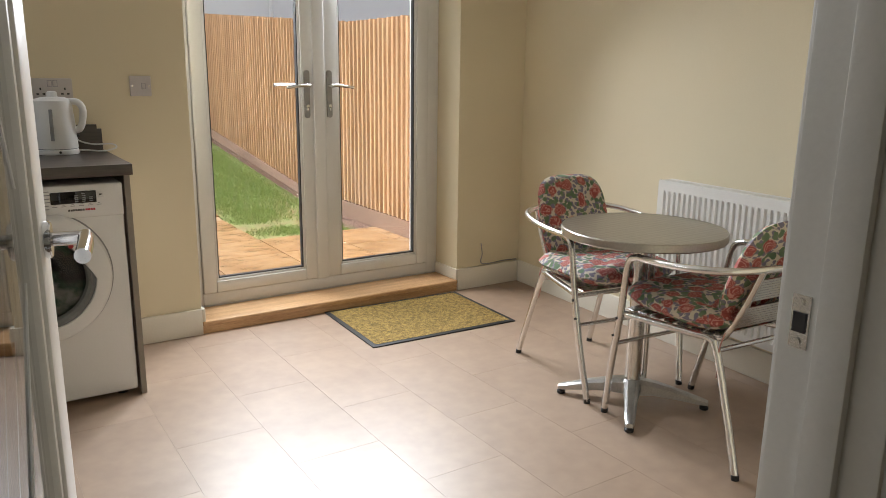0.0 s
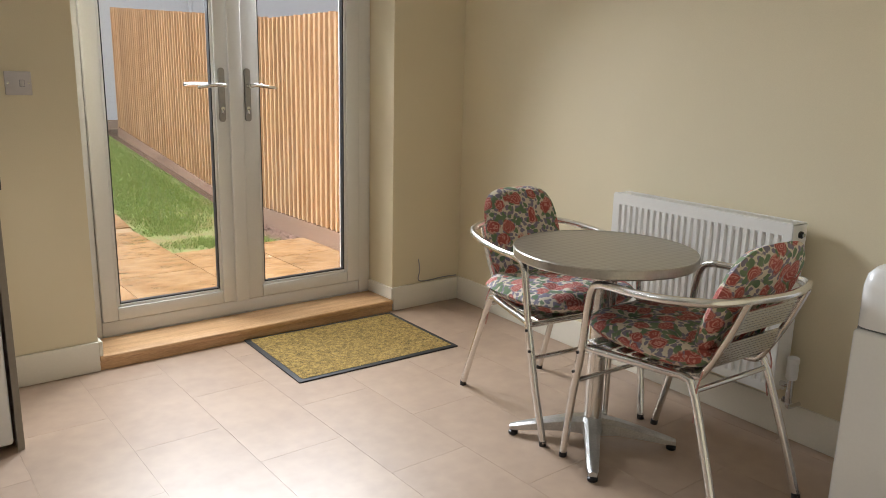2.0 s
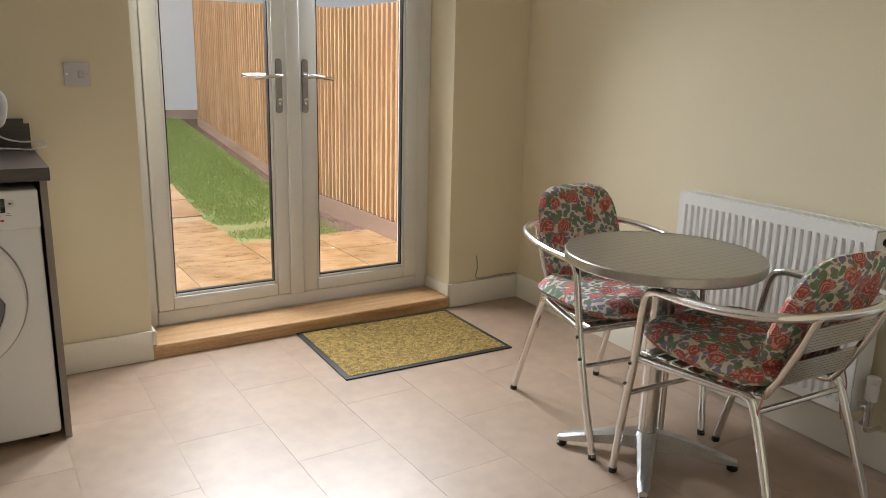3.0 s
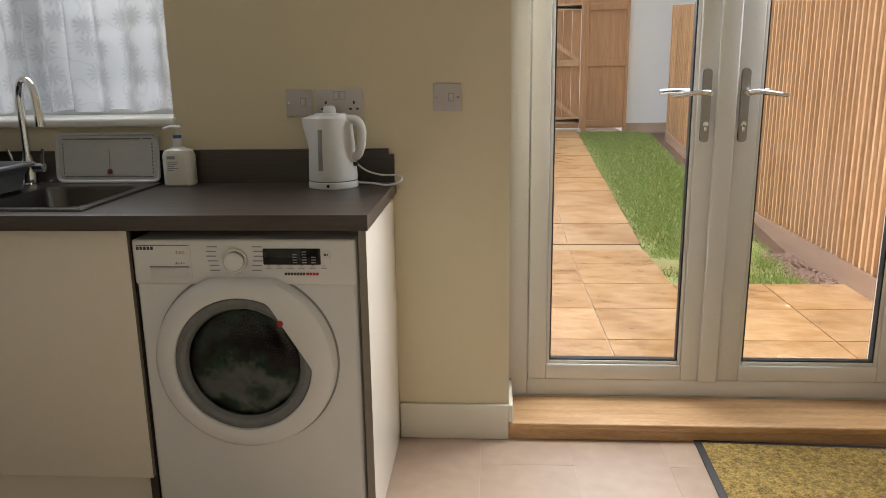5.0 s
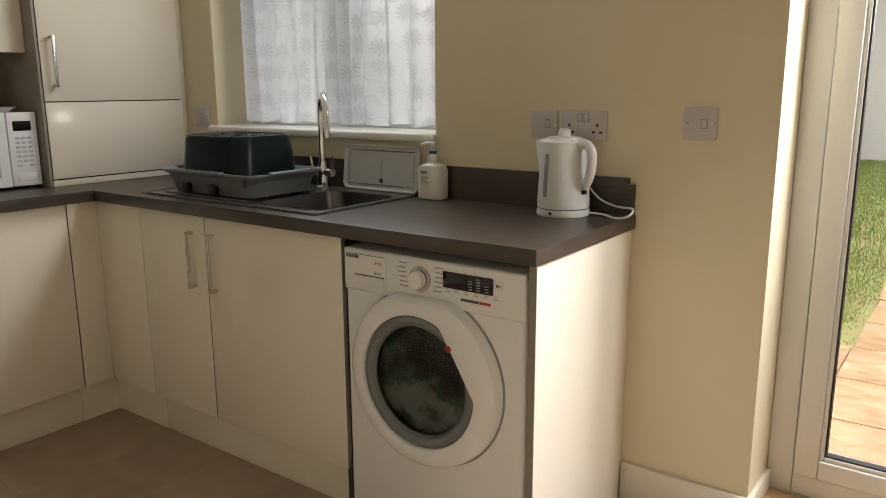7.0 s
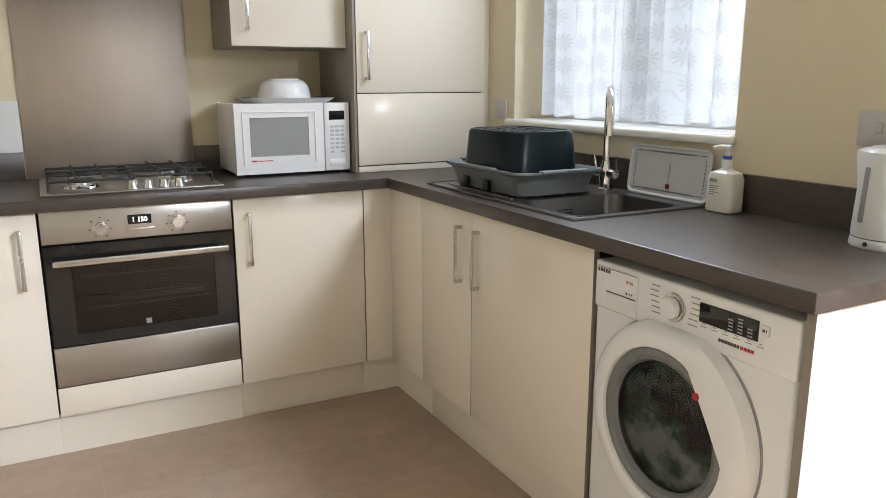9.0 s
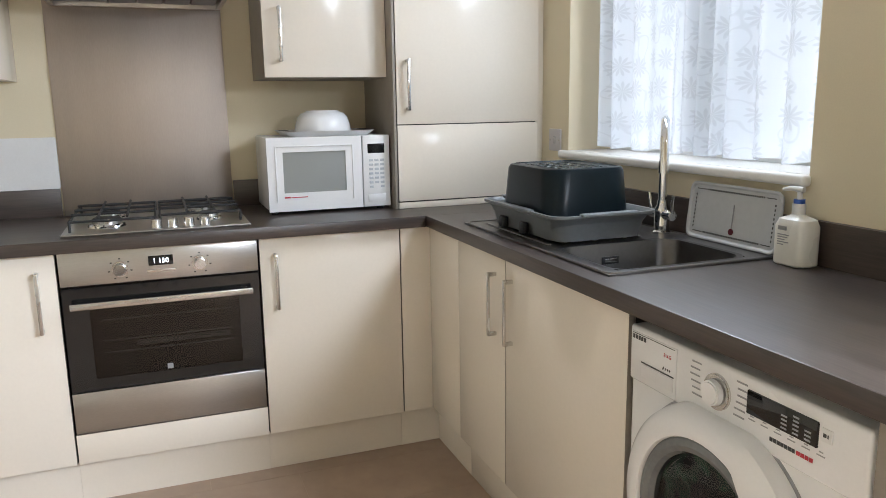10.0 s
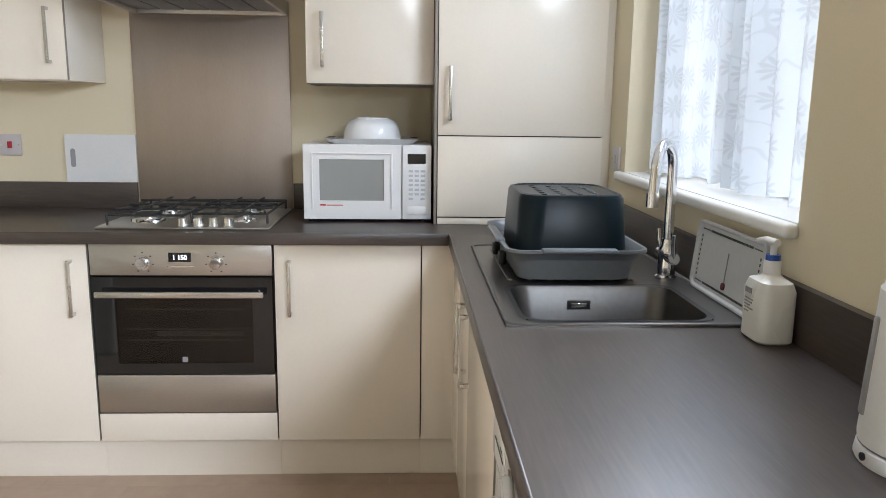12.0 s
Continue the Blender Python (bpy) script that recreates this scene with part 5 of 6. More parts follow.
def soap_bottle():
    x, y, z = 0.022, 3.744, TOP + 0.0004
    th = thing("soap_bottle", (x, y, z), "white hand-soap pump bottle with blue collar", "bottle")
    part("bottle", loft([rrect(x, y, 0.088, 0.060, 0.018, z), rrect(x, y, 0.095, 0.068, 0.020, z + 0.004), rrect(x, y, 0.095, 0.068, 0.020, z + 0.095), rrect(x, y, 0.084, 0.058, 0.020, z + 0.112), rrect(x, y, 0.040, 0.036, 0.016, z + 0.120), rrect(x, y, 0.032, 0.032, 0.0155, z + 0.124)]), mat("pearl_white_soap", (0.72, 0.71, 0.66), 0.28, var=0.03), th)
    part("collar", cyl((x, y, z + 0.150), (x, y, z + 0.160), 0.013, seg=24), M_BLUE, th, "blue collar")
    part("neck", cyl((x, y, z + 0.124), (x, y, z + 0.150), 0.0155, seg=24, bev=0.001), M_PLASTIC, th)
    pump = cyl((x, y, z + 0.160), (x, y, z + 0.180), 0.006, seg=16)
    tube([(x + 0.012, y, z + 0.183), (x - 0.02, y - 0.006, z + 0.185), (x - 0.040, y - 0.012, z + 0.180)], lambda u: 0.0075 - 0.003 * u, 12, bm=pump)
    part("pump", pump, M_PLASTIC, th, "white pump head")
    yl = y - 0.0345
    part("label_print", boxes([(x - 0.026, x + 0.000, yl - 0.0006, yl + 0.001, z + 0.086, z + 0.096)] + [(x - 0.026, x - 0.026 + w, yl - 0.0006, yl + 0.001, z + 0.074 - 0.006 * k, z + 0.0765 - 0.006 * k) for k, w in enumerate((0.034, 0.030, 0.022, 0.034, 0.018))]), M_GREYPRINT, th, smooth=False)


soap_bottle()


def kettle():
    x, y, z = 0.531, 3.700, TOP + 0.0004
    th = thing("kettle", (x, y, z), "white plastic electric kettle with cord", "kettle")
    part("base", lathe((x, y, z), [(0.076, 0), (0.078, 0.004), (0.076, 0.018), (0.070, 0.022)], 40), M_PLASTIC, th)
    part("base_seam", lathe((x, y, z + 0.0205), [(0.0745, 0), (0.0745, 0.003)], 40), M_GREY, th)
    body = bmesh.new()
    rings = []
    for r, h, lean in ((0.075, 0.0232, 0), (0.076, 0.030, 0), (0.072, 0.12, 0), (0.068, 0.195, -0.002), (0.066, 0.212, -0.004), (0.058, 0.220, -0.005), (0.030, 0.222, -0.005)):
        rings.append([(x + lean + r * math.cos(2 * math.pi * k / 40) - (max(0, -math.cos(2 * math.pi * k / 40) - 0.80) * 0.10 if 0.19 < h < 0.217 else 0), y + r * math.sin(2 * math.pi * k / 40), z + h) for k in range(40)])
    loft(rings, bm=body)
    part("jug", body, M_PLASTIC, th)
    part("lid", lathe((x - 0.003, y, z + 0.2185), [(0.050, 0), (0.048, 0.006), (0.020, 0.008), (0.018, 0.026), (0.012, 0.030)], 28), M_PLASTIC, th)
    hd = tube(spline([(x + 0.050, y - 0.012, z + 0.208), (x + 0.082, y - 0.024, z + 0.206), (x + 0.100, y - 0.030, z + 0.180), (x + 0.096, y - 0.028, z + 0.130), (x + 0.082, y - 0.024, z + 0.098), (x + 0.058, y - 0.014, z + 0.096)], 6), 0.0135, 12)
    part("handle", hd, M_PLASTIC, th)
    wa = radians(-108)
    c, s = math.cos(wa), math.sin(wa)
    gz = bmesh.new()
    box(-0.004, 0.004, -0.007, 0.007, -0.062, 0.062, 0.003, bm=gz)
    bmesh.ops.transform(gz, matrix=Matrix.Translation((x + 0.0715 * c, y + 0.0715 * s, z + 0.118)) @ Matrix.Rotation(wa, 4, 'Z') @ Matrix.Rotation(radians(-3), 4, 'Y'), verts=gz.verts)
    part("water_gauge", gz, M_GREYPRINT, th, "grey water gauge")
    part("switch", box(x + 0.066, x + 0.082, y - 0.026, y - 0.012, z + 0.066, z + 0.078, 0.003), M_DARK, th, "black switch")
    part("logo_dot", cyl((x + 0.0775 * math.cos(wa + 0.3), y + 0.0775 * math.sin(wa + 0.3), z + 0.011), (x + 0.080 * math.cos(wa + 0.3), y + 0.080 * math.sin(wa + 0.3), z + 0.011), 0.005, seg=14), M_DARK, th)
    cord = spline([(x + 0.070, y + 0.010, z + 0.010), (x + 0.12, y + 0.02, z + 0.006), (x + 0.17, y - 0.01, z + 0.004), (x + 0.215, y - 0.03, z + 0.018), (x + 0.205, y + 0.02, z + 0.030), (x + 0.14, y + 0.055, z + 0.028), (x + 0.08, y + 0.062, z + 0.05), (x + 0.02, y + 0.066, z + 0.12), (x - 0.01, y + 0.070, z + 0.225)], 8)
    part("cord", tube(cord, 0.0033, 8), M_PLASTIC, th, "white mains cord")


kettle()


# ---- sockets and switches ----
def wall_plate(name, label, category, face, at, w, parts):
    """A moulded wall plate; parts: rows of (kind, dx, dz)."""
    a, z = at
    th = thing(name, (a, YN, z) if face == "y" else (XW, a, z), label, category)

    def put(nm, x0, x1, d0, d1, z0, z1, material, bev=0.0, lab=""):
        if face == "y":
            bm = box(a + x0, a + x1, YN - d1, YN - d0, z + z0, z + z1, bev)
        else:
            bm = box(XW + d0, XW + d1, a + x0, a + x1, z + z0, z + z1, bev)
        return part(nm, bm, material, th, lab)

    put("plate", -w / 2, w / 2, 0.0004, 0.009, -0.043, 0.043, M_WALLPLATE, 0.0025)
    for kind, dx, dz in parts:
        if kind == "rocker":
            put("rocker", dx - 0.007, dx + 0.007, 0.0085, 0.013, dz - 0.011, dz + 0.011, M_WALLPLATE, 0.002)
            put("rocker_gap", dx - 0.009, dx + 0.009, 0.0088, 0.0095, dz - 0.013, dz + 0.013, M_GREYPRINT)
        elif kind == "red":
            put("rocker", dx - 0.009, dx + 0.009, 0.0085, 0.014, dz - 0.014, dz + 0.014, M_RED, 0.002, "red rocker")
        elif kind == "holes":
            for hx, hz, hw, hh in ((0, 0.010, 0.003, 0.005), (-0.011, -0.010, 0.005, 0.003), (0.011, -0.010, 0.005, 0.003)):
                put("pin_hole", dx + hx - hw, dx + hx + hw, 0.0088, 0.0094, dz + hz - hh, dz + hz + hh, M_DARK)
        elif kind == "screw":
            put("screw", dx - 0.003, dx + 0.003, 0.0088, 0.0098, dz - 0.003, dz + 0.003, M_SATIN)
        elif kind == "plug":
            put("plug", dx - 0.024, dx + 0.024, 0.009, 0.040, dz - 0.026, dz + 0.026, M_PLASTIC, 0.006, "white mains plug")
    return th


wall_plate("switch_plate", "white fused switch plate, greyed as in shade, on the cream wall", "switch", "y", (0.886, 1.172), 0.088, [("rocker", 0.012, 0), ("screw", -0.034, 0), ("screw", 0.034, 0)])
wall_plate("switch_plate", "white switch plate, greyed as in shade, above the worktop", "switch", "y", (0.413, 1.160), 0.088, [("rocker", 0.012, 0.002), ("screw", -0.034, 0), ("screw", 0.034, 0)])
wall_plate("double_socket", "white double power socket, greyed as in shade, above the kettle", "socket", "y", (0.543, 1.160), 0.148, [("rocker", -0.010, 0.022), ("rocker", 0.010, 0.022), ("holes", 0.045, -0.010), ("holes", -0.045, -0.010)])
wall_plate("switch_plate", "white switch plate, greyed as in shade, between window and cupboard", "switch", "y", (-1.263, 1.156), 0.088, [("rocker", 0, 0), ("screw", -0.034, 0), ("screw", 0.034, 0)])
wall_plate("cooker_switch", "white cooker switch with red rocker", "switch", "x", (1.463, 1.158), 0.088, [("red", 0, 0), ("screw", -0.034, 0), ("screw", 0.034, 0)])

board = thing("chopping_board", (XW + 0.03, 1.82, 1.010), "white plastic chopping board standing on the upstand", "chopping board")
hole = [(XW + 0.004, y, z) for y, z, _ in rrect(1.711, 1.108, 0.020, 0.075, 0.0098, 0)]
rim = [(XW + 0.004, y, z) for y, z, _ in rrect(1.822, 1.1065, 0.282, 0.192, 0.006, 0)]
part("board", loft([[(XW + d, y, z) for _, y, z in rim] for d in (0.003, 0.013)]), M_PLASTIC, board)
part("grip_slot", loft([[(XW + d, y, z) for _, y, z in hole] for d in (0.0128, 0.0140)]), M_GREYPRINT, board, "grip slot")


# ---- radiator ----
def radiator():
    x0, x1, y0, y1, z0, z1 = EAST_X - 0.117, EAST_X - 0.035, 1.788, 2.572, 0.184, 0.782
    th = thing("radiator", (EAST_X, EAST_Y, z0), "white ribbed double-panel steel radiator on the wall", "radiator")
    th.rotation_euler.z = math.atan(EAST_SKEW)
    n = 25
    pitch = (y1 - y0 - 0.05) / n
    prof = [(y0, 0.0)]
    y = y0 + 0.025
    for k in range(n):
        prof += [(y, 0.0), (y + pitch * 0.22, -0.0), (y + pitch * 0.36, 0.011), (y + pitch * 0.64, 0.011), (y + pitch * 0.78, 0.0)]
        y += pitch
    prof.append((y1, 0.0))
    for xx, sgn in ((x0, 1), (x1 - 0.012, 1)):
        bm = bmesh.new()
        levels = [(z0, 0), (z0 + 0.030, 0), (z0 + 0.045, 1), (z1 - 0.055, 1), (z1 - 0.040, 0), (z1, 0)]
        grid = [[bm.verts.new((xx + d * f, yy, zz)) for yy, d in prof] for zz, f in levels]
        for a, b in zip(grid, grid[1:]):
            for k in range(len(prof) - 1):
                bm.faces.new((a[k], a[k + 1], b[k + 1], b[k]))
        back = [[bm.verts.new((xx + 0.012, yy, zz)) for yy in (y0, y1)] for zz in (z0, z1)]
        bm.faces.new((back[0][0], back[1][0], back[1][1], back[0][1]))
        bm.faces.new([*[v for v in grid[0]], back[0][1], back[0][0]])
        bm.faces.new([*[v for v in grid[-1]][::-1], back[1][0], back[1][1]])
        part("panel", bm, M_RADIATOR, th)
    for yy in (y0 - 0.004, y1 + 0.001):
        part("side_cover", box(x0 + 0.001, x1, yy, yy + 0.003, z0 + 0.01, z1 - 0.002, 0.001), M_RADIATOR, th)
    grill = bmesh.new()
    box(x0 + 0.001, x0 + 0.012, y0, y1, z1 + 0.0005, z1 + 0.004, 0.001, bm=grill)
    box(x1 - 0.012, x1, y0, y1, z1 + 0.0005, z1 + 0.004, 0.001, bm=grill)
    k = y0 + 0.004
    while k < y1 - 0.006:
        box(x0 + 0.012, x1 - 0.012, k, k + 0.0035, z1 - 0.001, z1 + 0.003, bm=grill)
        k += 0.0115
    part("top_grille", grill, M_RADIATOR, th, "slotted top grille", smooth=False)
    pl = part("vent_plug", cyl((x0 + 0.042, y0 - 0.004, z1 - 0.035), (x0 + 0.042, y0 - 0.012, z1 - 0.035), 0.012, seg=18), M_DARK, th, "dark vent plug")
    part("vent_screw", cyl((x0 + 0.042, y0 - 0.012, z1 - 0.035), (x0 + 0.042, y0 - 0.020, z1 - 0.035), 0.006, seg=12), M_SATIN, pl)
    vx, vy = x0 + 0.042, y0 - 0.040
    v = cyl((vx, y0 - 0.002, z0 + 0.035), (vx, vy, z0 + 0.035), 0.010, seg=16)
    cyl((vx, vy, z0 - 0.025), (vx, vy, z0 + 0.060), 0.012, seg=16, bm=v)
    cyl((vx, vy - 0.004, z0 - 0.020), (vx, vy + 0.020, z0 - 0.020), 0.011, seg=6, bm=v)
    vb = part("valve", v, M_CHROME, th, "chrome valve body")
    part("valve_head", lathe((vx, vy, z0 + 0.060), [(0.015, 0), (0.019, 0.004), (0.020, 0.040), (0.018, 0.060), (0.021, 0.062), (0.020, 0.078), (0.014, 0.082)], 24), M_PLASTIC, vb, "white thermostat head")
    part("pipe", tube(spline([(vx, vy, z0 - 0.02), (vx, vy, z0 - 0.040), (vx + 0.03, vy, z0 - 0.048), (EAST_X - 0.001, vy, z0 - 0.048)], 6), 0.0075, 12), M_CHROME, th)
    for yy in (y0 + 0.12, y1 - 0.12):
        part("bracket", box(x1, EAST_X - 0.0005, yy, yy + 0.03, z0 + 0.05, z1 - 0.05), M_RADIATOR, th, smooth=False)


radiator()


# ---- bistro table ----
def table():
    cx, cy, zt = 2.288, 2.167, 0.693
    th = thing("bistro_table", (cx, cy, 0), "round stainless steel topped bistro table on a cast foot", "table")
    sw = bpy.data.materials.new("swirled_steel")
    sw.use_nodes = True
    n, l = sw.node_tree.nodes, sw.node_tree.links
    b = n["Principled BSDF"]
    b.inputs["Metallic"].default_value = 1.0
    co, vo, rp, bp = n.new("ShaderNodeTexCoord"), n.new("ShaderNodeTexVoronoi"), n.new("ShaderNodeValToRGB"), n.new("ShaderNodeBump")
    vo.inputs["Scale"].default_value, vo.inputs["Randomness"].default_value = 32, 0.15
    l.new(co.outputs["Object"], vo.inputs["Vector"])
    rp.color_ramp.elements[0].color, rp.color_ramp.elements[1].color = (0.33, 0.31, 0.28, 1), (0.45, 0.43, 0.39, 1)
    l.new(vo.outputs["Distance"], rp.inputs["Fac"])
    l.new(rp.outputs["Color"], b.inputs["Base Color"])
    b.inputs["Roughness"].default_value = 0.34
    bp.inputs["Strength"].default_value, bp.inputs["Distance"].default_value = 0.25, 0.004
    l.new(vo.outputs["Distance"], bp.inputs["Height"])
    l.new(bp.outputs["Normal"], b.inputs["Normal"])
    top = part("tabletop", lathe((cx, cy, zt), [(0.285, -0.004), (0.298, -0.002), (0.298, 0.0)], 64), sw, th, "swirl-brushed steel top")
    part("edge_band", lathe((cx, cy, zt), [(0.286, -0.030), (0.2985, -0.030), (0.3015, -0.026), (0.3015, -0.002), (0.2990, 0.0015), (0.2965, 0.0008)], 64, False, False), M_EDGE, top, "dull steel edge")
    part("underside", lathe((cx, cy, zt), [(0.2955, -0.028), (0.2955, -0.020)], 48), M_DARK, top)
    part("column", cyl((cx, cy, 0.075), (cx, cy, zt - 0.020), 0.0300, seg=28), M_ALU, th)
    part("spare_column", cyl((cx + 0.052, cy - 0.01, 0.080), (cx + 0.052, cy - 0.01, zt - 0.020), 0.010, seg=16), M_ALU, th)
    part("hub", lathe((cx, cy, 0.040), [(0.040, 0), (0.048, 0.012), (0.044, 0.045), (0.034, 0.056)], 28), M_CAST, th)
    for a in (222, 312, 42, 132):
        ux, uy = math.cos(radians(a)), math.sin(radians(a))
        vx, vy = -uy, ux
        rings = []
        for r, zc, w, h in ((0.03, 0.068, 0.030, 0.030), (0.09, 0.066, 0.026, 0.024), (0.18, 0.050, 0.022, 0.017), (0.255, 0.034, 0.019, 0.011), (0.285, 0.028, 0.012, 0.008)):
            ring = []
            for s, t in ((-1, -1), (1, -1), (1, 0.5), (0.55, 1), (-0.55, 1), (-1, 0.5)):
                ring.append((cx + ux * r + vx * w * s, cy + uy * r + vy * w * s, zc + h * t))
            rings.append(ring)
        leg = part("leg", loft(rings), M_CAST, th, "cast aluminium foot arm")
        fx, fy = cx + ux * 0.272, cy + uy * 0.272
        part("foot_pad", lathe((fx, fy, 0), [(0.014, 0), (0.017, 0.003), (0.017, 0.012), (0.010, 0.016), (0.008, 0.028)], 18), M_DARK, leg, "black foot pad")


table()


# ---- chairs: tubular aluminium frame, slatted seat and back, floral cushions ----
def cushion(w, d, h, r=0.06, dome=0.35, seed=0):
    """A stuffed pad lying flat, with seams pinched at the rim and a few tufts."""
    n, m = 26, 24
    bm = bmesh.new()
    tufts = [(sx * w * 0.22, sy * d * 0.22) for sx in (-1, 1) for sy in (-1, 1)]

    def shape(u, v):
        k = max(abs(u), abs(v))
        if k < 1e-6:
            return 0.0, 0.0
        q = (abs(u) ** 3.5 + abs(v) ** 3.5) ** (1 / 3.5)
        f = k / q
        return u * f * w / 2, v * f * d / 2

    def height(u, v, x, y):
        e = max(0.0, 1 - max(abs(u), abs(v)) ** 2.6) ** 0.45
        z = h / 2 * e
        for tx, ty in tufts:
            z -= h * 0.22 * math.exp(-((x - tx) ** 2 + (y - ty) ** 2) / 0.0009)
        return z + 0.006 * e * noise.noise(Vector((x * 9, y * 9, seed)))

    grids = []
    for s in (1, -1):
        g = []
        for j in range(m + 1):
            row = []
            for i in range(n + 1):
                u, v = 2 * i / n - 1, 2 * j / m - 1
                x, y = shape(u, v)
                row.append(bm.verts.new((x, y, s * height(u, v, x, y) + h / 2)))
            g.append(row)
        grids.append(g)
        for j in range(m):
            for i in range(n):
                bm.faces.new((g[j][i], g[j][i + 1], g[j + 1][i + 1], g[j + 1][i]))
    bmesh.ops.remove_doubles(bm, verts=bm.verts, dist=0.0008)
    return bm


def chair():
    """Faces +y; feet on the floor; origin at the middle of the feet."""
    th = thing("bistro_chair", (0, 0, 0), "tubular aluminium bistro chair with floral seat and back cushions", "chair", "chairs at the bistro table")
    r = 0.0125
    zs, za = 0.415, 0.640
    for s in (-1, 1):
        front = [(s * 0.230, 0.290, 0.010), (s * 0.248, 0.248, 0.22), (s * 0.256, 0.210, zs), (s * 0.262, 0.190, 0.56), (s * 0.264, 0.172, 0.622), (s * 0.266, 0.130, za)]
        part("front_leg", tube(spline(front, 6), r), M_ALU, th)
        rear = [(s * 0.196, -0.288, 0.010), (s * 0.186, -0.222, 0.20), (s * 0.176, -0.152, zs - 0.03), (s * 0.178, -0.118, zs + 0.002), (s * 0.195, -0.05, zs + 0.004), (s * 0.243, 0.20, zs)]
        part("rear_leg", tube(spline(rear, 6), r), M_ALU, th)
        up = [(s * 0.138, -0.02, zs - 0.002), (s * 0.138, -0.125, zs - 0.002), (s * 0.139, -0.160, zs + 0.03), (s * 0.140, -0.222, 0.56), (s * 0.142, -0.268, za + 0.030)]
        part("back_upright", tube(spline(up, 6), 0.011), M_ALU, th)
        for fx, fy in ((s * 0.230, 0.290), (s * 0.196, -0.288)):
            part("foot_cap", cyl((fx, fy, 0.0), (fx, fy + (-0.002 if fy > 0 else 0.002), 0.018), 0.0132, seg=16), M_DARK, th, "dark foot cap")
        for bx, by, bz in ((s * 0.262, 0.232, 0.33), (s * 0.265, 0.215, 0.40)):
            part("rivet", cyl((bx - s * 0.004, by, bz), (bx + s * 0.006, by, bz), 0.005, seg=10), M_DARK, th)
    loop = [(0.266, 0.130, za), (0.270, 0.02, za + 0.004), (0.262, -0.10, za + 0.014), (0.222, -0.210, za + 0.026), (0.13, -0.268, za + 0.034), (0, -0.292, za + 0.036), (-0.13, -0.268, za + 0.034), (-0.222, -0.210, za + 0.026), (-0.262, -0.10, za + 0.014), (-0.270, 0.02, za + 0.004), (-0.266, 0.130, za)]
    part("arm_rail", tube(spline(loop, 7), r), M_ALU, th, "bent tube arm and back rail")
    part("front_rail", tube([(-0.245, 0.200, zs - 0.004), (0.245, 0.200, zs - 0.004)], 0.0095), M_ALU, th)
    part("front_rail", tube([(-0.252, 0.225, 0.30), (0.252, 0.225, 0.30)], 0.008), M_ALU, th)
    part("rear_rail", tube([(-0.178, -0.150, zs - 0.032), (0.178, -0.150, zs - 0.032)], 0.0085), M_ALU, th)
    for k in range(7):
        y = -0.135 + k * 0.052
        part("seat_slat", box(-0.172 - 0.009 * k, 0.172 + 0.009 * k, y, y + 0.042, zs + 0.010, zs + 0.018, 0.003, 1), M_ALU, th)
    for k in range(2):
        z = 0.462 + k * 0.100
        y = -0.174 - (z - 0.45) * 0.42
        sl = boxes([(-0.130, 0.130, -0.003, 0.003, q * 0.0105, q * 0.0105 + 0.0085) for q in range(8)] + [(-0.130, 0.130, -0.0015, 0.0025, 0, 0.082)])
        bmesh.ops.transform(sl, matrix=Matrix.Translation((0, y, z)) @ Matrix.Rotation(radians(22), 4, 'X'), verts=sl.verts)
        part("back_slat", sl, M_ALU, th, "ribbed aluminium back slat")
    seat = cushion(0.485, 0.475, 0.094, seed=1)
    bmesh.ops.transform(seat, matrix=Matrix.Translation((0, 0.055, zs + 0.017)) @ Matrix.Rotation(radians(1.5), 4, 'X'), verts=seat.verts)
    part("seat_cushion", seat, M_FLORAL, th, "floral printed seat cushion")
    back = cushion(0.350, 0.385, 0.076, seed=2)
    bmesh.ops.transform(back, matrix=Matrix.Translation((0, -0.164, zs + 0.228)) @ Matrix.Rotation(radians(112), 4, 'X') @ Matrix.Translation((0, 0, -0.02)), verts=back.verts)
    part("back_cushion", back, M_FLORAL, th, "floral printed back cushion")
    for s in (-1, 1):
        part("cushion_tie", tube(spline([(s * 0.16, -0.165, zs + 0.03), (s * 0.180, -0.165, zs - 0.02), (s * 0.172, -0.160, zs - 0.07), (s * 0.180, -0.164, zs - 0.12)], 5), 0.0025, 6), mat("pink_tie", (0.45, 0.22, 0.18), 0.9), th, "faded pink tie ribbon")
    return th


first = chair()
first.matrix_basis = pose(2.340, 1.848, 0, 0, 0, -3.7)
copy_thing(first, pose(2.394, 2.497, 0, 0, 0, 172))


# ---- chest freezer ----
def freezer():
    x0, x1, y0, y1 = 2.300, 2.800, 0.800, 1.374
    th = thing("chest_freezer", ((x0 + x1) / 2, (y0 + y1) / 2, 0), "white chest freezer with rounded lid", "freezer")
    part("body", box(x0, x1, y0, y1, 0.03, 0.640, 0.012, 3), M_ENAMEL, th)
    part("seal", box(x0 + 0.008, x1 - 0.008, y0 + 0.008, y1 - 0.008, 0.6405, 0.646), M_GREY, th, smooth=False)
    part("lid", loft([rrect((x0 + x1) / 2, (y0 + y1) / 2, x1 - x0 - k, y1 - y0 - k, 0.035, z) for k, z in ((0.0, 0.6465), (0, 0.75), (0.010, 0.780), (0.035, 0.797), (0.09, 0.803))]), M_ENAMEL, th)
    part("plinth", box(x0 + 0.03, x1 - 0.03, y0 + 0.03, y1 - 0.03, 0.0, 0.0295), M_DARK, th, smooth=False)


freezer()

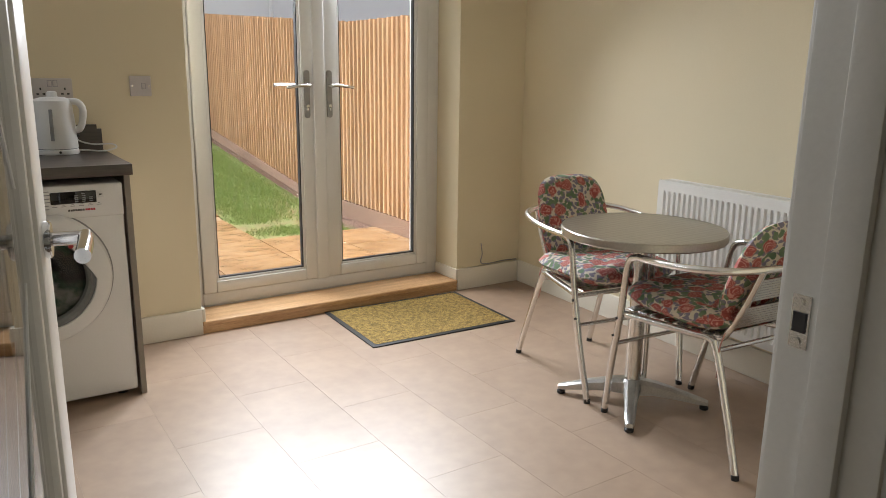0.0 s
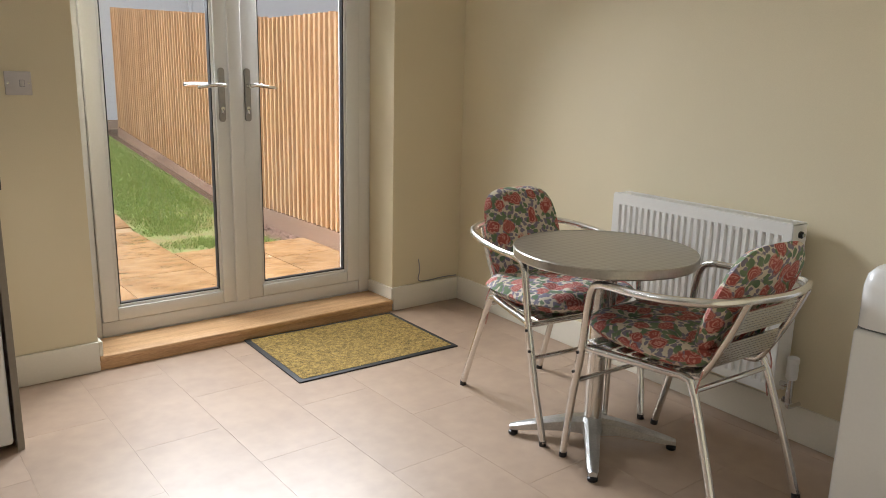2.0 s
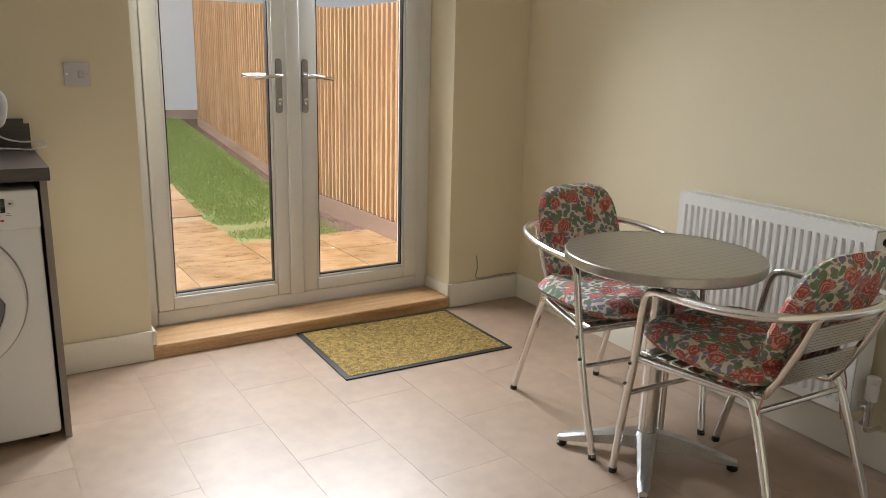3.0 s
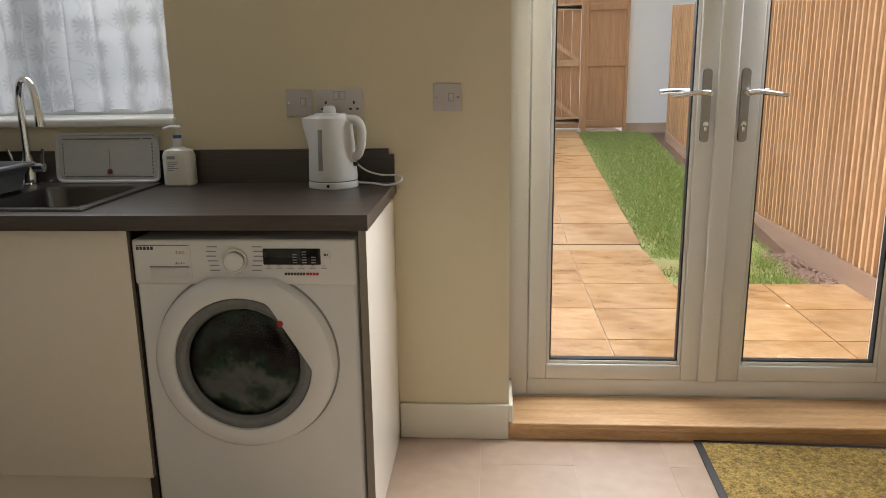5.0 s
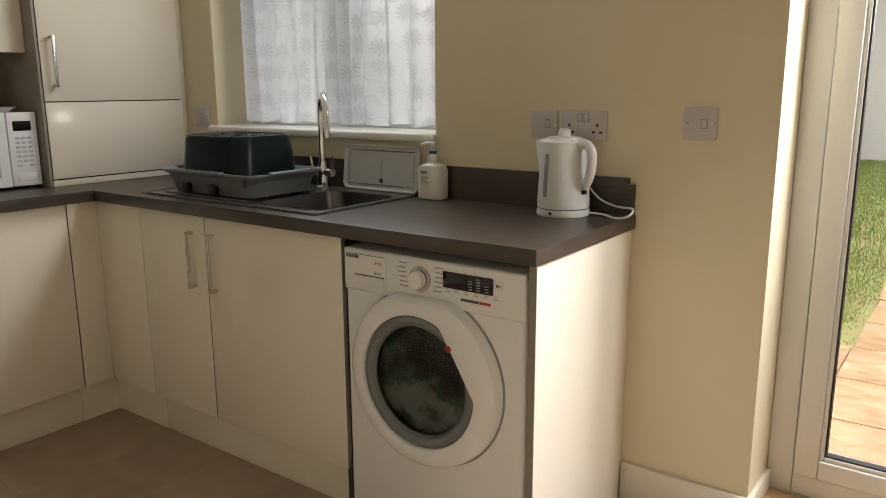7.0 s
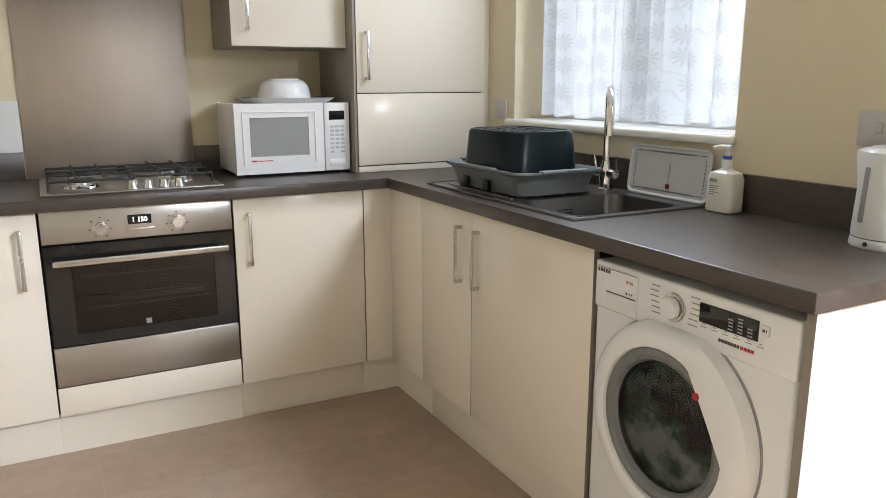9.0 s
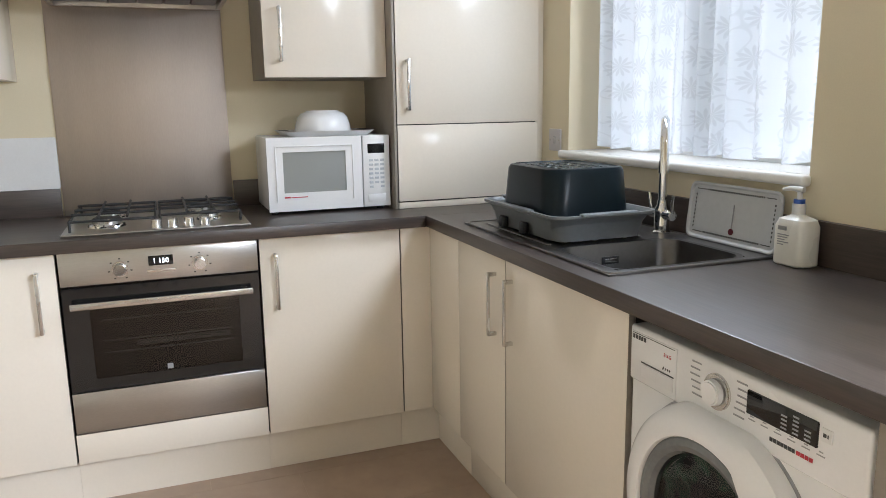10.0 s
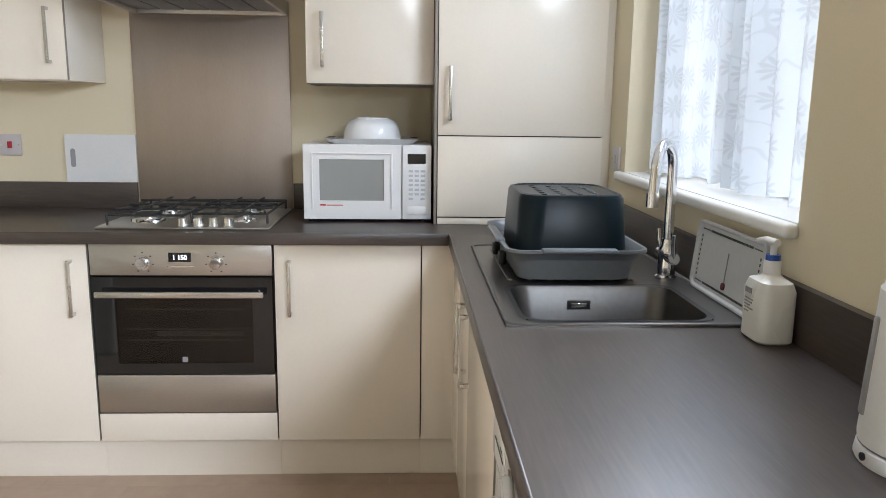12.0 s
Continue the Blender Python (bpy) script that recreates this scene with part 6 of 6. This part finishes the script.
# ---- door mat and loose cable ----
MAT_TURN = Matrix.Translation((2.112, 3.480, 0)) @ Matrix.Rotation(radians(-2.3), 4, 'Z') @ Matrix.Translation((-2.115, -3.4915, 0))
dm = thing("door_mat", (2.115, 3.495, 0), "ochre ribbed door mat with dark rubber border", "mat")
bd = box(1.711, 2.519, 3.192, 3.790, 0.0002, 0.0065, 0.0015)
bmesh.ops.transform(bd, matrix=MAT_TURN, verts=bd.verts)
part("border", bd, M_GASKET, dm, "dark rubber border")
pile = bmesh.new()
nx, ny = 150, 100
grid = [[pile.verts.new((1.734 + 0.762 * i / nx, 3.214 + 0.554 * j / ny, 0.0085 + 0.0030 * noise.noise(Vector((i * 0.9, j * 0.9, 3))))) for i in range(nx + 1)] for j in range(ny + 1)]
for a, b in zip(grid, grid[1:]):
    for i in range(nx):
        pile.faces.new((a[i], a[i + 1], b[i + 1], b[i]))
bmesh.ops.transform(pile, matrix=MAT_TURN, verts=pile.verts)
part("pile_surface", pile, M_MAT, dm)

cable = thing("wall_cable", (2.75, YN - 0.02, 0.13), "grey cable stub rising from the skirting", "cable")
part("wire", tube(spline([(2.735, YN - 0.003, 0.262), (2.742, YN - 0.006, 0.20), (2.735, YN - 0.007, 0.145), (2.80, YN - 0.006, 0.134), (2.90, YN - 0.006, 0.139), (3.00, YN - 0.007, 0.136)], 8), 0.003, 8), M_GREYPRINT, cable)


# ---- garden ----
GZ = -0.10


def ground_z(y):
    return GZ if y < 7 else min(0.42, GZ + 0.52 * (y - 7) / 4.7)


gv, gf = [], []
ys = [-60, 3.0, 4.1, 5.5, 7.0] + [7 + 4.7 * k / 6 for k in range(1, 7)] + [16, 80]
xs = [-70, -6, 0, 3, 8, 70]
for y in ys:
    for x in xs:
        z = ground_z(y) - 0.035
        if y < 4.05:
            z = -0.16
        gv.append((x, y, z))
for j in range(len(ys) - 1):
    for i in range(len(xs) - 1):
        a = j * len(xs) + i
        gf.append((a, a + 1, a + len(xs) + 1, a + len(xs)))
gm = bpy.data.meshes.new("ground")
gm.from_pydata(gv, [], gf)
gm.materials.append(M_SOIL)
tagged(new("ground", gm), "bare brown garden soil", kind="structure")


def lawn(x0, x1, y0, y1, label, count, seed):
    """Turf and upright blades, thin at the edges."""
    th = thing("lawn", ((x0 + x1) / 2, y0, GZ), label, "lawn", kind="stuff")
    rnd = np.random.RandomState(seed)
    px, py = rnd.uniform(x0 - 0.05, x1 + 0.05, count), y0 - 0.05 + (y1 - y0) * rnd.uniform(0, 1, count) ** 1.35
    keep = np.array([noise.noise(Vector((a * 2.3, b * 2.3, seed))) + 0.9 * (c - 0.5) > 0.16 - 0.85 * min(1, (b - y0) * 0.38) for a, b, c in zip(px, py, rnd.uniform(0, 1, count))])
    px, py = px[keep], py[keep]
    k = len(px)
    pz = np.array([ground_z(b) for b in py]) - 0.022
    ang = rnd.uniform(0, 6.28, k)
    edge = np.minimum(np.minimum(px - x0, x1 - px), py - y0)
    h = rnd.uniform(0.015, 0.04, k) * np.clip(0.5 + edge * 4, 0.35, 1.0)
    w = rnd.uniform(0.0018, 0.0042, k) * (1 + (py - y0) * 0.15)
    lx, ly = rnd.uniform(-0.02, 0.02, k), rnd.uniform(-0.02, 0.02, k)
    v = np.empty((k, 3, 3))
    v[:, 0] = np.stack([px - w * np.cos(ang), py - w * np.sin(ang), pz], 1)
    v[:, 1] = np.stack([px + w * np.cos(ang), py + w * np.sin(ang), pz], 1)
    v[:, 2] = np.stack([px + lx, py + ly, pz + h], 1)
    v -= np.array(th.location)
    me = bpy.data.meshes.new("blades")
    me.from_pydata(v.reshape(-1, 3).tolist(), [], np.arange(3 * k).reshape(-1, 3).tolist())
    me.materials.append(M_GRASS)
    ob = new("blades", me)
    ob.parent = th
    tv, tf = [], []
    steps = 14
    for j in range(steps + 1):
        y = y0 + (y1 - y0) * j / steps
        for x in (x0, (x0 + x1) / 2, x1):
            tv.append((x - th.location.x, y - th.location.y, ground_z(y) - 0.018 - th.location.z))
    for j in range(steps):
        for i in range(2):
            a = j * 3 + i
            tf.append((a, a + 1, a + 4, a + 3))
    tm = bpy.data.meshes.new("turf")
    tm.from_pydata(tv, [], tf)
    tm.materials.append(M_TURF)
    t = new("turf", tm)
    t.parent = th


M_TURF = mat("thin_turf", (0.15, 0.20, 0.055), 0.9, var=0.4, scale=3.6, fine=14, bump=0.6, tint=(0.22, 0.14, 0.065))
lawn(2.20, 3.10, 6.14, 12.0, "patchy green lawn beside the fence", 80000, 5)
lawn(-1.5, 1.05, 6.14, 12.0, "green lawn beside the stone path", 110000, 6)

gravel = thing("gravel_strip", (3.18, 5.5, GZ), "pinkish gravel strip along the fence foot", "gravel", kind="stuff")
rnd = random.Random(3)
gb_v, gb_f = [], []
for k in range(1500):
    gx, gy, s = rnd.uniform(3.02, 3.28), rnd.uniform(4.2, 7.0), rnd.uniform(0.007, 0.017)
    base = len(gb_v)
    for dx, dy, dz in ((1, 0, 0), (-1, 0, 0), (0, 1, 0), (0, -1, 0), (0, 0, 1), (0, 0, -1)):
        q = rnd.uniform(0.7, 1.2)
        gb_v.append((gx + dx * s * q - 3.18, gy + dy * s * q - 5.5, -0.012 + dz * s * 0.7 * q))
    for a, b, c in ((0, 2, 4), (2, 1, 4), (1, 3, 4), (3, 0, 4), (2, 0, 5), (1, 2, 5), (3, 1, 5), (0, 3, 5)):
        gb_f.append((base + a, base + b, base + c))
gme = bpy.data.meshes.new("stones")
gme.from_pydata(gb_v, [], gb_f)
gme.materials.append(M_GRAVEL)
gob = new("stones", gme)
gob.parent = gravel


def fence():
    """Featheredge boards on rails, stepping up with the slope."""
    FXX = 3.30
    th = thing("fence", (FXX, 8.0, GZ), "tall closeboard timber garden fence of pale larch", "fence")

    def base(y):
        return -0.01 if y < 7.8 else -0.01 + 0.44 * min(1.0, (y - 7.8) / 3.6)

    def top(y):
        return 1.68 if y < 6.6 else 1.68 + 0.33 * min(1.0, (y - 6.6) / 4.7)

    pitch = 0.0785
    n = int((11.4 - 4.15) / pitch)
    for k in range(n):
        y = 4.15 + k * pitch
        b0, t0 = base(y), top(y) + 0.004 * math.sin(k * 2.7)
        bm = bmesh.new()
        ring = [(FXX, y), (FXX - 0.034, y + 0.004), (FXX - 0.032, y + 0.024), (FXX - 0.004, y + pitch + 0.012), (FXX, y + pitch + 0.012)]
        loft([[(x, yy, z) for x, yy in ring] for z in (b0 + 0.055, t0)], bm=bm)
        part("board", bm, M_FENCE, th, smooth=False)
    gb = bmesh.new()
    y = 4.15
    while y < 11.3:
        y2 = min(11.4, y + 1.8)
        loft([[(x, yy, z) for x, yy, z in ((FXX - 0.035, q, base(q) - 0.12), (FXX - 0.035, q, base(q) + 0.050), (FXX, q, base(q) + 0.050), (FXX, q, base(q) - 0.12))] for q in np.linspace(y, y2, 5)], bm=gb)
        y = y2
    part("gravel_board", gb, mat("weathered_gravel_board", (0.30, 0.19, 0.13), 0.85, var=0.3, stretch=(5, 0.6, 5)), th, "dull brown gravel board", smooth=False)
    for z in (0.35, 1.05, 1.45):
        rl = bmesh.new()
        loft([[(FXX + 0.002, q, base(q) + z), (FXX + 0.05, q, base(q) + z), (FXX + 0.05, q, base(q) + z + 0.06), (FXX + 0.002, q, base(q) + z + 0.06)] for q in np.linspace(4.15, 11.4, 12)], bm=rl)
        part("rail", rl, M_FENCE, th, smooth=False)


fence()


def gate():
    Y = 12.05
    z0, z1 = 0.460, 2.165
    th = thing("garden_gate", (1.75, Y, 0.3), "brown boarded timber garden gate with diagonal braces, closed", "gate")
    x0, x1 = 1.268, 2.236
    n = 8
    w = (x1 - x0) / n
    for k in range(n):
        part("board", box(x0 + k * w + 0.002, x0 + (k + 1) * w - 0.002, Y, Y + 0.018, z0, z1, 0.002, 1), M_GATE, th)
    for z in (z0 + 0.06, (z0 + z1) / 2 - 0.02, z1 - 0.14):
        part("ledge", box(x0, x1, Y - 0.030, Y - 0.0005, z, z + 0.085, 0.003, 1), M_FENCE, th)
    for za, zb in ((z0 + 0.145, (z0 + z1) / 2 - 0.02), ((z0 + z1) / 2 + 0.065, z1 - 0.14)):
        bm = bmesh.new()
        loft([[(x, Y - 0.024, z) for x, z in ((x1 - 0.09, za), (x1, za), (x0 + 0.09, zb), (x0, zb))], [(x, Y - 0.001, z) for x, z in ((x1 - 0.09, za), (x1, za), (x0 + 0.09, zb), (x0, zb))]], bm=bm)
        part("brace", bm, M_FENCE, th, smooth=False)
    for z in (z0 + 0.10, z1 - 0.10):
        hb = loft([[(x1 + 0.06, Y - d, z - 0.03), (x1 + 0.06, Y - d, z + 0.03), (x1 - 0.40, Y - d, z + 0.012), (x1 - 0.40, Y - d, z - 0.012)] for d in (0.0245, 0.030)])
        part("hinge", hb, M_GALV, th, "galvanised strap hinge", smooth=False)
    part("threshold", box(x0 - 0.02, x1 + 0.02, Y - 0.06, Y + 0.05, 0.40, 0.455, 0.004), mat("pale_threshold", (0.62, 0.60, 0.56), 0.8), th, "pale threshold strip")
    side = thing("timber_screen", (2.56, Y, 0.3), "brown boarded timber panel beside the gate", "screen")
    part("post", box(2.241, 2.331, Y - 0.05, Y + 0.04, 0.35, 2.19, 0.004, 1), M_GATE, side)
    for k in range(5):
        part("board", box(2.334 + k * 0.100, 2.432 + k * 0.100, Y, Y + 0.018, z0, z1, 0.002, 1), M_GATE, side)
    for z in (z0 + 0.02, (z0 + z1) / 2 - 0.02, z1 - 0.14):
        part("rail", box(2.334, 2.832, Y - 0.024, Y - 0.0005, z, z + 0.085, 0.003, 1), M_GATE, side)
    part("edge_post", box(2.836, 2.880, Y - 0.03, Y + 0.04, 0.35, 2.18, 0.004, 1), M_GATE, side)


gate()

garage = thing("garage", (-0.9, 14, 0.2), "white rendered outbuilding with grey coping", "outbuilding")
part("wall", boxes([(-3.0, 1.24, 12.1, 12.3, 0.0, 2.31), (-3.0, -2.8, 12.3, 15.5, 0.0, 2.31), (1.04, 1.24, 12.3, 15.5, 0.0, 2.31)]), M_RENDER, garage, smooth=False)
part("coping", box(-3.05, 1.26, 12.05, 12.36, 2.315, 2.38, 0.01), M_SLATE, garage, "grey coping")
part("roof", box(-3.0, 1.24, 12.36, 15.5, 2.20, 2.31), M_SLATE, garage, smooth=False)

house = thing("house", (6, 14, 0.2), "white rendered neighbouring house", "house")
part("wall", boxes([(2.886, 9.0, 12.1, 12.3, 0.0, 3.9), (2.886, 3.086, 12.3, 20, 0.0, 3.9), (8.8, 9.0, 12.3, 20, 0, 3.9)]), M_RENDER, house, smooth=False)
part("plinth", box(2.884, 9.0, 12.08, 12.099, 0.0, 0.52), mat("stained_render_foot", (0.42, 0.30, 0.22), 0.9, var=0.3), house, smooth=False)
rf = loft([[(2.7, 12.0, 3.9), (9.1, 12.0, 3.9), (9.1, 20.1, 3.9), (2.7, 20.1, 3.9)], [(2.7, 15.9, 5.4), (9.1, 15.9, 5.4), (9.1, 16.2, 5.4), (2.7, 16.2, 5.4)]])
part("roof", rf, M_SLATE, house, smooth=False)
part("downpipe", cyl((4.6, 12.04, 0.2), (4.6, 12.04, 3.9), 0.034, seg=14), M_UPVC, house, "white downpipe")


# ---- patio slabs and path ----
def slab_mesh(name, w, d, seed):
    bm = bmesh.new()
    n = 4
    g = [[bm.verts.new((w * (i / n - 0.5), d * (j / n - 0.5), (0.004 * noise.noise(Vector((i * 1.7, j * 1.7, seed))) if 0 < i < n and 0 < j < n else 0.0))) for i in range(n + 1)] for j in range(n + 1)]
    for a, b in zip(g, g[1:]):
        for i in range(n):
            bm.faces.new((a[i], a[i + 1], b[i + 1], b[i]))
    rim = [g[0][i] for i in range(n + 1)] + [g[j][n] for j in range(1, n + 1)] + [g[n][i] for i in range(n - 1, -1, -1)] + [g[j][0] for j in range(n - 1, 0, -1)]
    low = [bm.verts.new((v.co.x, v.co.y, -0.03)) for v in rim]
    for k in range(len(rim)):
        bm.faces.new((rim[k], low[k], low[(k + 1) % len(rim)], rim[(k + 1) % len(rim)]))
    bmesh.ops.recalc_face_normals(bm, faces=bm.faces)
    me = bpy.data.meshes.new(name)
    bm.to_mesh(me)
    bm.free()
    me.materials.append(M_SLAB)
    me.polygons.foreach_set("use_smooth", [True] * len(me.polygons))
    me.set_sharp_from_angle(angle=radians(35))
    return me


patio = tagged(thing("pavement", (1.6, 5.0, GZ), "riven buff sandstone patio and garden path, wet", "patio"), kind="structure")
bed = box(-1.55, 3.02, 4.12, 6.13, GZ - 0.03, GZ - 0.008)
loft([[(x, y, ground_z(y) - 0.008 - d) for x, d in ((1.06, 0), (2.18, 0), (2.18, 0.02), (1.06, 0.02))] for y in (6.131, 7.0, 9.0, 11.7, 12.0)], bm=bed)
part("mortar_bed", bed, mat("sand_mortar", (0.34, 0.235, 0.13), 0.9, var=0.2, fine=60, bump=0.2), patio, smooth=False)
SLABS = [slab_mesh("slab", 0.561, 0.516, s) for s in range(5)]


def lay_slab(x, y, k):
    ob = new("slab", SLABS[k % 5])
    slope = 0.0 if y < 7 or y > 11.7 else math.atan(0.52 / 4.7)
    ob.matrix_basis = Matrix.Translation((x - 1.6, y - 5.0, ground_z(y) - GZ)) @ Matrix.Rotation(slope, 4, 'X') @ Matrix.Rotation(math.pi * ((k // 3) % 2), 4, 'Z')
    ob.parent = patio


k = 0
for j in range(4):
    for i in range(-5, 3):
        lay_slab(1.905 + i * 0.570, 4.290 + j * 0.525, k * 7 + j)
        k += 1
for j in range(4, 15):
    for i in (-1, 0):
        lay_slab(1.905 + i * 0.570, 4.290 + j * 0.525, k * 7 + j)
        k += 1

# ---- kitchen floor: vinyl tiles 305 by 610, staggered ----
floor = structure("floor", box(XW, XE + 0.01, YS - 0.12, YN, -0.12, -0.0012), M_GROUT, "buff stone-effect vinyl tile floor")
TW, TL, GAP = 0.305, 0.610, 0.0010


def tile_mesh(w, d):
    bm = box(-w / 2, w / 2, -d / 2, d / 2, -0.0011, 0.0)
    me = bpy.data.meshes.new("tile")
    bm.to_mesh(me)
    bm.free()
    me.materials.append(M_LINO)
    return me


made = {}
col = 0
x = 0.380 - 8 * TW
while x < XE:
    a, b = max(x, XW), min(x + TW, XE)
    if b - a > 0.01:
        y = YS - 0.12 - (TL / 2 if col % 2 else 0.0) - 0.05
        while y < YN:
            c, d = max(y, YS - 0.12), min(y + TL, YN)
            if d - c > 0.01:
                key = (round(b - a, 3), round(d - c, 3))
                if key not in made:
                    made[key] = tile_mesh(b - a - GAP, d - c - GAP)
                t = new("tile", made[key])
                t.location = ((a + b) / 2, (c + d) / 2, 0)
                t.parent = floor
            y += TL
    x += TW
    col += 1
